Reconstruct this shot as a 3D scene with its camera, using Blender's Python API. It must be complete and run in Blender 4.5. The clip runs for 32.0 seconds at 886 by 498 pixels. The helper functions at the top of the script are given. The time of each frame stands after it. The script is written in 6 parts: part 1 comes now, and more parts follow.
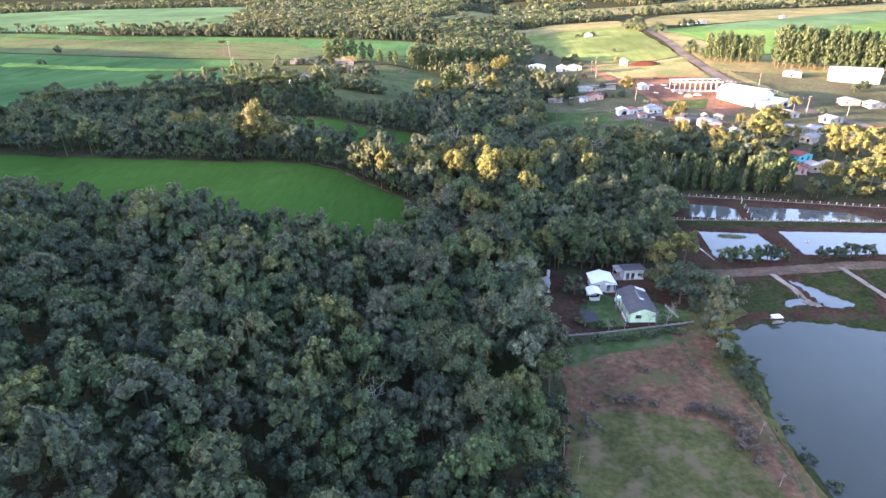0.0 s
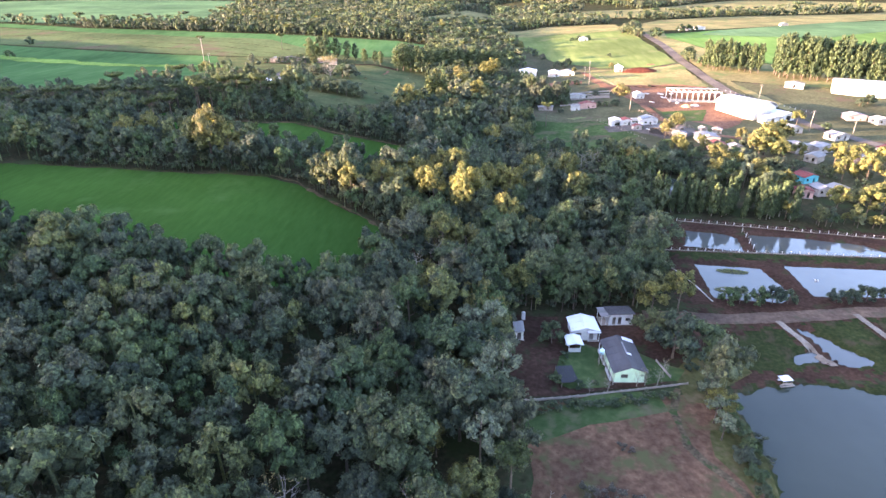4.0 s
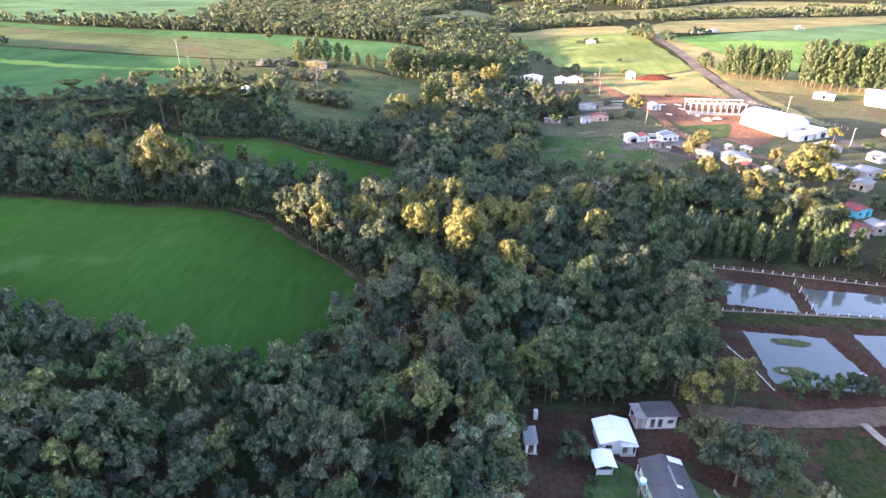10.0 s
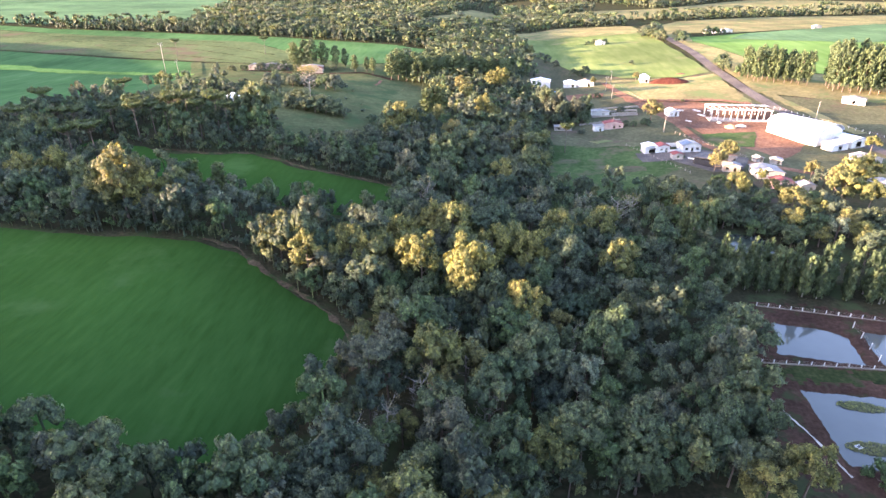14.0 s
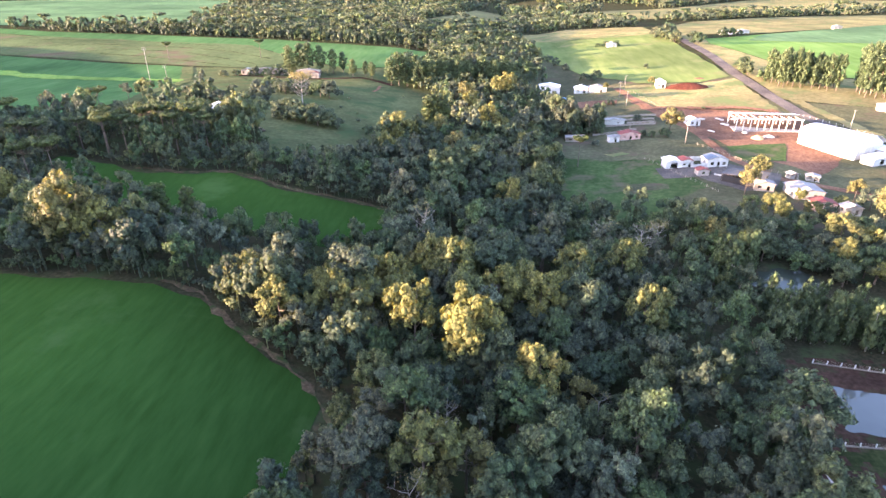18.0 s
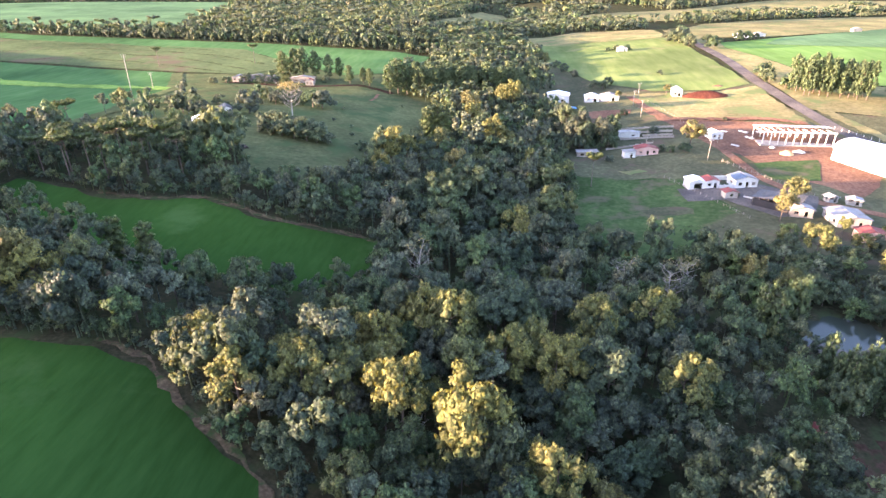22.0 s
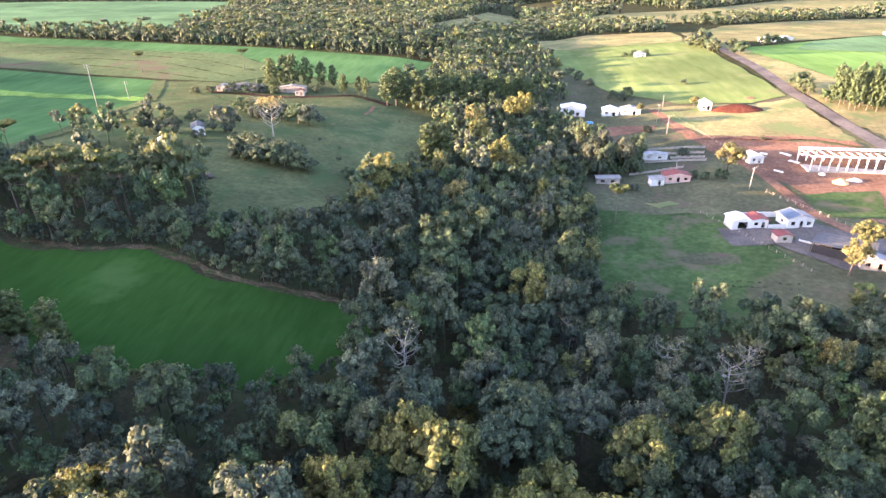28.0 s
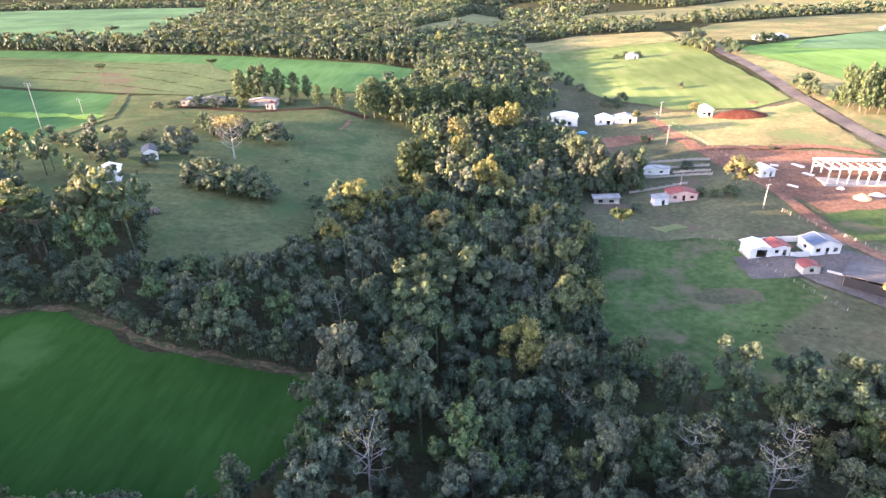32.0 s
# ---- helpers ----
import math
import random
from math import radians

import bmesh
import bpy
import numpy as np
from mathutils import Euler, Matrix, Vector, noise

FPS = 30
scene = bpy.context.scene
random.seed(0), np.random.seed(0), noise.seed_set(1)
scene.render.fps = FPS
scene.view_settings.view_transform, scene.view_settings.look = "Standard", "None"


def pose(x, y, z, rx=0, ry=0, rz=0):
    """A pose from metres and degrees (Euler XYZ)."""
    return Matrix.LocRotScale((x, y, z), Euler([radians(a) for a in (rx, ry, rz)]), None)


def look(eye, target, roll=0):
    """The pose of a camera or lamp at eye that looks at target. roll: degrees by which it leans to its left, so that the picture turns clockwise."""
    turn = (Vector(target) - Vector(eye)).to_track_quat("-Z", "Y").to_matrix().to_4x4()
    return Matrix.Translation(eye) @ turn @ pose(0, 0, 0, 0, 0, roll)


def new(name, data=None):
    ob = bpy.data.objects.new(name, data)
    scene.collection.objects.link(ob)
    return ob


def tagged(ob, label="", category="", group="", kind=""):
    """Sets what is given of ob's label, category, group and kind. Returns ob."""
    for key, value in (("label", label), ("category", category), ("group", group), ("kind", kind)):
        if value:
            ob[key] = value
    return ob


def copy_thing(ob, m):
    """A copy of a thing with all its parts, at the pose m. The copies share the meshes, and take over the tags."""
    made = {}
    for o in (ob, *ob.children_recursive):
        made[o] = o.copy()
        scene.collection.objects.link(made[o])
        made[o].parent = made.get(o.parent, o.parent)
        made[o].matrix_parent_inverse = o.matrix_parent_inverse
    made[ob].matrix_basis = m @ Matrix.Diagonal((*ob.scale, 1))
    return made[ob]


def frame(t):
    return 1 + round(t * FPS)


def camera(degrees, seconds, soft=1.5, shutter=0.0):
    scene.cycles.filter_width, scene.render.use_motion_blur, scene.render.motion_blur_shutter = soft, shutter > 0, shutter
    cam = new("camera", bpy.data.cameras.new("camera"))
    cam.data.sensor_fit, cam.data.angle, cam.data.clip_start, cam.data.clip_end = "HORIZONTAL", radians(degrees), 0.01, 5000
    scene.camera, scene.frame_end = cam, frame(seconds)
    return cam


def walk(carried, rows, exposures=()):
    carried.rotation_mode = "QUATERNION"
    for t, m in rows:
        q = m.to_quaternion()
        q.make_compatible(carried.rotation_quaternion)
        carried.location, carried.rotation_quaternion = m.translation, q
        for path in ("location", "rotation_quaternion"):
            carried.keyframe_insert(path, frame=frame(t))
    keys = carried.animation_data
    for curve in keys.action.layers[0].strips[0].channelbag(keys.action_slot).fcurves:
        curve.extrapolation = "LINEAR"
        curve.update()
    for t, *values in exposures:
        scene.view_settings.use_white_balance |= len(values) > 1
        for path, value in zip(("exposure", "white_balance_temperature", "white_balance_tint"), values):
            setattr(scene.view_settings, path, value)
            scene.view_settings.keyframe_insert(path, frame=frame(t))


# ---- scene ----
cam = camera(77.2, 32.0)
PATH = [
    (0, (-6.659, 1.646, 69.185), (-6.799, 3.445, 68.323), -1.6),
    (1, (-4.225, 6.745, 69.251), (-4.365, 8.544, 68.389), -1.4),
    (2, (-2.432, 11.99, 69.11), (-2.566, 13.789, 68.247), -1.0),
    (3, (-1.228, 17.145, 69.018), (-1.354, 18.944, 68.153), -0.5),
    (3.5, (-0.874, 19.784, 68.89), (-0.995, 21.583, 68.024), -0.3),
    (5.5, (-0.19, 30.21, 68.675), (-0.303, 32.009, 67.808), 0.1),
    (6, (-0.46, 32.712, 68.905), (-0.571, 34.51, 68.035), 0.4),
    (7, (-0.397, 38.093, 68.709), (-0.507, 39.89, 67.839), 0.4),
    (8, (-0.623, 43.364, 69.004), (-0.734, 45.16, 68.131), 0.4),
    (9, (-0.595, 48.427, 69.272), (-0.711, 50.223, 68.399), 0.3),
    (10, (-0.912, 53.796, 69.255), (-1.029, 55.592, 68.383), 0.2),
    (11, (-0.93, 59.087, 69.473), (-1.052, 60.882, 68.601), 0.1),
    (12, (-1.134, 64.521, 69.405), (-1.26, 66.318, 68.535), -0.0),
    (13, (-1.339, 69.733, 69.131), (-1.467, 71.529, 68.261), -0.1),
    (14, (-1.52, 74.934, 68.126), (-1.651, 76.729, 67.256), -0.1),
    (14.5, (-1.443, 77.557, 67.885), (-1.577, 79.352, 67.014), -0.2),
    (16.5, (-1.681, 88.411, 67.984), (-1.822, 90.205, 67.111), -0.2),
    (17, (-1.617, 91.057, 67.921), (-1.762, 92.851, 67.049), -0.2),
    (18, (-1.657, 96.529, 67.754), (-1.807, 98.324, 66.884), -0.3),
    (19, (-1.684, 101.815, 68.052), (-1.838, 103.609, 67.182), -0.3),
    (20, (-1.775, 107.108, 68.214), (-1.933, 108.903, 67.344), -0.3),
    (21, (-1.927, 112.423, 68.088), (-2.088, 114.217, 67.221), -0.4),
    (22, (-1.911, 117.816, 68.064), (-2.076, 119.611, 67.197), -0.4),
    (23, (-2.114, 123.17, 68.161), (-2.282, 124.964, 67.294), -0.4),
    (24, (-2.205, 128.49, 68.247), (-2.377, 130.284, 67.38), -0.4),
    (25, (-2.062, 133.972, 68.197), (-2.24, 135.766, 67.332), -0.4),
    (25.5, (-2.405, 136.45, 68.478), (-2.582, 138.243, 67.611), -0.4),
    (27.5, (-1.886, 146.857, 69.048), (-2.076, 148.648, 68.178), -0.6),
    (28, (-2.345, 149.536, 69.045), (-2.533, 151.327, 68.174), -0.4),
    (29, (-1.942, 155.205, 68.974), (-2.137, 156.996, 68.105), -0.6),
    (30, (-2.051, 160.568, 69.304), (-2.251, 162.358, 68.434), -0.8),
    (30.5, (-2.184, 163.36, 69.326), (-2.383, 165.149, 68.455), -1.0),
    (31, (-2.08, 166.042, 69.27), (-2.28, 167.832, 68.402), -1.1),
    (31.5, (-1.835, 168.832, 69.278), (-2.024, 170.623, 68.409), -1.2),
    (32, (-1.479, 171.693, 69.236), (-1.638, 173.489, 68.368), -1.4),
]
walk(cam, [(t, look(eye, target, roll)) for t, eye, target, roll in PATH], exposures=[(0, 3.97, 5900, 37), (32, 3.97, 5900, 37)])

# ---------------------------------------------------------------- light
SUN_EL, SUN_AZ = radians(7.0), radians(8)          # low evening sun, from the -x side and a little behind
LIGHT_WAY = Vector((math.cos(SUN_AZ) * math.cos(SUN_EL), math.sin(SUN_AZ) * math.cos(SUN_EL), -math.sin(SUN_EL)))
world = bpy.data.worlds.new("evening_sky")
scene.world = world
world.use_nodes = True
wn = world.node_tree.nodes
sky = wn.new("ShaderNodeTexSky")
sky.sky_type, sky.sun_disc = "NISHITA", False
sky.sun_elevation, sky.sun_rotation = SUN_EL, radians(270) - SUN_AZ
sky.air_density, sky.dust_density = 1.0, 1.5
wn["Background"].inputs["Strength"].default_value = 0.15
world.node_tree.links.new(sky.outputs[0], wn["Background"].inputs["Color"])
sun = new("sun", bpy.data.lights.new("sun", "SUN"))
sun.data.energy, sun.data.angle, sun.data.color = 5.0, radians(0.6), (1.0, 0.73, 0.39)
sun.matrix_world = look((0, 0, 300), Vector((0, 0, 300)) + LIGHT_WAY)


# ---------------------------------------------------------------- materials
def shader(name, rough=0.9, metal=0.0, spec=0.3):
    m = bpy.data.materials.new(name)
    m.use_nodes = True
    b = m.node_tree.nodes["Principled BSDF"]
    b.inputs["Roughness"].default_value, b.inputs["Metallic"].default_value = rough, metal
    b.inputs["Specular IOR Level"].default_value = spec
    return m, m.node_tree.nodes, m.node_tree.links, b


def ramp(n, stops):
    r = n.new("ShaderNodeValToRGB")
    e = r.color_ramp.elements
    while len(e) < len(stops):
        e.new(0.5)
    for k, (p, c) in enumerate(stops):
        e[k].position, e[k].color = p, (*c, 1)
    return r


def noise_at(n, l, scale, detail=5, coords="Object", stretch=None, rough=0.6):
    tc = n.new("ShaderNodeTexCoord")
    t = n.new("ShaderNodeTexNoise")
    t.inputs["Scale"].default_value, t.inputs["Detail"].default_value, t.inputs["Roughness"].default_value = scale, detail, rough
    if stretch:
        mp = n.new("ShaderNodeMapping")
        mp.inputs["Scale"].default_value, mp.inputs["Rotation"].default_value = stretch[0], (0, 0, radians(stretch[1]))
        l.new(tc.outputs[coords], mp.inputs[0])
        l.new(mp.outputs[0], t.inputs["Vector"])
    else:
        l.new(tc.outputs[coords], t.inputs["Vector"])
    return t.outputs["Fac"]


def mix(n, l, fac, a, b, mode="MIX"):
    m = n.new("ShaderNodeMix")
    m.data_type, m.blend_type = "RGBA", mode
    for v, k in ((fac, 0), (a, 6), (b, 7)):
        if hasattr(v, "links"):
            l.new(v, m.inputs[k])
        elif k:
            m.inputs[k].default_value = (*v, 1)
        else:
            m.inputs[k].default_value = v
    return m.outputs[2]


def bump(n, l, b, height_out, strength, distance):
    k = n.new("ShaderNodeBump")
    k.inputs["Strength"].default_value, k.inputs["Distance"].default_value = strength, distance
    l.new(height_out, k.inputs["Height"])
    l.new(k.outputs[0], b.inputs["Normal"])


def earthy(name, dark, mid, light, fine=1.2, coarse=0.06, relief=0.15, rough=0.95, stretch=None, second=None, amount=0.5, fuzz=0.0):
    """Ground cover: two scales of noise over three tones; second: a tone that comes through in patches."""
    m, n, l, b = shader(name, rough, spec=0.0)
    f = noise_at(n, l, fine, 8, stretch=stretch)
    c = noise_at(n, l, coarse, 4)
    r = ramp(n, [(0.3, dark), (0.5, mid), (0.72, light)])
    l.new(f, r.inputs[0])
    col = r.outputs[0]
    k = ramp(n, [(0.35, (0.7, 0.7, 0.7)), (0.65, (1.25, 1.2, 1.1))])
    l.new(c, k.inputs[0])
    col = mix(n, l, 1.0, col, k.outputs[0], "MULTIPLY")
    if second:
        p = ramp(n, [(0.62 - 0.25 * amount, (0, 0, 0)), (0.72 - 0.2 * amount, (1, 1, 1))])
        l.new(noise_at(n, l, coarse * 2.3, 7), p.inputs[0])
        col = mix(n, l, p.outputs[0], col, second)
    l.new(col, b.inputs["Base Color"])
    bump(n, l, b, f, 0.7, relief)
    if fuzz:
        b.inputs["Sheen Weight"].default_value, b.inputs["Sheen Roughness"].default_value = fuzz, 0.5
        b.inputs["Sheen Tint"].default_value = (0.35, 0.8, 0.15, 1)
    return m


def solid(name, color, rough=0.7, metal=0.0, spread=0.12, scale=3.0, relief=0.004, stain=0.25):
    """Paint, metal or timber: a tone with grain and soft stains."""
    m, n, l, b = shader(name, rough, metal, 0.4)
    f = noise_at(n, l, scale * 6, 6)
    s = noise_at(n, l, scale * 0.25, 5)
    r = ramp(n, [(0.3, tuple(c * (1 - spread) for c in color)), (0.7, tuple(min(1, c * (1 + spread)) for c in color))])
    l.new(f, r.inputs[0])
    k = ramp(n, [(0.35, (1 - stain,) * 3), (0.6, (1, 1, 1))])
    l.new(s, k.inputs[0])
    l.new(mix(n, l, 1.0, r.outputs[0], k.outputs[0], "MULTIPLY"), b.inputs["Base Color"])
    bump(n, l, b, f, 0.4, relief)
    return m


def ribbed(name, color, pitch=0.18, rough=0.5, metal=0.0, stain=0.3, axis="X"):
    """Corrugated sheet: ribs along the slope, with stains."""
    m, n, l, b = shader(name, rough, metal, 0.4)
    tc = n.new("ShaderNodeTexCoord")
    w = n.new("ShaderNodeTexWave")
    w.wave_type, w.bands_direction = "BANDS", axis
    w.inputs["Scale"].default_value = 0.314 / pitch
    l.new(tc.outputs["Object"], w.inputs["Vector"])
    s = noise_at(n, l, 0.5, 7, stretch=((1, 0.25, 1), 0))
    k = ramp(n, [(0.35, tuple(c * (1 - stain) for c in color)), (0.65, color)])
    l.new(s, k.inputs[0])
    l.new(k.outputs[0], b.inputs["Base Color"])
    bump(n, l, b, w.outputs["Fac"], 0.6, 0.03)
    return m


def leafy(name, tones, by_attribute=False, through_light=0.25, rough=0.65, fine=2.8):
    """Foliage: tone by tree and by spray, then painted dark specks for the shaded gaps between leaves; some light
    passes through the leaves.
    """
    m, n, l, b = shader(name, rough, spec=0.15)
    if by_attribute:
        a = n.new("ShaderNodeAttribute")
        a.attribute_name = "tone"
        tree = a.outputs["Fac"]
    else:
        tree = n.new("ShaderNodeObjectInfo").outputs["Random"]
    r = ramp(n, [(k / (len(tones) - 1), c) for k, c in enumerate(tones)])
    l.new(tree, r.inputs[0])
    g = n.new("ShaderNodeNewGeometry")
    k = ramp(n, [(0.0, (0.62, 0.65, 0.66)), (0.6, (1.0, 1.0, 1.0)), (1.0, (1.5, 1.46, 1.22))])
    l.new(g.outputs["Random Per Island"], k.inputs[0])
    col = mix(n, l, 1.0, r.outputs[0], k.outputs[0], "MULTIPLY")
    # fine noise in the colour: its dark specks stand for shade between leaves
    f = noise_at(n, l, fine, 6, rough=0.75)
    k = ramp(n, [(0.38, (0.5, 0.54, 0.55)), (0.5, (1.15, 1.15, 1.14)), (0.62, (1.9, 1.87, 1.68))])
    l.new(f, k.inputs[0])
    col = mix(n, l, 1.0, col, k.outputs[0], "MULTIPLY")
    l.new(col, b.inputs["Base Color"])
    bump(n, l, b, f, 0.8, 0.4)
    t = n.new("ShaderNodeBsdfTranslucent")
    l.new(mix(n, l, 1.0, col, (1.35, 1.2, 0.55), "MULTIPLY"), t.inputs["Color"])
    x = n.new("ShaderNodeMixShader")
    x.inputs[0].default_value = through_light
    l.new(b.outputs[0], x.inputs[1])
    l.new(t.outputs[0], x.inputs[2])
    l.new(x.outputs[0], n["Material Output"].inputs["Surface"])
    return m


GREENS = [(0.029, 0.041, 0.031), (0.048, 0.066, 0.036), (0.062, 0.080, 0.044), (0.033, 0.048, 0.036), (0.086, 0.098, 0.040), (0.054, 0.066, 0.050), (0.040, 0.060, 0.034), (0.054, 0.084, 0.036), (0.034, 0.050, 0.036), (0.070, 0.076, 0.054), (0.048, 0.064, 0.042), (0.062, 0.086, 0.040)]
M_LEAF = leafy("forest_leaves", GREENS)
M_LEAF_FAR = leafy("forest_leaves_stand", GREENS, True)
# yellow-green leaves, with part of the sunlit crowns' gold put into their tones
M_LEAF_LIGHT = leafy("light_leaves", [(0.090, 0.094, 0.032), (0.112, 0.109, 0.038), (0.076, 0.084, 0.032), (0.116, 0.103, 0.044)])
M_LEAF_GREY = leafy("silvery_leaves", [(0.10, 0.125, 0.085), (0.13, 0.15, 0.11), (0.085, 0.11, 0.08)])
M_LEAF_BRUSH = leafy("grey_brush_twigs", [(0.075, 0.062, 0.060), (0.095, 0.080, 0.072), (0.070, 0.066, 0.052)])
M_LEAF_DRY = leafy("dry_leaves", [(0.14, 0.12, 0.058), (0.17, 0.145, 0.07), (0.12, 0.11, 0.056)])
M_LEAF_PINE = leafy("araucaria_needles", [(0.040, 0.056, 0.022), (0.055, 0.070, 0.026), (0.034, 0.050, 0.022)])
M_LEAF_EUC = leafy("eucalyptus_leaves", [(0.044, 0.064, 0.033), (0.058, 0.079, 0.038), (0.038, 0.056, 0.030)])
M_BARK = solid("bark", (0.10, 0.075, 0.055), 0.95, spread=0.4, scale=1.5, relief=0.03)
M_BARK_PALE = solid("pale_bark", (0.25, 0.225, 0.19), 0.9, spread=0.25, scale=1.5, relief=0.02)
M_FLOOR = earthy("woodland_floor", (0.018, 0.020, 0.012), (0.030, 0.030, 0.018), (0.052, 0.044, 0.028), second=(0.030, 0.040, 0.018))
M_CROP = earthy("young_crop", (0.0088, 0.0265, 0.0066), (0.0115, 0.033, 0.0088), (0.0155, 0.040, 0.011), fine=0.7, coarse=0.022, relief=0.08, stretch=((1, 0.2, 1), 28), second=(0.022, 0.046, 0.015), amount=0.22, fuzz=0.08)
# greyed, bluish crop tones: the haze of distance is put into the colour
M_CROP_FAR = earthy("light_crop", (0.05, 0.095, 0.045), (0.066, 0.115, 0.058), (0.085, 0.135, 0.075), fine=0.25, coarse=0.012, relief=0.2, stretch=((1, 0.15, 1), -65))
M_CROP_MID = earthy("green_crop", (0.032, 0.074, 0.028), (0.040, 0.088, 0.034), (0.052, 0.10, 0.044), fine=0.25, coarse=0.012, relief=0.15, stretch=((1, 0.2, 1), -70))
M_CROP_LIME = earthy("lime_green_crop", (0.070, 0.13, 0.034), (0.085, 0.15, 0.044), (0.105, 0.17, 0.058), fine=0.2, coarse=0.012, relief=0.15, stretch=((1, 0.15, 1), 20))
M_CLEAR = earthy("worn_reddish_clearing", (0.054, 0.032, 0.021), (0.084, 0.050, 0.033), (0.118, 0.078, 0.050), fine=0.9, coarse=0.09, second=(0.058, 0.058, 0.026), amount=0.42)
M_WEEDS = earthy("olive_weeds", (0.034, 0.038, 0.015), (0.050, 0.053, 0.022), (0.076, 0.073, 0.034), fine=0.9, coarse=0.09, relief=0.2, second=(0.085, 0.068, 0.038), amount=0.45)
M_EDGE = earthy("dry_weedy_edge", (0.042, 0.034, 0.022), (0.066, 0.052, 0.034), (0.11, 0.086, 0.054), fine=1.6, coarse=0.2, second=(0.030, 0.046, 0.018), amount=0.5)
# paler crop green that stands for sunlight lying on the field
M_SUN_STREAK = earthy("pale_lush_grass", (0.06, 0.115, 0.03), (0.09, 0.155, 0.04), (0.13, 0.19, 0.06), fine=0.3, coarse=0.03)
M_FALLOW = earthy("green_fallow", (0.042, 0.062, 0.030), (0.056, 0.076, 0.036), (0.075, 0.090, 0.046), fine=0.3, coarse=0.012, relief=0.15, second=(0.080, 0.066, 0.042), amount=0.3)
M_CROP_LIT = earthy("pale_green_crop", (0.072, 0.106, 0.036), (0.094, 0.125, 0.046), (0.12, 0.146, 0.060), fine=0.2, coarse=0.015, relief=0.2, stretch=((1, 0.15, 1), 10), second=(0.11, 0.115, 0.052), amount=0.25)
M_PASTURE = earthy("dry_pasture", (0.042, 0.054, 0.025), (0.060, 0.071, 0.034), (0.084, 0.088, 0.046), fine=0.6, coarse=0.035, second=(0.040, 0.060, 0.026))
M_GRASS = earthy("green_grass", (0.026, 0.046, 0.018), (0.038, 0.062, 0.024), (0.060, 0.078, 0.035), fine=0.6, coarse=0.04, second=(0.078, 0.068, 0.042), amount=0.35)
M_BANK = earthy("rank_bank_grass", (0.013, 0.019, 0.009), (0.021, 0.028, 0.012), (0.038, 0.041, 0.020), fine=1.1, coarse=0.12, relief=0.25, second=(0.042, 0.034, 0.021), amount=0.35)
M_SOIL = earthy("red_soil", (0.085, 0.048, 0.034), (0.125, 0.072, 0.050), (0.175, 0.105, 0.075), fine=0.9, coarse=0.07)
# dark red soil, its tones lowered further to stand for tree shade over the yard
M_SOIL_DARK = earthy("dark_red_soil", (0.025, 0.016, 0.012), (0.038, 0.023, 0.018), (0.056, 0.035, 0.027), fine=1.2, coarse=0.1, second=(0.028, 0.033, 0.016), amount=0.3)
M_SOIL_RED = earthy("fresh_red_soil", (0.045, 0.018, 0.013), (0.066, 0.025, 0.018), (0.095, 0.038, 0.027), fine=0.9, coarse=0.1)
M_STRAW = earthy("dry_yellow_grass", (0.105, 0.10, 0.046), (0.145, 0.132, 0.066), (0.19, 0.168, 0.09), fine=0.5, coarse=0.03, second=(0.085, 0.105, 0.044), amount=0.45)
M_TRACK = earthy("trodden_earth", (0.056, 0.042, 0.033), (0.080, 0.060, 0.047), (0.11, 0.084, 0.066), fine=0.9, coarse=0.1, second=(0.055, 0.052, 0.034), amount=0.3)
M_TOWN = earthy("rough_grass_and_earth", (0.042, 0.047, 0.028), (0.058, 0.062, 0.037), (0.086, 0.082, 0.051), fine=0.7, coarse=0.035, second=(0.076, 0.057, 0.041), amount=0.25)
M_ASPHALT = earthy("worn_asphalt", (0.060, 0.055, 0.052), (0.085, 0.078, 0.074), (0.12, 0.10, 0.09), fine=2.0, coarse=0.1, relief=0.01)
M_DAM = solid("weedy_concrete", (0.155, 0.13, 0.10), 0.95, spread=0.4, stain=0.5, scale=1.2)
M_WALL = solid("white_paint", (0.46, 0.455, 0.43), 0.8, stain=0.18)
M_WALL_DULL = solid("stained_pale_paint", (0.34, 0.31, 0.27), 0.85, stain=0.3)
M_WALL_MINT = solid("mint_paint", (0.52, 0.68, 0.44), 0.8, stain=0.18)
M_WALL_PINK = solid("faded_pink_paint", (0.42, 0.27, 0.23), 0.8, stain=0.2)
M_WALL_BLUE = solid("turquoise_paint", (0.10, 0.45, 0.50), 0.8, stain=0.2)
M_CONCRETE = solid("weathered_concrete", (0.30, 0.26, 0.22), 0.9, stain=0.45, scale=1.0)
M_ROOF_WHITE = ribbed("white_sheet_roof", (0.54, 0.545, 0.56), stain=0.1)
M_ROOF_GREY = ribbed("dark_fibre_cement_roof", (0.060, 0.058, 0.060), stain=0.35, rough=0.9)
M_ROOF_PALE = ribbed("grey_fibre_cement_roof", (0.23, 0.22, 0.21), stain=0.4, rough=0.9)
M_ROOF_RED = ribbed("red_tile_roof", (0.17, 0.036, 0.028), stain=0.3, rough=0.9)
M_TIMBER = solid("grey_timber", (0.24, 0.20, 0.16), 0.9, spread=0.3)
M_POST = solid("concrete_post", (0.46, 0.44, 0.40), 0.9)
M_DARK = solid("dark_opening", (0.02, 0.02, 0.022), 0.35)
M_NET = solid("black_shade_net", (0.018, 0.018, 0.022), 0.85, spread=0.3)
M_PANEL = solid("solar_cell_glass", (0.03, 0.045, 0.075), 0.4, spread=0.05)


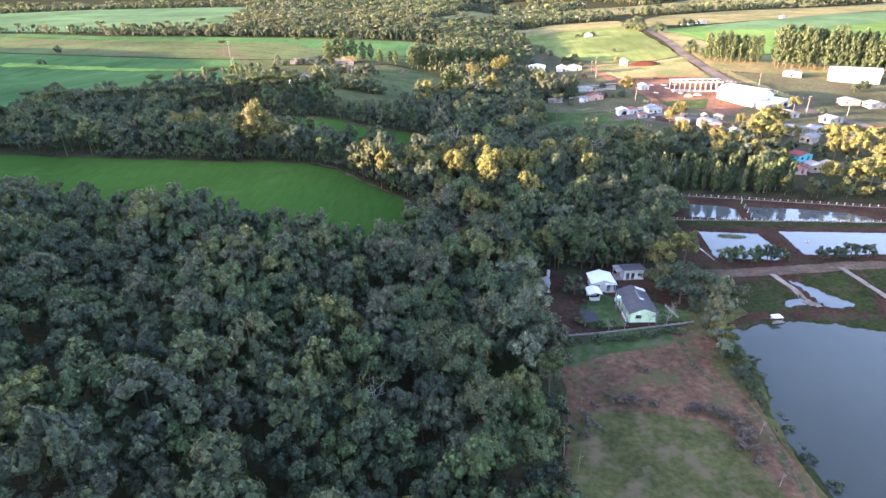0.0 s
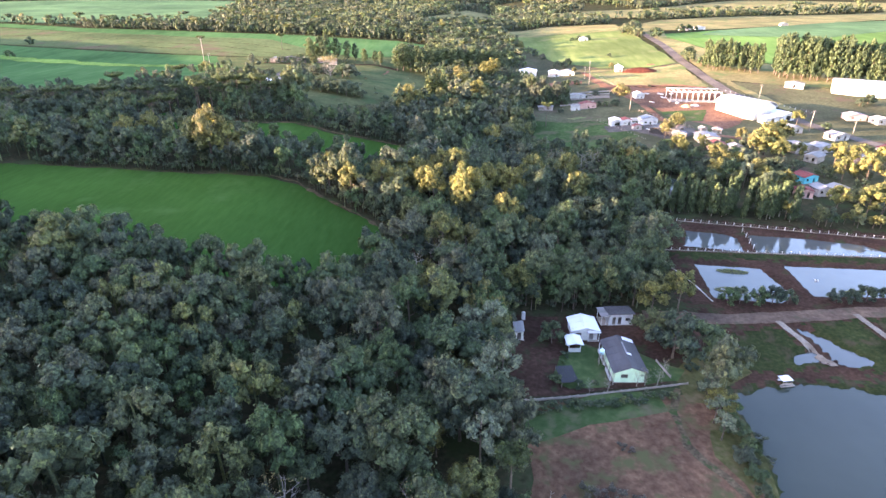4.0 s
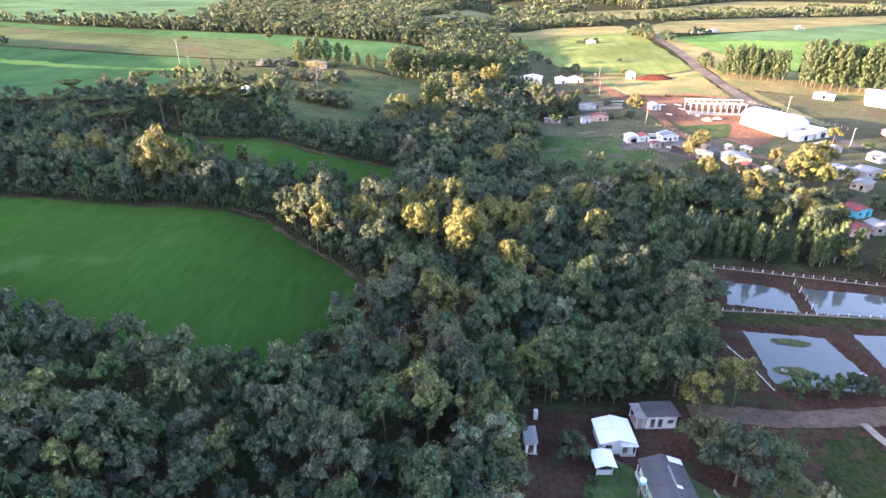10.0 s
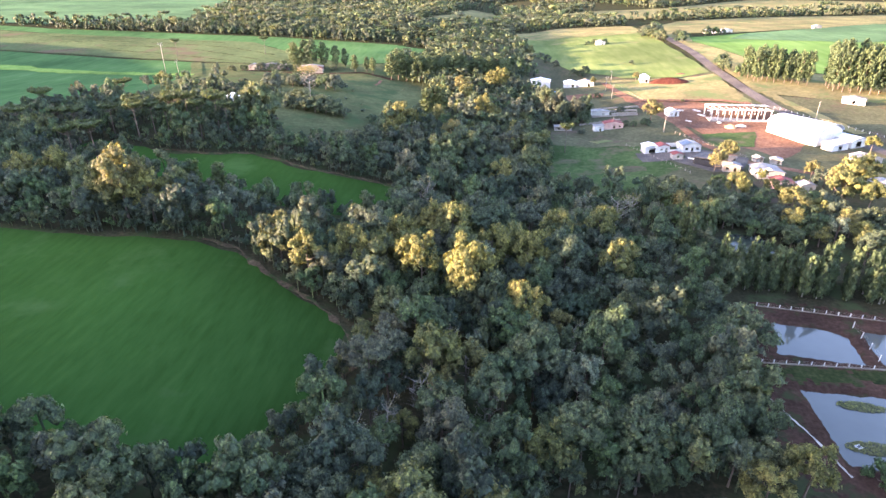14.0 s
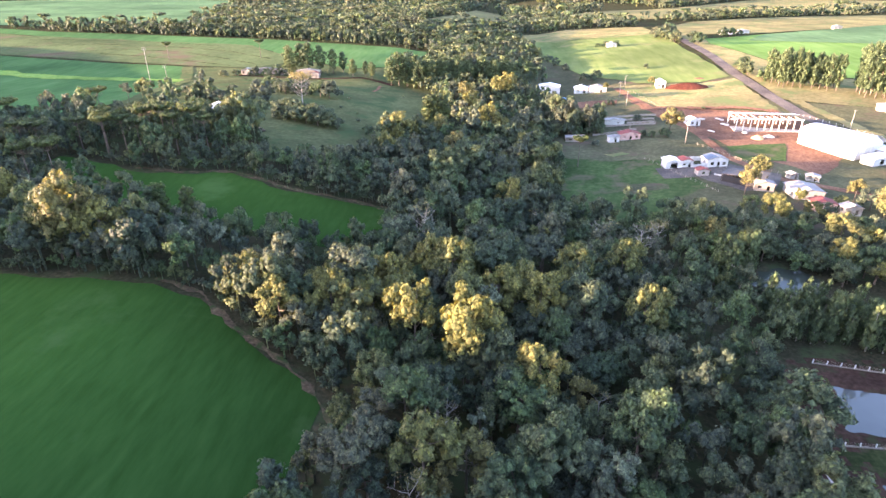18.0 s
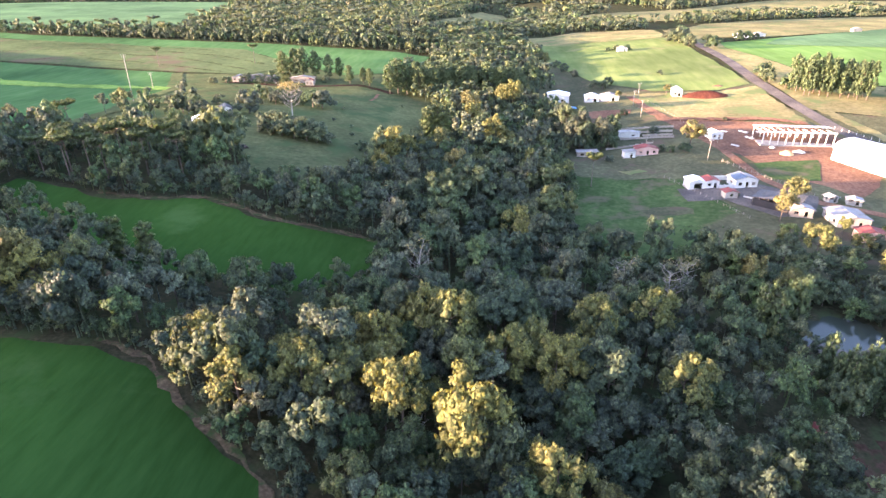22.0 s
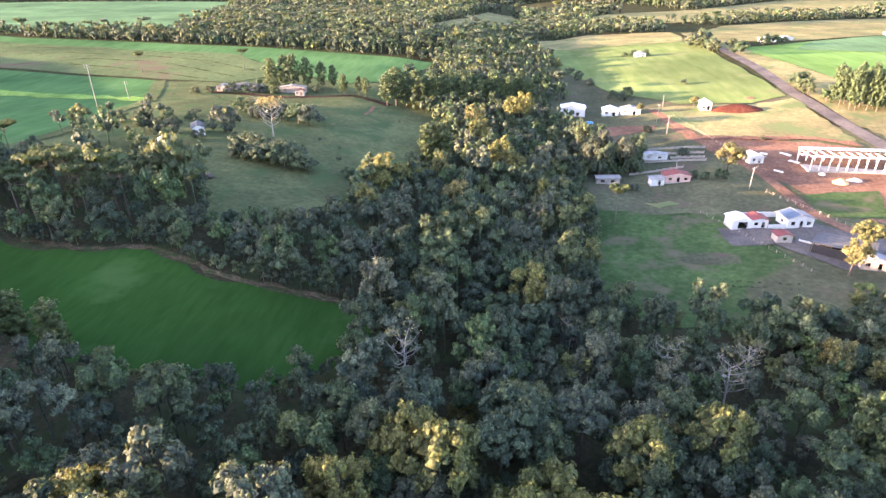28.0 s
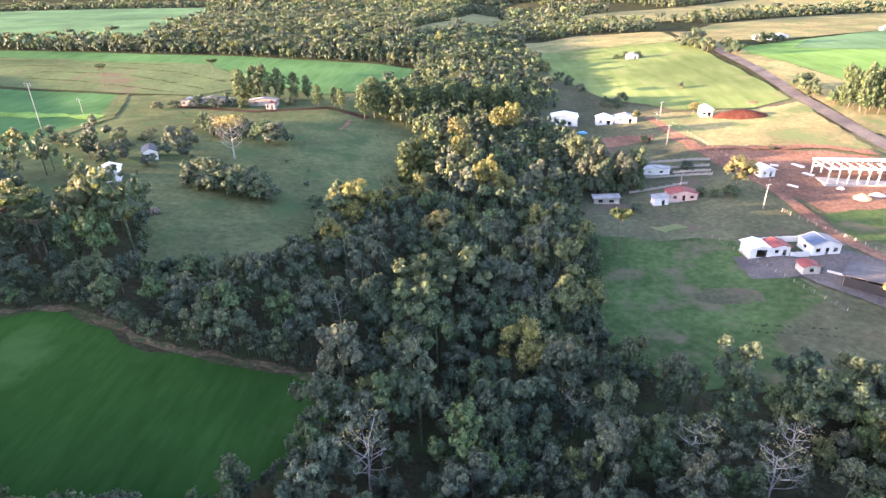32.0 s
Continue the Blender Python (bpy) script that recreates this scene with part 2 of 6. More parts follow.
def water_material(name, color, rough, spec=0.5):
    m, n, l, b = shader(name, rough, spec=spec)
    f = noise_at(n, l, 0.9, 3)
    s = noise_at(n, l, 0.05, 4)
    r = ramp(n, [(0.35, tuple(c * 0.88 for c in color)), (0.7, tuple(c * 1.12 for c in color))])
    l.new(s, r.inputs[0])
    l.new(r.outputs[0], b.inputs["Base Color"])
    b.inputs["IOR"].default_value = 1.33
    bump(n, l, b, f, 0.12, 0.02)
    return m


M_LAKE = water_material("lake_water", (0.026, 0.032, 0.024), 0.10, 0.36)
M_POND = water_material("pond_water", (0.055, 0.060, 0.055), 0.03)


# ---------------------------------------------------------------- terrain
def S(v):
    v = np.clip(v, 0.0, 1.0)
    return v * v * (3 - 2 * v)


def land(x, y):
    """The lie of the land: a flat valley floor, slopes to the west and the north, and the ridge beyond that the sun sets behind."""
    z = 12 * S((22 - x) / 105) + 8 * np.exp(-0.5 * ((x + 150) ** 2 + (y - 330) ** 2) / 70**2)
    z = z + 17 * S((y - 260 - 120 * S(-x / 60)) / 340) + 4 * S((x - 60) / 100) * S((y - 300) / 150) + 3 * S((y - 190) / 80) * S((x - 40) / 40)
    away = np.maximum(np.hypot(x, y - 200) - 700, 0)
    z = z + 14 * np.sin(x / 310 + 0.6) * np.sin(y / 270 + 1.1) * S(away / 600) + 26 * S((away - 900) / 2500)
    d = (x + 0.95 * y + 120) / 1.38
    top = np.interp(y, (-200, 90, 120, 132, 140, 146, 152, 157, 162, 166, 172, 185, 240, 270, 300, 360, 420), (36, 38, 36.5, 33.6, 30.8, 28.4, 27.2, 28.4, 32.8, 36.5, 41, 44.5, 44.5, 43, 41, 39.5, 38))
    ridge = top * np.where(d > 0, np.exp(-((d / 45) ** 2)), np.exp(-((d / 260) ** 2)))
    return z + ridge * (1 - S((y - 470) / 160)) * S((y + 420) / 200)


PONDS = {  # outlines of the water, x and y
    "north": [(60, 172.5), (64, 184), (74.5, 182), (77.5, 179), (75.5, 169.5)],
    "north_east": [(79, 169.5), (81.5, 181.5), (96, 180), (112, 176), (118, 168)],
    "middle": [(59, 161), (57.5, 143), (73, 141.5), (77, 145.5), (75.5, 159.5)],
    "middle_east": [(82.5, 161.3), (82, 145), (112, 146), (120, 160)],
    "channel": [(70.8, 130.2), (72.8, 129.6), (77, 123.5), (81.2, 119), (79.0, 117.2), (73.0, 117.2)],
    "marsh": [(64, 117.5), (70.3, 118), (69.5, 122), (66, 121)],
    "lake": [(47.3, 106), (53, 108), (59, 109.8), (64, 110.3), (70, 109.5), (78, 107), (100, 110), (130, 100), (140, 60), (120, 20), (60, 25), (48, 50), (45.5, 64), (44.2, 74), (45, 80), (47, 88), (47.8, 96)],
}
LEVEL = {"lake": -0.45, "channel": -0.75, "marsh": -0.75}


def inside_by(x, y, poly):
    """How far points lie inside an outline, in metres (negative: outside)."""
    x, y = np.asarray(x, float), np.asarray(y, float)
    best, odd = np.full(x.shape, 1e9), np.zeros(x.shape, bool)
    for (ax, ay), (bx, by) in zip(poly, poly[1:] + poly[:1]):
        ex, ey = bx - ax, by - ay
        u = np.clip(((x - ax) * ex + (y - ay) * ey) / (ex * ex + ey * ey), 0, 1)
        best = np.minimum(best, np.hypot(x - ax - u * ex, y - ay - u * ey))
        cross = (ay > y) != (by > y)
        at = ax + (y - ay) / (ey if abs(ey) > 1e-9 else 1e-9) * ex
        odd ^= cross & (x < at)
    return np.where(odd, best, -best)


def dug(x, y):
    """The depth of the ponds' basins below the land."""
    out = np.zeros(np.shape(x))
    near = (x > 35) & (x < 160) & (y > 0) & (y < 200)
    if np.any(near):
        for key, poly in PONDS.items():
            wave = (0.75 if key in LEVEL else 0.25) * (np.sin(x * 1.1 + 1.7 * np.sin(y * 0.7)) * np.sin(y * 1.3 + 0.8) + 0.5 * np.sin(x * 2.3 + y * 1.9))
            out = np.maximum(out, 2.0 * S((inside_by(x, y, poly) + 1.6 + wave) / 4.0) * near)
    return out


def ground_z(x, y):
    x, y = np.asarray(x, float), np.asarray(y, float)
    return land(x, y) - dug(x, y)


def gz(x, y):
    return float(ground_z(np.array([x]), np.array([y]))[0])


def steps(*runs):
    out = []
    for a, b, s in runs:
        out += list(np.arange(a, b, s))
    return np.array(out + [runs[-1][1]])


def mesh_from(name, verts, faces, mats, material_index=None, smooth=False):
    """A mesh from arrays of corners and of equal-sized faces."""
    me = bpy.data.meshes.new(name)
    verts, faces = np.asarray(verts, np.float32), np.asarray(faces, np.int32)
    k = faces.shape[1]
    me.vertices.add(len(verts))
    me.vertices.foreach_set("co", verts.ravel())
    me.loops.add(faces.size)
    me.loops.foreach_set("vertex_index", faces.ravel())
    me.polygons.add(len(faces))
    me.polygons.foreach_set("loop_start", np.arange(0, faces.size, k, dtype=np.int32))
    me.polygons.foreach_set("loop_total", np.full(len(faces), k, np.int32))
    for m in mats:
        me.materials.append(m)
    if material_index is not None:
        me.polygons.foreach_set("material_index", np.asarray(material_index, np.int32))
    me.polygons.foreach_set("use_smooth", np.full(len(faces), smooth))
    me.update(calc_edges=True)
    return me


XS = steps((-4200, -900, 150), (-900, -300, 20), (-300, -120, 8), (-120, 30, 4), (30, 124, 1.0), (124, 250, 4), (250, 600, 14), (600, 4200, 150))
YS = steps((-900, -200, 70), (-200, 20, 10), (20, 70, 4), (70, 192, 1.0), (192, 460, 4), (460, 900, 11), (900, 1600, 30), (1600, 4900, 110))
gx, gy = np.meshgrid(XS, YS)
nx, ny = len(XS), len(YS)
idx = np.arange(nx * ny).reshape(ny, nx)
quads = np.stack([idx[:-1, :-1], idx[:-1, 1:], idx[1:, 1:], idx[1:, :-1]], -1).reshape(-1, 4)
PONDLAND = [(46, 169), (58, 190), (66, 192), (130, 182), (140, 160), (130, 128), (100, 112), (70, 112), (55, 110), (47, 109), (50, 118), (55, 130), (50, 136), (48, 150)]
MARSH = [(55.5, 126.5), (66, 130.5), (69.5, 116), (60, 113.5), (52, 113.5)]
MARSH_E = [(73, 131), (85, 135), (87, 123), (82, 114), (76, 115.5)]
MARSH_F = [(88, 135), (120, 138), (120, 116), (90, 122)]
SHORE = [(40, 108), (47, 109), (56, 111.5), (66, 113), (76, 111), (90, 113), (120, 112), (120, 104), (40, 100), (41, 84), (39, 70), (38, 50), (52, 50), (52, 108)]
PLANTED = [(48, 167), (60, 163), (80, 163.2), (125, 163), (125, 166), (48, 168)]
qx, qy = ((g[:-1, :-1] + g[1:, 1:]) / 2 for g in (gx, gy))
wob = 1.1 * np.sin(qx * 1.7 + 2 * np.sin(qy * 0.9)) + 0.8 * np.sin(qy * 2.3 + qx * 0.6)
zone = np.zeros(qx.shape, np.int32)
box = (qx > 30) & (qx < 150) & (qy > 20) & (qy < 200)
zone[box & (inside_by(qx, qy, SHORE) + wob > 0)] = 2
zone[box & (inside_by(qx, qy, PONDLAND) + wob > 0)] = 1
for marsh in (MARSH, MARSH_E, MARSH_F, PLANTED):
    zone[box & (inside_by(qx, qy, marsh) + 0.6 * wob > 0)] = 2
ground = new("ground", mesh_from("ground", np.stack([gx, gy, ground_z(gx, gy)], -1).reshape(-1, 3), quads, [M_FLOOR, M_SOIL_DARK, M_BANK], zone.ravel(), smooth=True))
tagged(ground, "dark leaf litter and undergrowth of a wooded valley", "ground", kind="structure")


def patch(name, poly, material, label, lift=0.07, cell=4.0, category="field", rough_edge=1.2):
    """A sheet that lies on the land within an outline, with an uneven edge."""
    rnd = random.Random(name + str(poly[0]))
    pts = []
    for (ax, ay), (bx, by) in zip(poly, poly[1:] + poly[:1]):
        k = max(1, int(math.hypot(bx - ax, by - ay) / (cell * 1.2)))
        for s in range(k):
            u = s / k
            j = rough_edge if s else rough_edge * 0.4
            pts.append((ax + (bx - ax) * u + rnd.uniform(-j, j), ay + (by - ay) * u + rnd.uniform(-j, j)))
    bm = bmesh.new()
    bm.faces.new([bm.verts.new((x, y, 0)) for x, y in pts])
    for axis in (0, 1):
        lo, hi = min(p[axis] for p in pts), max(p[axis] for p in pts)
        for v in np.arange(math.ceil(lo / cell) * cell, hi, cell):
            co, no = [0, 0, 0], [0, 0, 0]
            co[axis], no[axis] = float(v), 1
            bmesh.ops.bisect_plane(bm, geom=bm.verts[:] + bm.edges[:] + bm.faces[:], plane_co=co, plane_no=no)
    bmesh.ops.triangulate(bm, faces=bm.faces[:])
    xy = np.array([v.co[:2] for v in bm.verts])
    for v, z in zip(bm.verts, ground_z(xy[:, 0], xy[:, 1])):
        v.co.z = z + lift
    for f in bm.faces:
        f.smooth = True
        if f.normal.z < 0:
            f.normal_flip()
    me = bpy.data.meshes.new(name)
    bm.to_mesh(me)
    bm.free()
    me.materials.append(material)
    return tagged(new(name, me), label, category, kind="structure")


FIELD_1 = [(-240, 200), (-145, 195), (-100, 191), (-69, 191), (-58, 188), (-47, 179), (-34, 171.5), (-27, 164), (-26, 154), (-28, 147), (-30, 140), (-34, 132), (-37, 125.5), (-46, 126.5), (-57, 127.5), (-66, 129.5), (-78, 131.5), (-91, 135), (-116, 143), (-138, 148), (-166, 155), (-240, 166)]
FIELD_2 = [(-140, 262), (-104, 251), (-80, 255), (-60, 247), (-44, 247), (-28, 246.5), (-25, 241), (-30, 229), (-36, 223), (-41, 218), (-52, 217.5), (-62, 217), (-76, 216), (-85, 222), (-110, 235), (-140, 245)]
FIELD_3 = [(-166, 312), (-160, 340), (-168, 365), (-176, 415), (-206, 474), (-470, 535), (-700, 640), (-900, 620), (-600, 450), (-420, 362), (-300, 302), (-240, 282), (-200, 279), (-172, 290)]
FIELD_4 = [(-206, 478), (-160, 470), (-135, 500), (-195, 560), (-427, 605), (-560, 645), (-720, 655), (-470, 539)]
FIELD_5 = [(-720, 700), (-560, 672), (-427, 630), (-194, 588), (-50, 545), (-48, 500), (-66, 482), (-95, 470), (-135, 502), (-190, 552), (-427, 607), (-560, 648), (-720, 660)]
MEADOW = [(-92, 300), (-74, 268), (-52, 275), (-45, 296), (-43, 312), (-27, 338), (-24, 354), (-29, 382), (-34, 412), (-60, 437), (-110, 437), (-150, 430), (-120, 400), (-125, 350), (-104, 320)]
GRASS_E = [(28, 322), (66, 316), (70, 300), (78, 281), (76, 262), (58, 257), (34, 256), (23, 266), (24, 281), (27, 300)]
CLEARING = [(6, 99), (9, 84), (7, 70), (5, 55), (8, 25), (40, 25), (44, 62), (42, 74), (43, 84), (45, 98), (40, 106), (24, 105)]
YARD = [(7.5, 103), (24, 106.5), (40, 109.5), (46, 118), (52, 128), (56, 134), (38, 134), (20, 131), (9, 131), (6.5, 120)]
FIELD_LIT = [(20, 700), (30, 600), (36, 535), (58, 470), (85, 440), (118, 436), (139, 447), (140, 512), (141, 563), (146, 640), (152, 720), (80, 730)]
FIELD_R = [(186, 448), (179, 483), (165, 563), (172, 594), (240, 640), (420, 760), (560, 820), (620, 620), (420, 470), (260, 420)]
FIELD_Y = [(180, 636), (222, 640), (320, 694), (500, 810), (800, 1000), (760, 1120), (480, 985), (224, 800), (178, 720)]
FIELD_C = [(-80, 735), (-64, 696), (-10, 800), (20, 946), (10, 1151), (-30, 1150), (-50, 900)]
FIELD_FAR = [(-304, 670), (-469, 668), (-760, 720), (-1300, 1300), (-513, 1300), (-380, 900)]
TOWN = [(62, 300), (62, 312), (25.5, 318), (28, 340), (29, 360), (32, 420), (22, 425), (22, 445), (60, 452), (85, 436), (139, 444), (140, 400), (175, 390), (260, 370), (300, 300), (240, 200), (150, 190), (120, 215), (95, 240), (72, 261), (72, 290)]
DIRT_YARD = [(70, 415), (82, 388), (124, 383), (141, 372), (146, 330), (120, 300), (104, 318), (92, 350), (80, 375)]
STRAW = [(72, 420), (84, 392), (124, 387), (140, 378), (140, 442), (118, 434), (85, 437), (70, 434)]
FIELD_FAR_R = [(60, 900), (150, 820), (420, 1000), (900, 1250), (1300, 1700), (600, 1500), (200, 1150)]

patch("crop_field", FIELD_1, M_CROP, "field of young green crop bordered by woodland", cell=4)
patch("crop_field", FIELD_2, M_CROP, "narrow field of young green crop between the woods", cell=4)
patch("crop_field", FIELD_3, M_CROP_MID, "wide green crop field on the slope", lift=0.25, cell=20)
patch("crop_field", FIELD_4, M_FALLOW, "brownish green terraced fallow field on the slope", lift=0.3, cell=20)
# no bank stands here: a streak of sunlight laid on as a paler strip
patch("grass_bank", [(-420, 470), (-340, 449), (-267, 431), (-210, 419), (-179, 410), (-180, 420), (-210, 429), (-267, 442), (-340, 462), (-420, 484)], M_SUN_STREAK, "streak of low sun across the crop field, painted as a paler strip", lift=0.5, cell=8, rough_edge=3.0)
patch("crop_field", FIELD_5, M_CROP_MID, "green crop field below a far belt of trees", lift=0.3, cell=20)
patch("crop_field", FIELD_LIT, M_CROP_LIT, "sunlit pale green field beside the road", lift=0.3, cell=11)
patch("crop_field", FIELD_R, M_CROP_LIME, "bright green crop field beyond the road", lift=0.35, cell=14)
patch("stubble_field", FIELD_Y, M_STRAW, "dry yellow field far beyond the road", lift=0.5, cell=20)
patch("stubble_field", FIELD_C, M_STRAW, "pale dry field among far woods", lift=0.5, cell=20)
patch("crop_field", FIELD_FAR, M_CROP_FAR, "green fields on the far slope, their haze put into the colour", lift=0.6, cell=40)
patch("stubble_field", FIELD_FAR_R, M_STRAW, "far pale fields on the horizon", lift=0.8, cell=40)
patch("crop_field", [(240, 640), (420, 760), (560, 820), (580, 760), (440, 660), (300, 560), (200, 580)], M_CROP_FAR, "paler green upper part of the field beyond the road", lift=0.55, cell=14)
patch("stubble_field", [(20, 700), (26, 640), (60, 628), (110, 632), (146, 640), (152, 720), (80, 730)], M_STRAW, "pale yellow strip at the top of the sunlit field", lift=0.5, cell=11)
POOL = [(72 + (8.2 + 0.9 * math.sin(3 * k)) * math.cos(k * 0.2094) + 2.0 * math.sin(k * 0.2094), 220.5 + (7.6 + 0.7 * math.sin(2.3 * k + 1)) * math.sin(k * 0.2094)) for k in range(30)]
patch("stream_pool", POOL, M_LAKE, "small dark pool of a stream among trees", lift=0.12, cell=3, category="pond", rough_edge=0.3)
patch("stony_ford", [(63.5, 217), (65, 214), (68.5, 212.6), (73, 212.8), (76, 214.4), (74.5, 216.6), (71, 215.4), (67.5, 217), (65.5, 218.5)], M_ASPHALT, "pale stony ford at the edge of the pool", lift=0.22, cell=1.5, category="ford", rough_edge=0.9)
HILL = [(-166, 306), (-130, 292), (-98, 292), (-90, 300), (-104, 322), (-125, 352), (-122, 400), (-150, 430), (-176, 415), (-168, 365), (-160, 340)]
VERGE_E = [(148, 400), (150, 640), (160, 720), (178, 720), (185, 640), (172, 594), (165, 563), (179, 483), (186, 448), (260, 420), (420, 470), (620, 620), (700, 560), (400, 330), (300, 300), (260, 370), (175, 390)]
patch("hillside", [(-176, 415), (-206, 474), (-160, 470), (-135, 500), (-95, 470), (-66, 482), (-48, 500), (-36, 470), (-36, 412), (-60, 437), (-110, 437), (-150, 430)], M_PASTURE, "rough grass slope above the meadow", lift=0.05, cell=8)
patch("hillside", HILL, M_PASTURE, "rough grassy hillside with scattered trees", lift=0.06, cell=4)
patch("roadside_grass", VERGE_E, M_STRAW, "rough grass beside the road and fields", lift=0.2, cell=14)
patch("meadow", MEADOW, M_PASTURE, "dry grassy meadow on a slope", cell=4)
patch("grass_paddock", GRASS_E, M_GRASS, "green grass paddock with worn patches", lift=0.2, cell=4)
patch("clearing", CLEARING, M_CLEAR, "bare reddish clearing with patches of weeds", cell=4, rough_edge=0.8)
patch("yard", YARD, M_SOIL_DARK, "trodden dark red earth yard round the farmhouses", cell=4)
patch("lawn", [(17.5, 106), (25, 107), (25.5, 112), (25, 119), (22.5, 121), (19, 117.5), (17, 116), (14.5, 108)], M_GRASS, "rough green lawn beside the farmhouse", lift=0.13, cell=2, rough_edge=0.4)
patch("lawn", [(32, 108), (38.5, 109.5), (41, 113), (36, 116), (32.5, 119)], M_GRASS, "rough green lawn beside the farmhouse", lift=0.13, cell=2, rough_edge=0.5)
patch("roadside_grass", [(24, 425), (60, 438), (146, 425), (146, 462), (60, 482), (38, 540), (20, 560)], M_TOWN, "rough grass between road and field", lift=0.06, cell=8)
patch("town_ground", TOWN, M_TOWN, "rough grass and earth round the settlement", lift=0.1, cell=8)
patch("dirt_yard", DIRT_YARD, M_SOIL, "levelled red earth yard of a building site", lift=0.16, cell=4)
patch("dry_grass_lot", STRAW, M_STRAW, "sunlit dry grass lot beside the road", lift=0.16, cell=4)

for key, poly in PONDS.items():
    cx, cy = sum(p[0] for p in poly) / len(poly), sum(p[1] for p in poly) / len(poly)
    far = [(cx + (x - cx) * 1.0 + math.copysign(1.6, x - cx), cy + (y - cy) * 1.0 + math.copysign(1.6, y - cy)) for x, y in poly]
    bm = bmesh.new()
    bm.faces.new([bm.verts.new((x, y, LEVEL.get(key, -0.7))) for x, y in far])
    bmesh.ops.triangulate(bm, faces=bm.faces[:])
    for f in bm.faces:
        if f.normal.z < 0:
            f.normal_flip()
    me = bpy.data.meshes.new("water")
    bm.to_mesh(me)
    bm.free()
    me.materials.append(M_LAKE if key == "lake" else M_POND)
    tagged(new("water", me), "still grey-blue lake water reflecting the sky" if key == "lake" else "shallow fish pond water mirroring the sky", "lake" if key == "lake" else "pond", kind="structure")


# ---------------------------------------------------------------- trees
OCT_V = np.array([(1, 0, 0), (-1, 0, 0), (0, 1, 0), (0, -1, 0), (0, 0, 1), (0, 0, -1)], float)
CAP_V = np.array([(1.1, 0, -0.35), (0, 1.1, -0.35), (-1.1, 0, -0.35), (0, -1.1, -0.35), (0.1, 0, 1.05)])
CAP_F = np.array([(0, 1, 4), (1, 2, 4), (2, 3, 4), (3, 0, 4)])
OCT_F = np.array([(0, 2, 4), (2, 1, 4), (1, 3, 4), (3, 0, 4), (2, 0, 5), (1, 2, 5), (3, 1, 5), (0, 3, 5)])


def crown_arrays(seed, leaves, lobes, size, style="round", heart=0.78):
    """A crown of radius 1 about its own centre: lobes of dense foliage, each with a heart and a coat of leaf sprays.
    Returns triangles' corners and faces."""
    r = np.random.RandomState(seed)
    boughs = None
    if style == "round":
        # a few big boughs, each a low dome of small puffs, with dark gaps between them
        nb = max(4, lobes // 6)
        z = 0.92 - 1.5 * (np.arange(nb) + r.uniform(0.0, 0.6, nb)) / nb
        a = np.arange(nb) * 2.39996 + r.uniform(-0.5, 0.5, nb)
        q = np.sqrt(np.clip(1 - z * z, 0, 1))
        out = np.stack([np.cos(a) * q, np.sin(a) * q, z], 1)
        bc = out * r.uniform(0.56, 0.78, (nb, 1))
        br = r.uniform(0.36, 0.52, nb) * (1.0 if nb > 5 else 1.12)
        own = np.arange(lobes) % nb
        d = 0.45 * out[own] + (0, 0, 0.42) + r.normal(scale=0.62, size=(lobes, 3))
        d /= np.linalg.norm(d, axis=1)[:, None]
        c = bc[own] + d * (br[own] * r.uniform(0.72, 0.98, lobes))[:, None] * (1, 1, 0.8)
        rad = br[own] * r.uniform(0.34, 0.56, lobes)
        boughs = bc, br
        flat = 0.85
    elif style == "umbrella":
        a = np.arange(lobes) * 2.399
        q = np.sqrt((np.arange(lobes) + 0.5) / lobes)
        c = np.stack([np.cos(a) * q * 0.8, np.sin(a) * q * 0.8, 0.32 * q**2 - 0.1 + r.uniform(-0.05, 0.08, lobes)], 1)
        rad = r.uniform(0.18, 0.29, lobes) * (1.0 if lobes > 10 else 1.5)
        flat = 0.85
    elif style == "column":
        u = np.linspace(-1.5, 1.7, lobes)
        a = np.arange(lobes) * 2.4
        c = np.stack([np.cos(a) * 0.42, np.sin(a) * 0.42, u + r.uniform(-0.15, 0.15, lobes)], 1) * (r.uniform(0.6, 1.3, (lobes, 1)) * (1, 1, 0) + (0, 0, 1))
        rad = (0.52 - 0.20 * np.clip(u, 0, 2) / 1.7) * r.uniform(0.6, 1.25, lobes)
        flat = 1.15
    elif style == "gum":
        u = np.linspace(-0.9, 1.0, lobes)
        a = np.arange(lobes) * 2.4 + r.uniform(-0.5, 0.5, lobes)
        far_out = np.sqrt(np.clip(1.05 - u * u, 0.05, 1)) * r.uniform(0.25, 0.85, lobes)
        c = np.stack([np.cos(a) * far_out, np.sin(a) * far_out, u], 1)
        rad = r.uniform(0.2, 0.4, lobes)
        flat = 0.5
    else:
        d = r.normal(size=(lobes, 3))
        d /= np.linalg.norm(d, axis=1)[:, None]
        d[:, 2] = np.abs(d[:, 2])
        c = d * r.uniform(0.5, 0.95, (lobes, 1)) * (1, 1, 0.8)
        rad = r.uniform(0.14, 0.3, lobes)
        flat = 0.8
    vs, fs, base = [], [], 0
    cv, cf = (CAP_V * 1.1, CAP_F) if boughs else (OCT_V * 1.12, OCT_F)
    if heart:
        for k in range(lobes):
            v = cv * (rad[k] * heart * r.uniform(0.85, 1.1, (len(cv), 1))) * (1, 1, flat) + c[k]
            vs.append(v)
            fs.append(cf + base)
            base += len(v)
    if boughs:
        for o, q in zip(*boughs):
            v = OCT_V * (q * r.uniform(0.58, 0.8, (6, 1))) * (1, 1, 0.85) + o
            vs.append(v)
            fs.append(OCT_F + base)
            base += 6
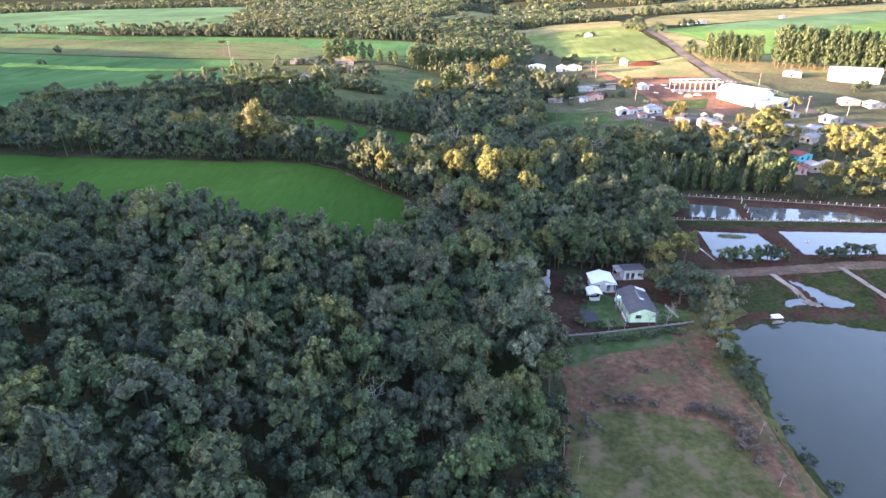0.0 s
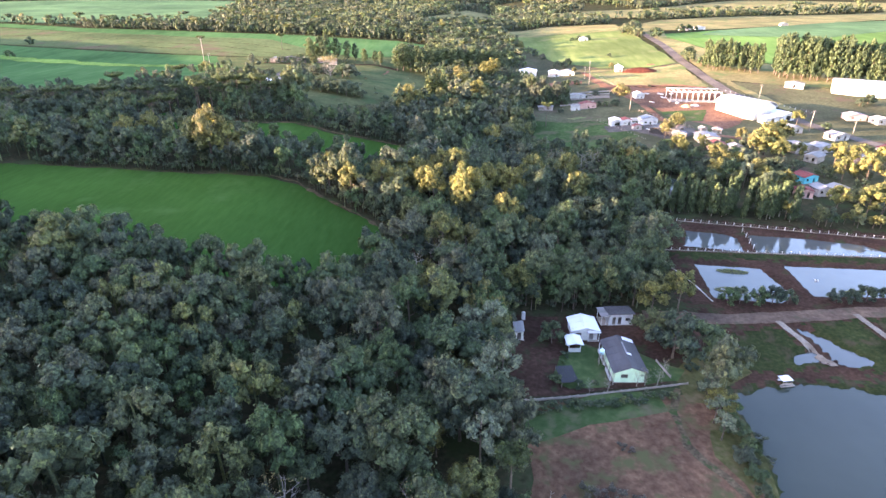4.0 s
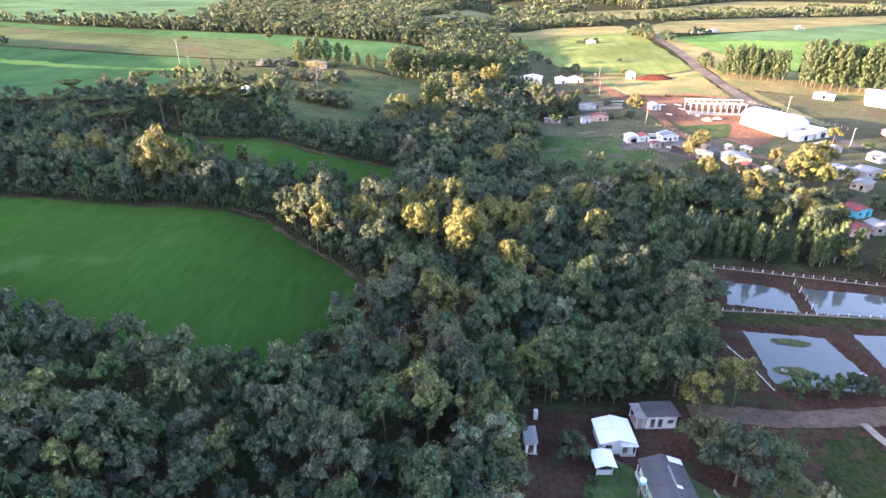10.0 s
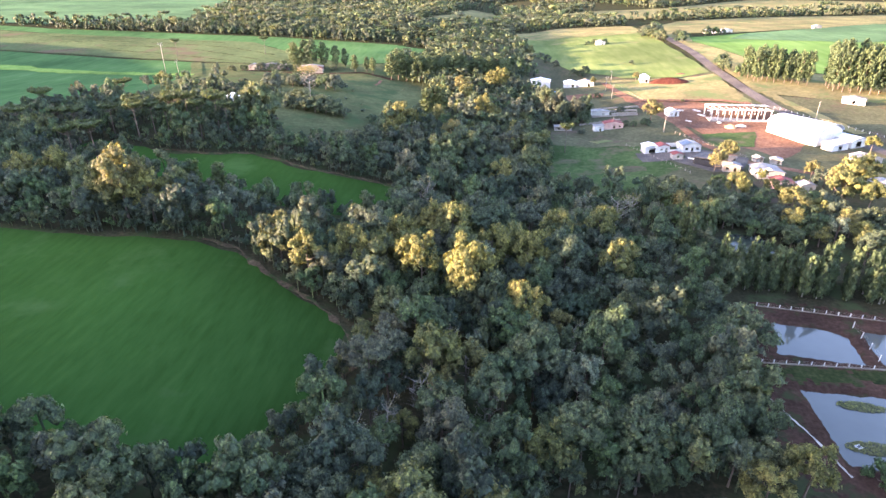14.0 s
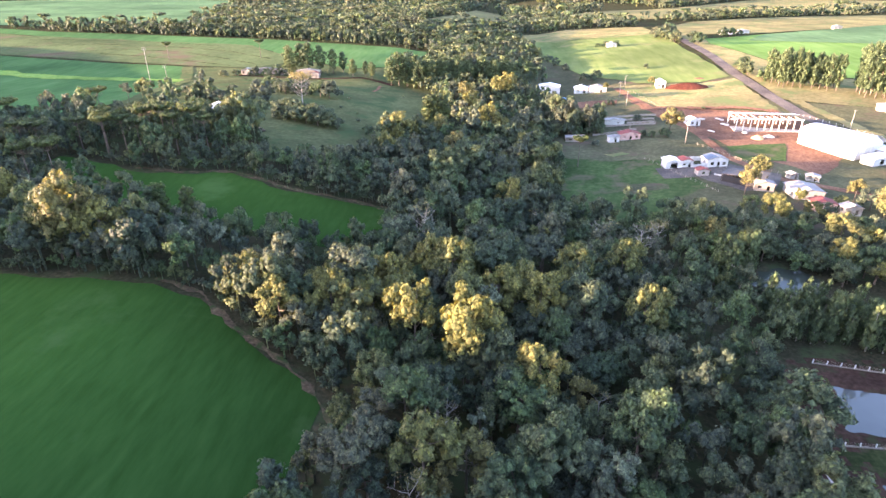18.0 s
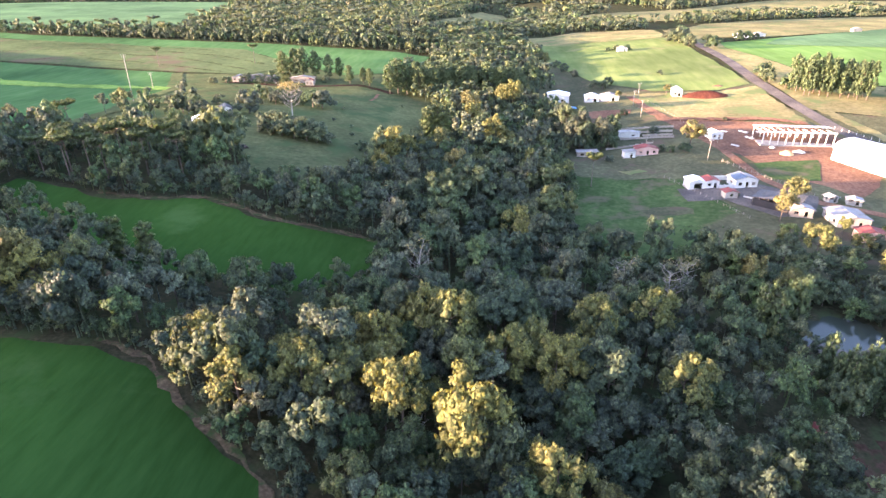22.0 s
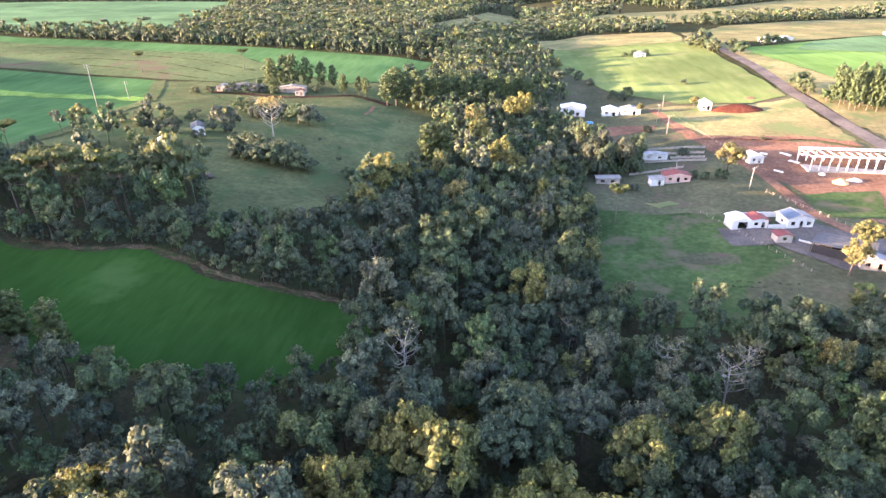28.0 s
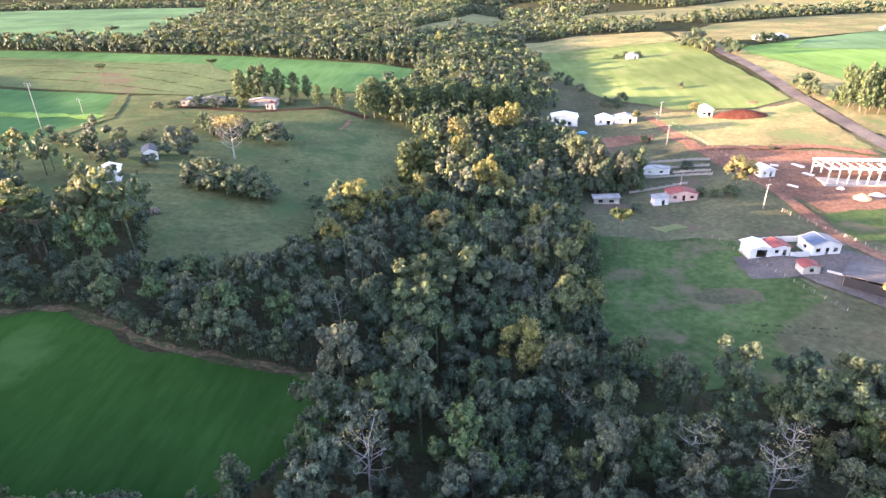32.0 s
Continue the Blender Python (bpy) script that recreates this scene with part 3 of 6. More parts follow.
    w = rad**2 / np.sum(rad**2)
    k = r.choice(lobes, leaves, p=w)
    d = r.normal(size=(leaves, 3))
    d[:, 2] = d[:, 2] * 0.9 + 0.35
    d /= np.linalg.norm(d, axis=1)[:, None]
    p = c[k] + d * (rad[k] * r.uniform(0.74, 1.2, leaves))[:, None] * (1, 1, flat)
    nrm = d + 0.3 * p / np.linalg.norm(p, axis=1)[:, None] + r.normal(scale=0.42, size=(leaves, 3))
    nrm /= np.linalg.norm(nrm, axis=1)[:, None]
    t = np.cross(nrm, r.normal(size=(leaves, 3)))
    t /= np.linalg.norm(t, axis=1)[:, None]
    b = np.cross(nrm, t)
    s = (size * r.uniform(0.6, 1.35, leaves))[:, None]
    q = np.stack([p - t * s - b * s * 0.6, p + t * s - b * s * 0.6, p + b * s + nrm * s * 0.2], 1).reshape(-1, 3)
    vs.append(q)
    fs.append(base + 3 * np.arange(leaves)[:, None] + np.arange(3))
    return np.concatenate(vs), np.concatenate(fs)


def tube(bm, points, radii, sides=6):
    """A tapered round limb along points."""
    rings = []
    for k, (p, rad) in enumerate(zip(points, radii)):
        a = Vector(points[min(k + 1, len(points) - 1)]) - Vector(points[max(k - 1, 0)])
        q = a.to_track_quat("Z", "Y")
        rings.append([bm.verts.new(Vector(p) + q @ Vector((math.cos(6.2832 * s / sides) * rad, math.sin(6.2832 * s / sides) * rad, 0))) for s in range(sides)])
    for lo, hi in zip(rings, rings[1:]):
        for s in range(sides):
            bm.faces.new((lo[s], lo[(s + 1) % sides], hi[(s + 1) % sides], hi[s]))
    bm.faces.new(rings[-1])
    bm.faces.new(rings[0][::-1])


def part(name, bm, material, parent, label="", smooth=False):
    """Links a bmesh as one mesh under a thing or a part."""
    me = bpy.data.meshes.new(name)
    bmesh.ops.recalc_face_normals(bm, faces=bm.faces[:])
    for f in bm.faces:
        f.smooth = smooth
    bm.to_mesh(me)
    bm.free()
    me.materials.append(material)
    ob = new(name, me)
    ob.parent = parent
    if label:
        ob["label"] = label
    return ob


def trunk_mesh(seed, tall, spread, thick, limbs=5, start=0.35, twigs=False, straight=0.5):
    """A tapered trunk with limbs that rise into the crown."""
    r = random.Random(seed)
    bm = bmesh.new()
    lean = (r.uniform(-1, 1) * straight, r.uniform(-1, 1) * straight)
    stem = [(lean[0] * u * u, lean[1] * u * u, tall * u - (0.5 if u == 0 else 0)) for u in (0, 0.15, 0.4, 0.7, 1.0)]
    tube(bm, stem, [thick * 1.4, thick, thick * 0.8, thick * 0.55, thick * 0.2], 6)
    for k in range(limbs):
        u = start + (0.95 - start) * k / max(1, limbs - 1)
        a = k * 2.4 + r.uniform(-0.4, 0.4)
        o = Vector((lean[0] * u * u, lean[1] * u * u, tall * u))
        far = spread * r.uniform(0.6, 1.0)
        e = o + Vector((math.cos(a) * far, math.sin(a) * far, far * r.uniform(0.35, 0.9)))
        m = o.lerp(e, 0.5) + Vector((0, 0, -0.1 * far))
        tube(bm, [o, m, e], [thick * 0.45, thick * 0.3, thick * 0.1], 4)
        if twigs:
            for _ in range(4):
                s = m.lerp(e, r.uniform(0.0, 0.9))
                w = s + Vector((r.uniform(-1, 1), r.uniform(-1, 1), r.uniform(0.1, 0.9))) * far * 0.5
                tube(bm, [s, s.lerp(w, 0.5) + Vector((0, 0, 0.05 * far)), w], [thick * 0.16, thick * 0.1, thick * 0.04], 3)
                for _ in range(2):
                    s2 = s.lerp(w, r.uniform(0.4, 0.9))
                    tube(bm, [s2, s2 + Vector((r.uniform(-1, 1), r.uniform(-1, 1), r.uniform(0.2, 1))) * far * 0.25], [thick * 0.08, thick * 0.03], 3)
    return bm


def tree_model(kind, seed):
    """One tree of a kind, at the origin: trunk and crown under an empty."""
    r = random.Random(seed * 7 + 1)
    base = new("model")
    if kind == "forest":
        tall, rad = r.uniform(9.0, 11.8), r.uniform(2.9, 3.7)
        part("trunk", trunk_mesh(seed, tall * 0.75, rad * 0.6, 0.2, 4, 0.5), M_BARK, base, smooth=True)
        v, f = crown_arrays(seed, 1400, 56, 0.054, "round", 0.74)
        v = v * (rad, rad, rad * r.uniform(1.1, 1.45)) + (0, 0, tall - rad * 1.05)
        mat = M_LEAF
    elif kind == "araucaria":
        tall, rad = r.uniform(13, 16), r.uniform(3.6, 4.6)
        part("trunk", trunk_mesh(seed, tall, rad * 0.85, 0.24, 9, 0.86, straight=0.2), M_BARK, base, smooth=True)
        v, f = crown_arrays(seed, 900, 30, 0.07, "umbrella")
        v = v * (rad, rad, rad) + (0, 0, tall + 0.8)
        mat = M_LEAF_PINE
    elif kind == "eucalyptus":
        tall, rad = r.uniform(10, 13), r.uniform(1.5, 2.0)
        part("trunk", trunk_mesh(seed, tall, rad * 0.6, 0.16, 4, 0.5, straight=0.2), M_BARK_PALE, base, smooth=True)
        v, f = crown_arrays(seed, 640, 18, 0.12, "column", 0.75)
        v = v * (rad, rad, rad * 1.7) + (0, 0, tall - rad * 2.0)
        mat = M_LEAF_EUC
    elif kind == "light":
        tall, rad = r.uniform(9.5, 11.5), r.uniform(2.9, 3.8)
        part("trunk", trunk_mesh(seed, tall * 0.75, rad * 0.7, 0.2, 5, 0.45), M_BARK, base, smooth=True)
        v, f = crown_arrays(seed, 1250, 52, 0.056, "round", 0.72)
        v = v * (rad, rad, rad * r.uniform(1.15, 1.35)) + (0, 0, tall - rad * 1.2)
        mat = M_LEAF_LIGHT
    elif kind == "silvery":
        tall, rad = r.uniform(8, 10.5), r.uniform(1.9, 2.6)
        part("trunk", trunk_mesh(seed, tall, rad * 0.8, 0.15, 5, 0.5), M_BARK, base, smooth=True)
        v, f = crown_arrays(seed, 900, 40, 0.062, "round", 0.7)
        v = v * (rad, rad, rad * 1.4) + (0, 0, tall - rad * 1.25)
        mat = M_LEAF_GREY
    elif kind == "bare":
        tall, rad = r.uniform(9, 12), r.uniform(2.4, 3.4)
        part("trunk", trunk_mesh(seed, tall * 0.85, rad, 0.14, 15, 0.3, True), M_BARK_PALE, base, "pale leafless limbs", smooth=True)
        v, f = crown_arrays(seed, 90, 14, 0.04, "loose", 0)
        v = v * (rad, rad, rad * 0.8) + (0, 0, tall - rad * 0.3)
        mat = M_LEAF_DRY
    elif kind == "round":
        rad = r.uniform(3.0, 3.5)
        tall = rad * 2.0
        part("trunk", trunk_mesh(seed, tall * 0.6, rad * 0.6, 0.18, 4, 0.4), M_BARK, base, smooth=True)
        v, f = crown_arrays(seed, 900, 46, 0.060, "round", 0.76)
        v = v * (rad, rad, rad * r.uniform(1.0, 1.15)) + (0, 0, rad * 0.78)
        mat = M_LEAF
    elif kind == "brush":
        tall, rad = 0.9, r.uniform(1.1, 1.6)
        part("trunk", trunk_mesh(seed, 1.1, rad * 0.8, 0.04, 7, 0.2, True), M_BARK, base, smooth=True)
        v, f = crown_arrays(seed, 360, 24, 0.085, "round", 0.5)
        v = v * (rad, rad, rad * 0.6) + (0, 0, tall)
        mat = M_LEAF_BRUSH
    elif kind == "gum":
        tall, rad = r.uniform(19, 23), r.uniform(4.4, 5.4)
        part("trunk", trunk_mesh(seed, tall * 0.92, rad * 0.8, 0.26, 7, 0.25, straight=0.6), M_BARK, base, smooth=True)
        v, f = crown_arrays(seed, 1000, 40, 0.075, "gum", 0.6)
        v = v * (rad, rad, tall * 0.40) + (0, 0, tall * 0.58)
        mat = M_LEAF_EUC
    elif kind == "pine":
        tall, rad = r.uniform(11, 13), r.uniform(2.8, 3.3)
        part("trunk", trunk_mesh(seed, tall * 0.9, rad * 0.7, 0.2, 6, 0.25, straight=0.2), M_BARK, base, smooth=True)
        v, f = crown_arrays(seed, 760, 26, 0.11, "column", 0.75)
        v = v * (rad * 1.25, rad * 1.25, tall * 0.26) + (0, 0, tall * 0.5)
        mat = M_LEAF_PINE
    elif kind == "thin":
        tall, rad = 9.5, 4.0
        part("trunk", trunk_mesh(seed, tall * 0.8, rad * 1.0, 0.2, 15, 0.35, True), M_BARK_PALE, base, "pale spreading limbs", smooth=True)
        v, f = crown_arrays(seed, 420, 34, 0.06, "umbrella", 0)
        v = v * (rad, rad, -rad * 0.8) + (0, 0, tall)
        mat = M_LEAF_DRY
    elif kind == "spire":
        tall, rad = r.uniform(20, 24), r.uniform(2.8, 3.4)
        part("trunk", trunk_mesh(seed, tall * 0.95, rad * 0.6, 0.24, 6, 0.3, straight=0.3), M_BARK, base, smooth=True)
        v, f = crown_arrays(seed, 800, 34, 0.095, "gum", 0.6)
        v = v * (rad, rad, tall * 0.41) + (0, 0, tall * 0.55)
        mat = M_LEAF_EUC
    else:                                                # bush
        tall, rad = 1.1, r.uniform(1.1, 1.7)
        part("trunk", trunk_mesh(seed, 1.0, rad * 0.5, 0.07, 3, 0.3), M_BARK, base, smooth=True)
        v, f = crown_arrays(seed, 320, 24, 0.09, "round")
        v = v * (rad, rad, rad * 0.8) + (0, 0, tall)
        mat = M_LEAF
    crown = new("crown", mesh_from("crown", v, f, [mat], smooth=True))
    crown.parent = base
    return base


def set_thing(model, name, x, y, size, turn, label, category, group="", sink=0.1, stretch=1.0):
    ob = copy_thing(model, Matrix.Translation((x, y, gz(x, y) - sink)) @ Matrix.Rotation(turn, 4, "Z") @ Matrix.Diagonal((size, size, size * stretch, 1)))
    ob.name = name
    for o in ob.children_recursive:
        o.name = o.name.split(".")[0]
    return tagged(ob, label, category, group)


MODELS = {k: [tree_model(k, 10 * i + 3 + s) for s in range(c)] for i, (k, c) in enumerate((("forest", 7), ("araucaria", 3), ("eucalyptus", 3), ("light", 3), ("silvery", 2), ("bare", 3), ("bush", 3), ("round", 4), ("gum", 4), ("spire", 4), ("brush", 3), ("pine", 3), ("thin", 1)))}
LABELS = {"forest": "dark green broadleaf forest tree with a dense rounded crown", "araucaria": "tall araucaria pine with a flat umbrella crown",
          "eucalyptus": "slender eucalyptus with a pale trunk and narrow crown", "light": "tree with an airy yellow-green crown",
          "silvery": "small tree with silvery grey-green leaves", "bare": "nearly leafless tree with pale bare limbs", "bush": "low dark green bush", "round": "dense round tree with a low crown", "gum": "tall eucalyptus with pale limbs and an airy crown", "spire": "tall dense plantation eucalyptus", "brush": "leafless grey-brown brushwood shrub", "pine": "dark bushy pine", "thin": "pale-limbed tree with a thin crown"}
NAMES = {"forest": "forest_tree", "araucaria": "araucaria_tree", "eucalyptus": "eucalyptus_tree", "light": "light_green_tree", "silvery": "silvery_tree", "bare": "bare_tree", "bush": "bush", "round": "round_tree", "gum": "eucalyptus_tree", "spire": "eucalyptus_tree", "brush": "dry_shrub", "pine": "pine_tree", "thin": "thin_crowned_tree"}
rng = random.Random(5)


def plant(kind, x, y, size=1.0, label="", group="", stretch=1.0, name=""):
    return set_thing(rng.choice(MODELS[kind]), name or NAMES[kind], x, y, size, rng.uniform(0, 6.28), label or LABELS[kind], "bush" if kind in ("bush", "brush") else "tree", group, stretch=stretch)


class Stand:
    """Woodland too thick to count: many trees joined into one mesh, with a tone for each tree."""

    def __init__(self):
        self.v, self.f, self.t, self.base = [], [], [], 0

    def add(self, model, x, y, z, size, turn, tone, flat=1.0):
        v, f = model
        c, s = math.cos(turn), math.sin(turn)
        w = np.stack([(v[:, 0] * c - v[:, 1] * s) * size + x, (v[:, 0] * s + v[:, 1] * c) * size + y, v[:, 2] * size * flat + z], 1)
        self.v.append(w)
        self.f.append(f + self.base)
        self.t.append(np.full(len(v), tone, np.float32))
        self.base += len(v)

    def make(self, name, label, material=None):
        if not self.v:
            return
        me = mesh_from(name, np.concatenate(self.v), np.concatenate(self.f), [material or M_LEAF_FAR], smooth=True)
        me.attributes.new("tone", "FLOAT", "POINT").data.foreach_set("value", np.concatenate(self.t))
        return tagged(new(name, me), label, "woodland", kind="stuff")


def stand_model(seed, leaves, lobes, size, style="round", rad=3.3, tall=9.5, deep=0.9):
    v, f = crown_arrays(seed, leaves, lobes, size, style)
    v = v * (rad, rad, rad * deep) + (0, 0, tall - rad * deep * 0.85)
    # a short tapered stem under the crown
    a = np.arange(5) * 1.2566
    ring = np.stack([np.cos(a), np.sin(a), 0 * a], 1)
    stem = np.concatenate([ring * 0.22 + (0, 0, -0.4), ring * 0.12 + (0, 0, tall)])
    k = np.arange(5)
    sf = np.concatenate([np.stack([k, (k + 1) % 5, (k + 1) % 5 + 5], 1), np.stack([k, (k + 1) % 5 + 5, k + 5], 1)])
    return np.concatenate([v, stem]), np.concatenate([f, sf + len(v)])


MID = [stand_model(100 + s, 600, 40, 0.074, tall=10.2, deep=1.3, rad=3.2) for s in range(7)]
LOW = [stand_model(120 + s, 200, 22, 0.11, tall=10.2, deep=1.25, rad=3.4) for s in range(6)]
SLIM = [stand_model(140 + s, 84, 12, 0.15, tall=9.5, deep=1.35, rad=3.6) for s in range(6)]
FAR = [stand_model(200 + s, 30, 6, 0.24, tall=9.0, deep=1.5, rad=3.8) for s in range(6)]
FAR_UMBRELLA = [stand_model(230 + s, 60, 8, 0.2, "umbrella", 4.2, 15.0, 0.9) for s in range(3)]

OPEN = [FIELD_1, FIELD_2, FIELD_3, FIELD_4, FIELD_5, MEADOW, GRASS_E, CLEARING, YARD, PONDLAND, FIELD_LIT, FIELD_R, FIELD_Y, FIELD_C, FIELD_FAR, TOWN, FIELD_FAR_R, POOL]


def open_land(x, y, margin):
    out = np.full(np.shape(x), -1e9)
    for poly in OPEN:
        out = np.maximum(out, inside_by(x, y, poly))
    return out > margin


def spots(x0, x1, y0, y1, gap, seed, jitter=0.42):
    """Jittered places on a triangular grid."""
    r = np.random.RandomState(seed)
    out = []
    for j, y in enumerate(np.arange(y0, y1, gap * 0.87)):
        xs = np.arange(x0 + (gap / 2 if j % 2 else 0), x1, gap)
        out.append(np.stack([xs, np.full(len(xs), y)], 1))
    p = np.concatenate(out)
    return p + r.uniform(-jitter * gap, jitter * gap, p.shape)


# woodland along the flight's own line, tree by tree; wider off, joined into stands
p = spots(-235, 62, 40, 345, 5.1, 11)
p = p[~open_land(p[:, 0], p[:, 1], -1.0)]
seen = (np.abs(p[:, 0]) < 60 + 0.95 * np.maximum(p[:, 1] - 5, 0) + 10) & (p[:, 0] > -0.96 * p[:, 1] - 25)
p = p[seen & ~((p[:, 0] > 44) & (p[:, 1] < 170))]
thin = (inside_by(p[:, 0], p[:, 1], HILL) > 0) & (np.random.RandomState(4).uniform(size=len(p)) < 0.78)
thin |= (inside_by(p[:, 0], p[:, 1], [(-128, 256), (-92, 258), (-90, 280), (-128, 282)]) > 0) & (np.random.RandomState(6).uniform(size=len(p)) < 0.5)
p = p[~thin]
NEAR = (p[:, 0] > -24) & (p[:, 0] < 24) & (p[:, 1] > 58) & (p[:, 1] < 262)
stands = {}
gzs = ground_z(p[:, 0], p[:, 1])
count = 0
for (x, y), z, close in zip(p, gzs, NEAR):
    size = min(1.5, max(0.55, rng.lognormvariate(-0.12, 0.24)))
    size *= 0.78 if x > 33 and y > 170 or x > 18 and y > 243 else 0.62 if -64 < x < -26 and 207 < y < 226 else 0.82 if -95 < x < -28 and 194 < y < 222 else 0.72 if -100 < x < -26 and 246 < y < 277 else 0.78 if -64 < x < -18 and y > 272 else 0.92 if 135 < y < 262 and x > -62 else 0.85 if x < -100 else 1.0
    k = rng.random()
    if close and count < 300:
        kind = "light" if k < 0.06 else "silvery" if k < 0.12 else "bare" if k < 0.17 else "forest"
        plant(kind, x, y, size, group="woodland trees", stretch=rng.uniform(0.9, 1.15))
        count += 1
    else:
        s = stands.setdefault("a" if y < 130 else "b" if y < 215 else "c", Stand())
        s.add(rng.choice(MID if -100 < x and y < 275 else LOW), x, y, z - 0.1, size, rng.uniform(0, 6.28), rng.random(), rng.uniform(0.9, 1.15))
for k, s in stands.items():
    s.make("woodland", {"a": "dense dark green subtropical woodland canopy", "b": "dense mixed woodland beside the crop field", "c": "dark woodland strip between fields and meadow"}[k])

# undergrowth that closes the woods' edges along the fields
edge = Stand()
er = random.Random(31)
for line in ([(-150, 197), (-100, 193), (-70, 193.5), (-57, 190.5), (-45, 181.5), (-32.5, 174), (-24.5, 166), (-23.5, 156), (-25.5, 147), (-28, 140), (-32, 132), (-35, 124.5), (-46, 124), (-57, 125), (-66, 127), (-78, 129), (-91, 132.5), (-116, 141), (-138, 146)],
             [(-140, 264), (-104, 254), (-80, 258), (-60, 250), (-44, 250), (-26, 249.5), (-22.5, 241), (-28, 228), (-34, 221), (-40, 216), (-52, 215), (-62, 215), (-76, 213.5)], [(8, 134), (14, 134), (22, 135), (30, 135.5), (37, 139), (43, 142), (46, 150), (46, 160), (47, 170)], [(5.5, 48), (6, 66), (7.5, 80)], [(3, 84), (5, 95), (6, 104), (5.5, 112), (5.5, 122), (7.5, 133)], [(-90, 300), (-73, 266.5), (-51, 273.5), (-43.5, 296), (-41.5, 312), (-25.5, 338), (-22.5, 354), (-27.5, 382), (-32.5, 412)], [(27, 322), (25.5, 300), (22.3, 281), (21.5, 266), (26, 259), (33.5, 254.5)]):
    for (ax, ay), (bx, by) in zip(line, line[1:]):
        k = int(math.hypot(bx - ax, by - ay) / 2.1)
        for i in range(k):
            x, y = ax + (bx - ax) * i / k + er.uniform(-0.9, 0.9), ay + (by - ay) * i / k + er.uniform(-0.6, 0.9)
            edge.add(er.choice(LOW), x, y, gz(x, y) - 0.6, er.uniform(0.3, 0.55), er.uniform(0, 6.28), er.random(), er.uniform(0.8, 1.15))
edge.make("undergrowth", "dense shrubs and creepers closing the edge of the woods")

# far woods, to the horizon
far = Stand()
for x0, x1, y0, y1, gap, seed in ((-420, 260, 345, 640, 5.7, 21), (-800, 800, 640, 1000, 11.5, 22), (-1300, 1300, 1000, 1600, 18, 23)):
    q = spots(x0, x1, y0, y1, gap, seed)
    q = q[~open_land(q[:, 0], q[:, 1], -2.0)]
    if y0 < 640:
        q = q[(q[:, 0] < 31) & (q[:, 0] > -60) | (q[:, 1] > 540 + 0.17 * np.abs(q[:, 0])) & (q[:, 0] < 130)]
    else:
        q = q[(np.sin(q[:, 0] / 130 + 1) + np.sin(q[:, 1] / 95 + q[:, 0] / 300) < 0.75) | (q[:, 0] < 150) & (q[:, 1] < 900)]
    q = q[np.abs(q[:, 0]) < 0.95 * q[:, 1] + 60]
    zs = ground_z(q[:, 0], q[:, 1])
    for (x, y), z in zip(q, zs):
        size = rng.uniform(0.65, 1.05) * gap / 6.5
        far.add(rng.choice((SLIM if y < 420 else FAR) if rng.random() > (0.03 if y < 480 else 0.12) else FAR_UMBRELLA), x, y, z - 0.2, size * 1.05 if gap < 7 else size * 0.8, rng.uniform(0, 6.28), rng.random(), 1.0 if gap < 7 else 0.75)
far.make("far_woodland", "belts of dark woodland receding to the horizon")


# ---------------------------------------------------------------- building kit
def box(bm, x0, x1, y0, y1, z0, z1):
    v = [bm.verts.new(p) for p in ((x0, y0, z0), (x1, y0, z0), (x1, y1, z0), (x0, y1, z0), (x0, y0, z1), (x1, y0, z1), (x1, y1, z1), (x0, y1, z1))]
    for f in ((3, 2, 1, 0), (4, 5, 6, 7), (0, 1, 5, 4), (1, 2, 6, 5), (2, 3, 7, 6), (3, 0, 4, 7)):
        bm.faces.new([v[k] for k in f])


def boxed(*boxes):
    bm = bmesh.new()
    for b in boxes:
        box(bm, *b)
    return bm


def thing(name, x, y, turn, label, category, group="", z=None):
    ob = new(name)
    ob.matrix_world = Matrix.Translation((x, y, gz(x, y) if z is None else z)) @ Matrix.Rotation(radians(turn), 4, "Z")
    return tagged(ob, label, category, group)


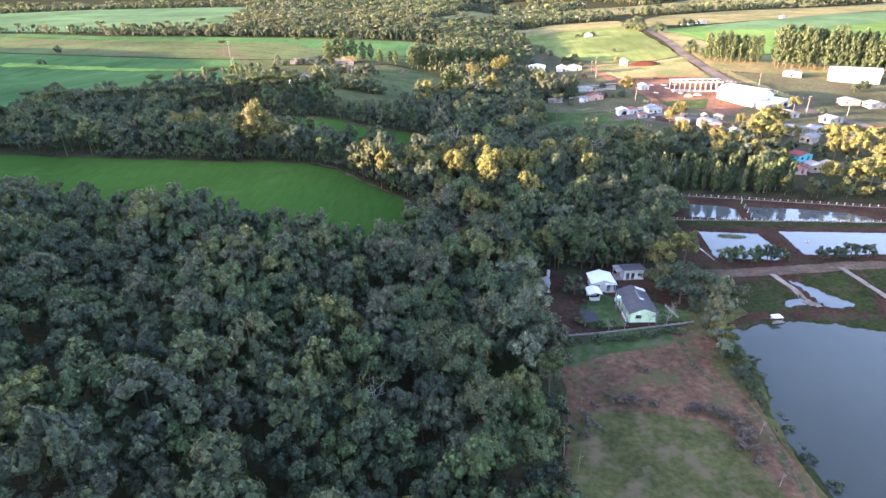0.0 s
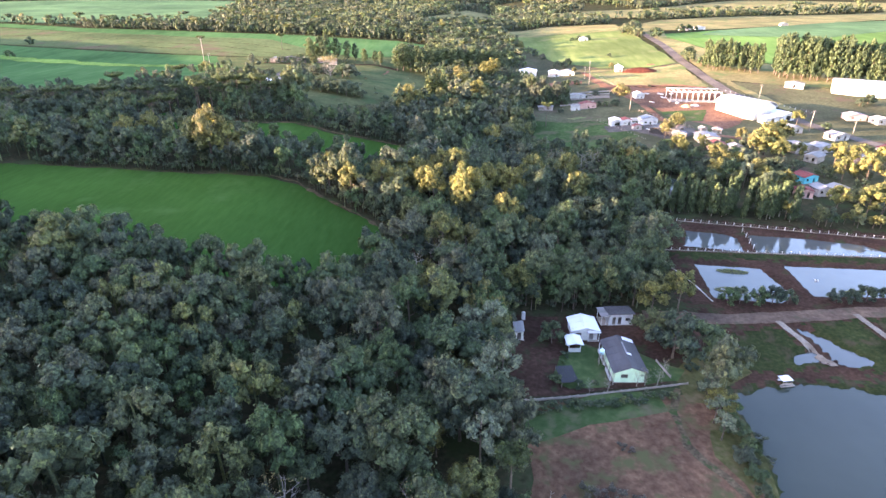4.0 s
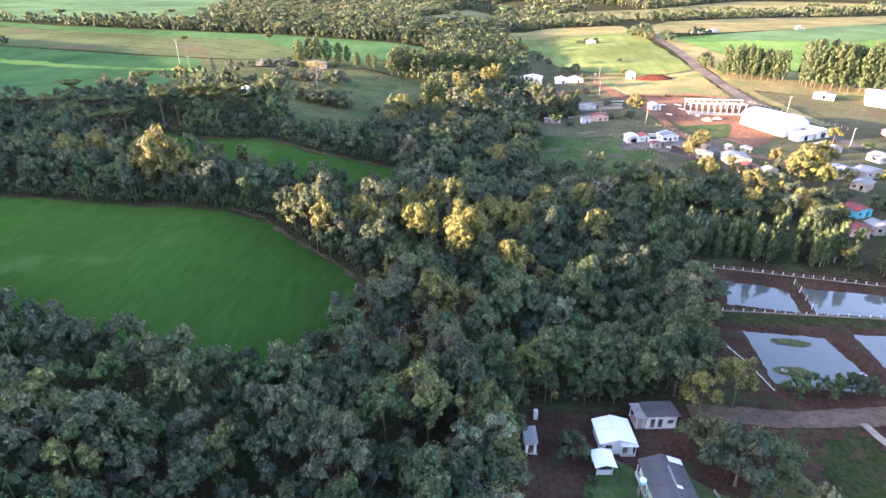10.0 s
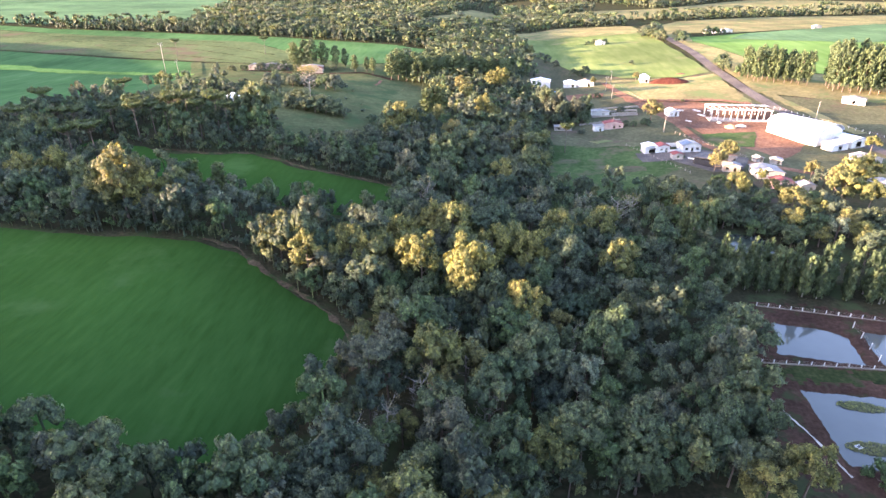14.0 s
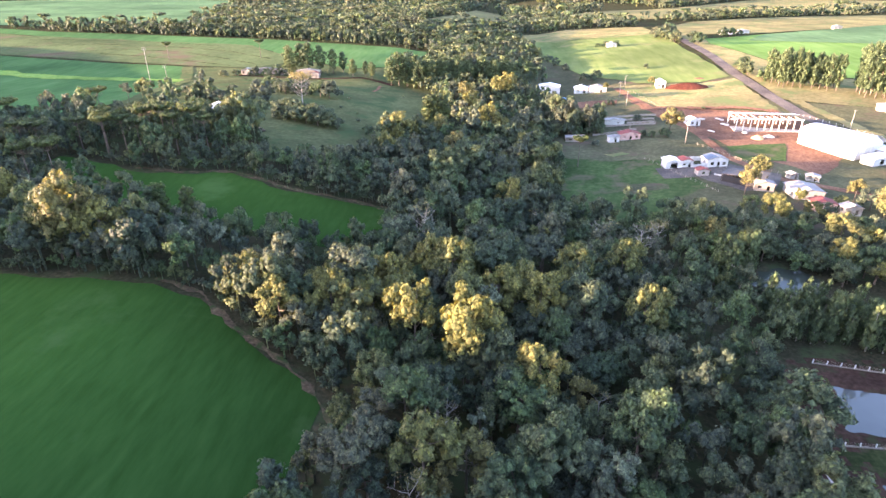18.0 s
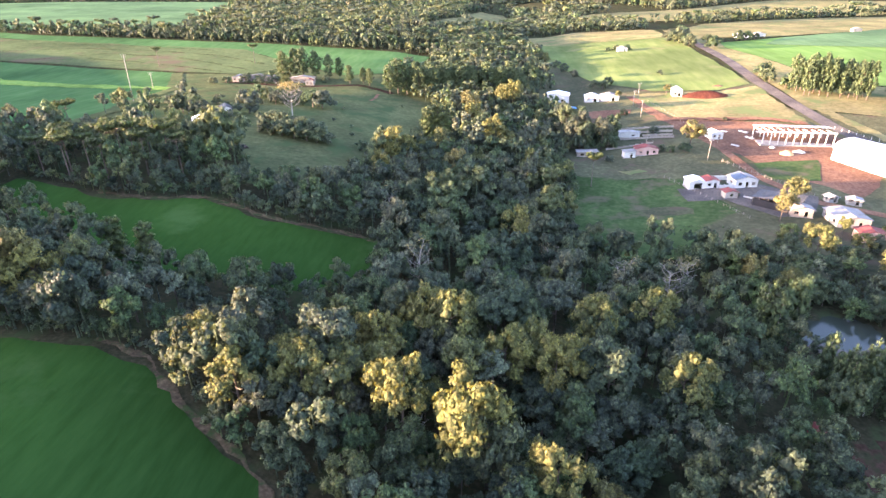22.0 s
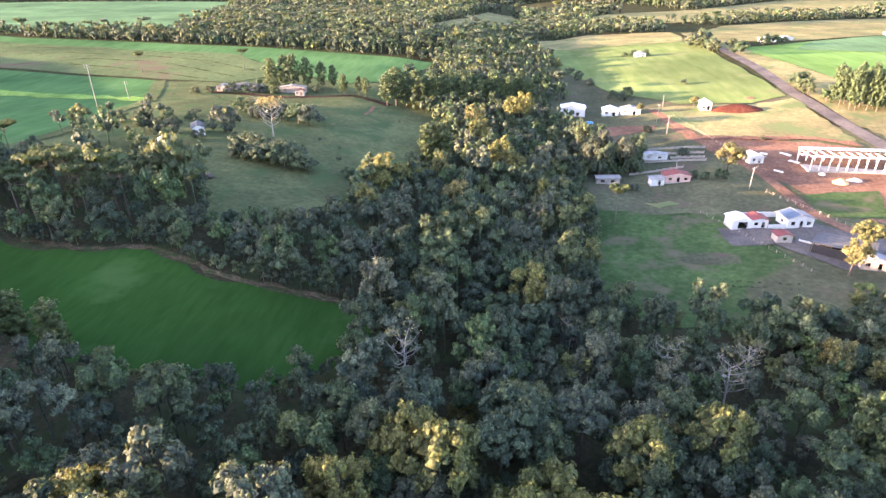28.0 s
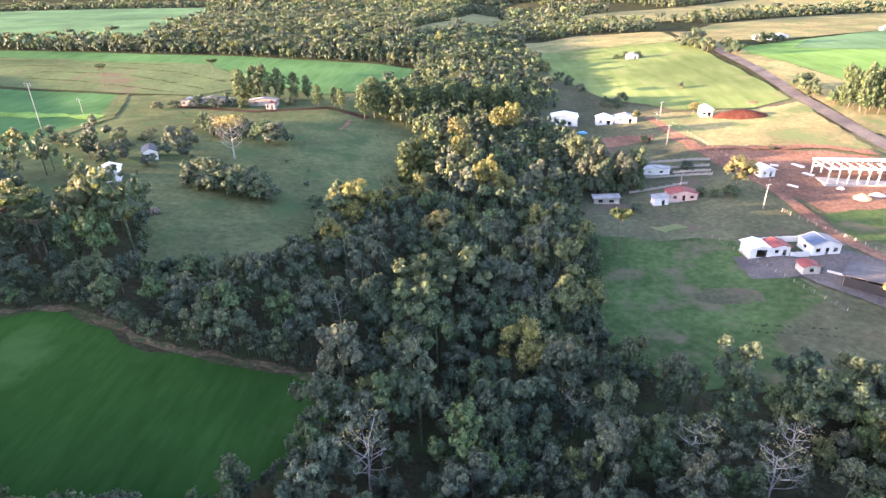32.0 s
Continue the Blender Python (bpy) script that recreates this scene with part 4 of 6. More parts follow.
def wall_part(owner, length, high, thick, at, turn, material, openings=(), gable=0.0):
    """A wall with real openings, in the owner's frame: runs along its own x from the middle; at: its middle's foot."""
    bm = bmesh.new()
    us = sorted({-length / 2, length / 2, *(v for o in openings for v in (o[0] - o[1] / 2, o[0] + o[1] / 2))})
    for a, b in zip(us, us[1:]):
        m = (a + b) / 2
        cuts = [(o[2], o[3]) for o in openings if o[0] - o[1] / 2 < m < o[0] + o[1] / 2]
        z = -0.4
        for lo, hi in sorted(cuts):
            if lo > z:
                box(bm, a, b, -thick / 2, thick / 2, z, lo)
            z = hi
        box(bm, a, b, -thick / 2, thick / 2, z, high)
    if gable:
        v = [bm.verts.new(p) for s in (-thick / 2, thick / 2) for p in ((-length / 2, s, high), (length / 2, s, high), (0, s, high + gable))]
        for f in ((0, 1, 2), (5, 4, 3), (0, 2, 5, 3), (2, 1, 4, 5), (1, 0, 3, 4)):
            bm.faces.new([v[k] for k in f])
    bmesh.ops.remove_doubles(bm, verts=bm.verts[:], dist=0.001)
    w = part("wall", bm, material, owner)
    w.matrix_local = Matrix.Translation(at) @ Matrix.Rotation(radians(turn), 4, "Z")
    for u, width, lo, hi in openings:
        if lo < 0.2:
            d = part("door", boxed((u - width / 2, u + width / 2, -0.03, 0.02, lo, hi)), M_TIMBER, owner)
            d.matrix_local = w.matrix_local.copy()
            k = part("handle", boxed((u + width * 0.3, u + width * 0.42, -0.10, -0.03, 0.95, 1.02)), M_DARK, d)
        else:
            f = part("window", boxed((u - width / 2, u + width / 2, -0.06, 0.06, lo, lo + 0.07), (u - width / 2, u + width / 2, -0.06, 0.06, hi - 0.07, hi),
                                     (u - width / 2, u - width / 2 + 0.07, -0.06, 0.06, lo + 0.07, hi - 0.07), (u + width / 2 - 0.07, u + width / 2, -0.06, 0.06, lo + 0.07, hi - 0.07),
                                     (u - 0.03, u + 0.03, -0.05, 0.05, lo + 0.07, hi - 0.07)), M_TIMBER, owner)
            f.matrix_local = w.matrix_local.copy()
            part("pane", boxed((u - width / 2 + 0.07, u - 0.03, -0.01, 0.01, lo + 0.07, hi - 0.07)), M_DARK, f)
            part("pane", boxed((u + 0.03, u + width / 2 - 0.07, -0.01, 0.01, lo + 0.07, hi - 0.07)), M_DARK, f)
    return w


def roof_slope(owner, x0, z0, x1, z1, y0, y1, material, sheets=0, thick=0.06, name="roof"):
    """One slope from the eave (x0, z0) to the ridge (x1, z1), along y; sheets: laid of that many overlapping sheets."""
    run = math.hypot(x1 - x0, z1 - z0)
    nx_, nz_ = -(z1 - z0) / run, (x1 - x0) / run
    if nz_ < 0:
        nx_, nz_ = -nx_, -nz_

    def slab(a, b, lift):
        bm = bmesh.new()
        v = [bm.verts.new((x + nx_ * h, y, z + nz_ * h)) for h in (lift, lift + thick) for (x, z, y) in ((x0, z0, a), (x1, z1, a), (x1, z1, b), (x0, z0, b))]
        for f in ((3, 2, 1, 0), (4, 5, 6, 7), (0, 1, 5, 4), (1, 2, 6, 5), (2, 3, 7, 6), (3, 0, 4, 7)):
            bm.faces.new([v[k] for k in f])
        return bm

    if not sheets:
        return part(name, slab(y0, y1, 0), material, owner)
    r = part(name, slab(y0 + 0.05, y1 - 0.05, -0.05), M_TIMBER, owner, "timber roof decking")
    w = (y1 - y0) / sheets
    for k in range(sheets):
        part("roof_sheet", slab(y0 + k * w + 0.012, y0 + (k + 1) * w - 0.012, 0.012 + 0.03 * (k % 2)), material, r)
    return r


def gable_house(name, x, y, turn, w, l, high, rise, wall_mat, roof_mat, label, front=(), back=(), left=(), right=(), sheets=0, eave=0.45, group="", mono=False, base_z=None):
    """A house with walls, openings and a gabled (or mono-pitched) roof; w across, l along the ridge, front towards its own -y."""
    h = thing(name, x, y, turn, label, "house", group, base_z)
    t = 0.15
    g = 0 if mono else rise
    wall_part(h, w, high, t, (0, -l / 2, 0), 0, wall_mat, front, g)
    wall_part(h, w, high, t, (0, l / 2, 0), 180, wall_mat, back, g)
    wall_part(h, l - t, high, t, (-w / 2 + t / 2, 0, 0), -90, wall_mat, left)
    wall_part(h, l - t, high + (rise if mono else 0), t, (w / 2 - t / 2, 0, 0), 90, wall_mat, right)
    if mono:
        s = rise / w
        roof_slope(h, -w / 2 - eave, high - s * eave + 0.03, w / 2 + eave, high + rise + s * eave + 0.03, -l / 2 - eave, l / 2 + eave, roof_mat, sheets)
    else:
        s = rise / (w / 2)
        for q in (-1, 1):
            roof_slope(h, q * (w / 2 + eave), high - s * eave + 0.03, 0, high + rise + 0.03, -l / 2 - eave, l / 2 + eave, roof_mat, sheets)
        part("ridge_cap", boxed((-0.16, 0.16, -l / 2 - eave, l / 2 + eave, high + rise + 0.07, high + rise + 0.14)), roof_mat, h)
    part("floor_slab", boxed((-w / 2 - 0.25, w / 2 + 0.25, -l / 2 - 0.25, l / 2 + 0.25, -0.6, 0.08)), M_CONCRETE, h)
    return h


def porch(owner, x0, x1, y0, y1, high, material, posts, roof_mat=None, drop=0.25):
    part("porch_floor", boxed((x0, x1, y0, y1, -0.6, 0.1)), M_CONCRETE, owner)
    for px, py in posts:
        part("post", boxed((px - 0.06, px + 0.06, py - 0.06, py + 0.06, 0.1, high)), material, owner)
    if roof_mat:
        part("porch_roof", boxed((x0 - 0.2, x1 + 0.2, y0 - 0.2, y1 + 0.2, high, high + 0.06)), roof_mat, owner)


# ---------------------------------------------------------------- the farmstead
a = gable_house("farmhouse", 22.8, 124.7, 4, 5.2, 4.8, 2.5, 0.75, M_WALL, M_ROOF_WHITE, "small white rendered farmhouse with a white sheet-metal gable roof",
                front=((-1.4, 1.1, 1.1, 1.9), (1.3, 0.9, 0.1, 2.05)), left=((0.5, 1.1, 1.0, 1.9),), right=((-1.0, 0.9, 0.1, 2.05), (1.4, 1.0, 1.0, 1.9)), sheets=6)
porch(a, 0.5, 2.9, -3.1, -2.55, 2.3, M_WALL, ((0.6, -3.0), (2.8, -3.0)), M_ROOF_WHITE)
b = gable_house("farm_outbuilding", 31.6, 130.3, -84, 3.4, 5.0, 2.5, 0.35, M_WALL, M_ROOF_GREY, "long low white outbuilding with a dark stained flat-pitched roof",
                right=((-1.5, 0.8, 0.1, 2.0), (-0.2, 0.8, 0.1, 2.0), (1.6, 1.0, 1.0, 1.8)), front=((0, 0.9, 1.0, 1.8),), sheets=6, mono=True)
porch(b, -1.7, 1.8, -4.4, -2.65, 2.45, M_WALL, ((-1.5, -4.25), (1.6, -4.25), (1.6, -3.2)), M_ROOF_PALE)
c = gable_house("farmhouse", 28.8, 113.7, 3, 5.6, 9.8, 2.6, 1.05, M_WALL_MINT, M_ROOF_GREY, "mint-green farmhouse with a dark weathered fibre-cement gable roof",
                front=((-1.0, 1.3, 1.0, 1.9), (2.4, 0.6, 1.4, 1.9)), left=((-3.4, 0.9, 0.1, 2.05), (-1.2, 1.1, 1.0, 1.95), (1.4, 0.9, 0.1, 2.05), (3.6, 1.1, 1.0, 1.95)), right=((-2, 1.1, 1.0, 1.95), (2.4, 1.1, 1.0, 1.95)), sheets=10, eave=0.5)
porch(c, -3.6, -2.85, -4.7, 4.7, 2.25, M_WALL, [(-3.4, k) for k in (-4.6, -2.3, 0, 2.3, 4.6)])
part("porch_wall", boxed((-3.6, -3.48, -4.7, -1.2, 0.1, 0.8)), M_WALL, c, "white half-height porch wall")
part("porch_wall", boxed((-3.6, -3.48, 0.2, 4.7, 0.1, 0.8)), M_WALL, c, "white half-height porch wall")
sl = 1.05 / 2.8
roof_slope(c, 3.2, 2.6 + 1.05 - sl * 3.2 + 0.12, 0.9, 2.6 + 1.05 - sl * 0.9 + 0.12, 4.2, 5.3, M_ROOF_WHITE, 0, 0.05, "roof_patch")["label"] = "white replacement roof sheet"
roof_slope(c, 1.25, 2.6 + 1.05 - sl * 1.25 + 0.12, 0.35, 2.6 + 1.05 - sl * 0.35 + 0.12, -0.9, -0.35, M_ROOF_WHITE, 0, 0.05, "skylight")["label"] = "translucent white roof sheet"
roof_slope(c, 0.55, 2.6 + 1.05 - sl * 0.55 + 0.12, 0.12, 2.6 + 1.05 - sl * 0.12 + 0.12, -0.3, 3.2, M_ROOF_PALE, 0, 0.04, "ridge_flashing")
tank = thing("water_tank", 24.75, 114.2, 0, "pale blue plastic water tank on a short stand", "tank", z=0.9)
bm = bmesh.new()
bmesh.ops.create_cone(bm, cap_ends=True, segments=20, radius1=0.5, radius2=0.42, depth=0.8, matrix=Matrix.Translation((0, 0, 2.05)))
part("body", bm, solid("blue_plastic", (0.35, 0.55, 0.62), 0.5), tank, smooth=True)
bm = bmesh.new()
bmesh.ops.create_cone(bm, cap_ends=True, segments=20, radius1=0.53, radius2=0.3, depth=0.16, matrix=Matrix.Translation((0, 0, 2.53)))
part("lid", bm, solid("blue_plastic_lid", (0.45, 0.62, 0.68), 0.5), tank)
for sx in (-0.35, 0.35):
    for sy in (-0.35, 0.35):
        part("leg", boxed((sx - 0.06, sx + 0.06, sy - 0.06, sy + 0.06, -0.9 - gz(24.6, 114.6) * 0 - 0.6, 1.66)), M_TIMBER, tank)
hut = thing("garden_hut", 20.0, 118.9, 5, "open white garden hut with a white sheet roof on posts", "hut")
for px in (-1.2, 1.2):
    for py in (-1.3, 1.3):
        part("post", boxed((px - 0.06, px + 0.06, py - 0.06, py + 0.06, -0.4, 2.2)), M_WALL, hut)
part("back_wall", boxed((-1.2, 1.2, 1.34, 1.44, -0.4, 2.2)), M_WALL, hut)
part("counter", boxed((-1.1, 1.1, -1.24, -1.0, 0.0, 0.95)), M_WALL, hut)
for q in (-1, 1):
    roof_slope(hut, q * 1.7, 2.12, 0, 2.62, -1.8, 1.8, M_ROOF_WHITE, 0)
part("floor_slab", boxed((-1.5, 1.5, -1.6, 1.6, -0.5, 0.06)), M_CONCRETE, hut)
gable_house("tool_shed", 8.9, 122.6, 2, 1.7, 3.6, 2.0, 0.3, M_WALL, M_ROOF_PALE, "narrow whitewashed tool shed with a grey sheet roof", front=((0, 0.8, 0.1, 1.9),), right=((0.5, 0.8, 1.0, 1.6),), mono=True, eave=0.25)
net = thing("shade_net_frame", 17.3, 108.9, 8, "low black shade-net frame over seedling beds", "shade net")
for k in range(8):
    part("net_panel", boxed((-1.6 + 0.41 * k, -1.6 + 0.41 * k + 0.36, -2.5, 2.5, 1.25 + 0.02 * (k % 2), 1.29 + 0.02 * (k % 2))), M_NET, net)
for px in (-1.55, 1.6):
    for py in (-2.4, 0, 2.4):
        part("post", boxed((px - 0.05, px + 0.05, py - 0.05, py + 0.05, -0.3, 1.25)), M_TIMBER, net)
box_post = thing("white_cabinet", 10.4, 129.0, 10, "upright white metal cabinet standing in the yard", "cabinet")
part("body", boxed((-0.35, 0.35, -0.3, 0.3, -0.1, 1.9)), M_WALL, box_post)
part("door", boxed((-0.31, 0.31, -0.33, -0.305, 0.1, 1.8)), M_WALL, box_post)


def low_wall(x0, y0, x1, y1, high, label, block=1.6, mat=None):
    """A low wall of concrete slabs between posts."""
    n = max(2, int(math.hypot(x1 - x0, y1 - y0) / block))
    turn = math.atan2(y1 - y0, x1 - x0)
    base = tagged(new("low_wall"), label, "wall")
    base.matrix_world = Matrix.Translation((x0, y0, 0))
    step = math.hypot(x1 - x0, y1 - y0) / n
    slab, post = boxed((0.09, step - 0.09, -0.05, 0.05, -0.5, high)), boxed((-0.08, 0.08, -0.08, 0.08, -0.5, high + 0.12))
    first = []
    for k in range(n + 1):
        x, y = x0 + (x1 - x0) * k / n, y0 + (y1 - y0) * k / n
        m = Matrix.Translation((x - x0, y - y0, gz(x, y))) @ Matrix.Rotation(turn, 4, "Z")
        for i, (nm, bm) in enumerate((("post", post), ("slab", slab))):
            if nm == "slab" and k == n:
                continue
            if len(first) <= i:
                ob = part(nm, bm, mat or M_CONCRETE, base)
                first.append(ob)
            else:
                ob = new(nm, first[i].data)
                ob.parent = base
            ob.matrix_local = m
    return base


low_wall(7.5, 101.3, 40.0, 108.8, 0.45, "pale low concrete wall along the front of the yard")
low_wall(36.0, 115.5, 37.3, 110.5, 0.6, "pale low concrete wall beside the farmhouse")


def fence(x0, y0, x1, y1, label, gap=2.5, high=1.2, rail=None, post_mat=None, thick=0.07):
    """Posts with wires (and a kerb rail) between two ends."""
    n = max(2, int(math.hypot(x1 - x0, y1 - y0) / gap))
    base = tagged(new("fence"), label, "fence")
    base.matrix_world = Matrix.Translation((x0, y0, 0))
    first = None
    tops = []
    for k in range(n + 1):
        x, y = x0 + (x1 - x0) * k / n, y0 + (y1 - y0) * k / n
        z = gz(x, y)
        tops.append((x - x0, y - y0, z))
        if first is None:
            first = ob = part("post", boxed((-thick, thick, -thick, thick, -0.4, high)), post_mat or M_POST, base)
        else:
            ob = new("post", first.data)
            ob.parent = base
        ob.matrix_local = Matrix.Translation(tops[-1]) @ Matrix.Rotation(0.1 * math.sin(k * 7.3), 4, "Y")
    for h in (0.45, 0.8, 1.1):
        bm = bmesh.new()
        tube(bm, [(x, y, z + h * high / 1.2) for x, y, z in tops], [0.012] * len(tops), 3)
        part("wire", bm, M_TIMBER, base)
    if rail:
        for (ax, ay, az), (bx, by, bz) in zip(tops, tops[1:]):
            bm = bmesh.new()
            s = Vector((bx - ax, by - ay, 0)).normalized().cross(Vector((0, 0, 1))) * 0.12
            v = [bm.verts.new((px + q * s.x, py + q * s.y, pz + dz)) for px, py, pz in ((ax, ay, az), (bx, by, bz)) for q in (-1, 1) for dz in (-0.3, rail)]
            for f in ((0, 1, 3, 2), (4, 6, 7, 5), (0, 4, 5, 1), (2, 3, 7, 6), (1, 5, 7, 3)):
                bm.faces.new([v[i] for i in f])
            part("kerb", bm, M_DAM, base)
    return base


fence(63, 190.2, 124, 178.6, "white concrete posts with wire along the pond bank", 2.3, 1.0, rail=0.18)
fence(47.8, 168.4, 124, 166.0, "white concrete posts above a pale kerb between the ponds", 2.3, 0.95, rail=0.25)
fence(78.3, 170.5, 80.0, 182.3, "short row of thin posts on the dam between ponds", 3.0, 1.6, thick=0.05)
fence(86, 333, 104, 300, "wire fence on thin posts beside the track", 2.6, 1.2, post_mat=M_TIMBER)
fence(146, 372, 175, 330, "wire fence on pale posts beside the road", 3.0, 1.3)
fence(61, 318, 76, 280, "garden fence on thin timber posts", 2.6, 1.1, post_mat=M_TIMBER)
fence(78, 420, 92, 356, "fence of thin posts beside the earth track", 3.0, 1.2, post_mat=M_TIMBER)


def strip(name, pts, width, material, label, lift=0.12, category="road", cell=3.0, uneven=0.25):
    """A way laid on the land along a line."""
    r = random.Random(len(pts) * 7 + int(width * 10))
    dense = []
    for a_, b_ in zip(pts, pts[1:]):
        n = max(1, int(math.dist(a_, b_) / cell))
        dense += [(a_[0] + (b_[0] - a_[0]) * k / n, a_[1] + (b_[1] - a_[1]) * k / n) for k in range(n)]
    dense.append(pts[-1])
    cols = 5
    vs, fs = [], []
    for k, (x, y) in enumerate(dense):
        a_, b_ = dense[max(0, k - 1)], dense[min(len(dense) - 1, k + 1)]
        d = math.hypot(b_[0] - a_[0], b_[1] - a_[1])
        sx, sy = (b_[1] - a_[1]) / d, -(b_[0] - a_[0]) / d
        wl, wr = width / 2 + r.uniform(-uneven, uneven), width / 2 + r.uniform(-uneven, uneven)
        for q in range(cols):
            u = q / (cols - 1)
            o = -wl + (wl + wr) * u
            vs.append((x + sx * o, y + sy * o))
    xy = np.array(vs)
    z = ground_z(xy[:, 0], xy[:, 1]) + lift
    for k in range(len(dense) - 1):
        for q in range(cols - 1):
            i = k * cols + q
            fs.append((i, i + 1, i + cols + 1, i + cols))
    ob = new(name, mesh_from(name, np.column_stack([xy, z]), fs, [material], smooth=True))
    return tagged(ob, label, category, kind="structure")


strip("road", [(172, 720), (157, 634), (150, 563), (148.5, 512), (144, 452), (144.5, 407), (147, 375), (156, 335), (170, 290), (192, 235)], 7.0, M_ASPHALT, "worn grey asphalt country road", 0.3, uneven=0.15)
strip("verge", [(165, 640), (158, 563), (156, 512), (152, 452), (152, 410), (158, 375), (168, 335)], 6.0, M_STRAW, "sunlit dry earth verge beside the road", 0.24, uneven=0.8)
strip("earth_track", [(38, 133), (57, 132.3), (72, 134.2), (89, 137.2), (130, 139.5)], 4.4, M_TRACK, "reddish earth track between the ponds", 0.1, cell=1.5)
strip("earth_track", [(71, 432), (75, 410), (91, 349), (93.5, 316), (103, 294), (125, 280), (150, 270), (178, 268)], 4.0, M_SOIL, "red earth track through the settlement", 0.26)
strip("earth_track", [(37.7, 107.4), (35.0, 101), (34.9, 93), (36.4, 89.5), (38.5, 86.8), (40.4, 82.8), (41.2, 78), (41.2, 73), (40.8, 68), (41.2, 62), (42, 40)], 1.3, M_EDGE, "red earth track along the clearing's edge", 0.13, cell=2)
strip("field_edge", [(-70, 192.8), (-59, 190.2), (-53, 184.5), (-46, 179.6), (-40, 175.6), (-32.2, 170.3), (-27.2, 164.6), (-24.8, 160.3), (-24, 155), (-26, 148)], 1.1, M_EDGE, "strip of dry reddish weeds along the field's edge", 0.12, "verge", 2.0, 0.7)
strip("field_edge", [(-112, 256), (-97, 253), (-80, 256.5), (-60, 248.5), (-44, 248.5), (-27.5, 247.5)], 1.6, M_EDGE, "strip of bare reddish earth along the field's edge", 0.12, "verge", 2.0, 0.8)
strip("field_edge", [(-88, 221), (-80, 214), (-70, 212)], 5.0, M_EDGE, "patch of bare reddish earth at the field's corner", 0.12, "verge", 2.0, 0.8)
strip("field_edge", [(-168, 300), (-161, 340), (-169, 365), (-177, 415), (-206, 474)], 7.0, M_PASTURE, "rough grass strip along the crop field", 0.36, "verge", 4.0, 0.8)
for line in ([(-345, 515), (-300, 541), (-245, 532), (-205, 512), (-165, 486)], [(-400, 548), (-330, 562), (-260, 552), (-205, 535), (-160, 505)], [(-300, 522), (-258, 512), (-215, 495), (-178, 478)], [(-470, 575), (-380, 583), (-300, 575), (-220, 556)]):
    strip("terrace_bank", line, 0.7, M_BANK, "dark curved terrace bank across the fallow slope", 0.5, "bank", 5.0, 0.5)
strip("footpath", [(-64.5, 421), (-64, 410), (-65, 402)], 1.6, M_SOIL, "worn red footpath across the meadow", 0.14)
strip("earth_track", [(-58, 428), (-80, 441), (-112, 430), (-160, 442)], 5.0, M_SOIL_DARK, "dark earth bank above the meadow", 0.14)
for x0, y0, x1, y1, wd in ((67.2, 132.0, 70.8, 116.0, 1.5), (86.2, 136.0, 88.4, 120.0, 1.5)):
    strip("dam_wall", [(x0, y0), (x1, y1)], wd, M_DAM, "narrow weathered concrete wall between marshy basins", 0.22, "wall", 1.0, 0.1)
strip("ditch_lining", [(50.6, 166), (51.4, 158), (54.5, 148), (56.0, 140)], 0.35, M_CONCRETE, "pale plastic-lined ditch beside the pond", 0.09, "ditch", 0.8, 0.12)
patch("lawn", [(19.2, 107.5), (24.2, 108.2), (24.0, 117.5), (20.5, 117.5), (19.4, 112)], M_GRASS, "short green lawn beside the farmhouse", lift=0.1, cell=4, rough_edge=0.4)
patch("weedy_ground", [(10.5, 78), (7, 62), (9, 30), (37, 30), (38, 62), (36, 72), (32, 77.5), (23, 80)], M_WEEDS, "rough weedy grass in the clearing", lift=0.12, cell=4)
patch("weedy_ground", [(7, 98), (8, 91), (12, 92), (20, 97), (34, 101), (33, 106.4), (18, 103.5)], M_GRASS, "rank green weeds in front of the low wall", lift=0.12, cell=4)
patch("weedy_ground", [(42, 103), (47, 108), (54, 113), (50, 122), (44, 119), (38.5, 112), (38.5, 104)], M_WEEDS, "weedy grass between yard and lake", lift=0.12, cell=4)
patch("weedy_ground", [(40.5, 99), (46.5, 103), (47, 96), (46, 88), (44.4, 80), (43.6, 74), (43.4, 66), (44.5, 55), (42.6, 55), (42.4, 73), (42.2, 80), (41, 86), (38.5, 91)], M_WEEDS, "yellow-green grass on the lake bank", lift=0.14, cell=3, rough_edge=0.5)
patch("bare_patch", [(46, 290), (54, 292), (63, 289), (62, 284.5), (54, 285), (48, 286.5)], M_TOWN, "worn bare patch in the paddock", lift=0.3, cell=2, rough_edge=1.3)
patch("bare_patch", [(46, 327.5), (54, 328.5), (57, 325.5), (50, 323.5)], M_STRAW, "pale dry patch in the grass", lift=0.24, cell=3)
patch("bare_patch", [(32, 401), (50, 399), (65, 402), (67, 409), (48, 411), (33, 411)], M_SOIL, "bare red earth round the sheds", lift=0.24, cell=4)
tarp = thing("tarpaulin", 39.5, 417.8, 15, "bright blue tarpaulin over a low stack", "tarpaulin")
bm = boxed((-1.8, 1.8, -1.0, 1.0, -0.2, 0.5), (-1.2, 1.2, -0.7, 0.7, 0.5, 0.85))
part("sheet", bm, solid("blue_sheet", (0.06, 0.24, 0.45), 0.5), tarp)
for k in range(9):
    strip("garden_row", [(25.5 + 1.3 * k, 268 + 0.5 * (k % 2)), (28.5 + 1.2 * k, 284)], 0.35, M_GRASS, "planted row in the paddock's corner", 0.3, "garden bed", 1.5, 0.12)
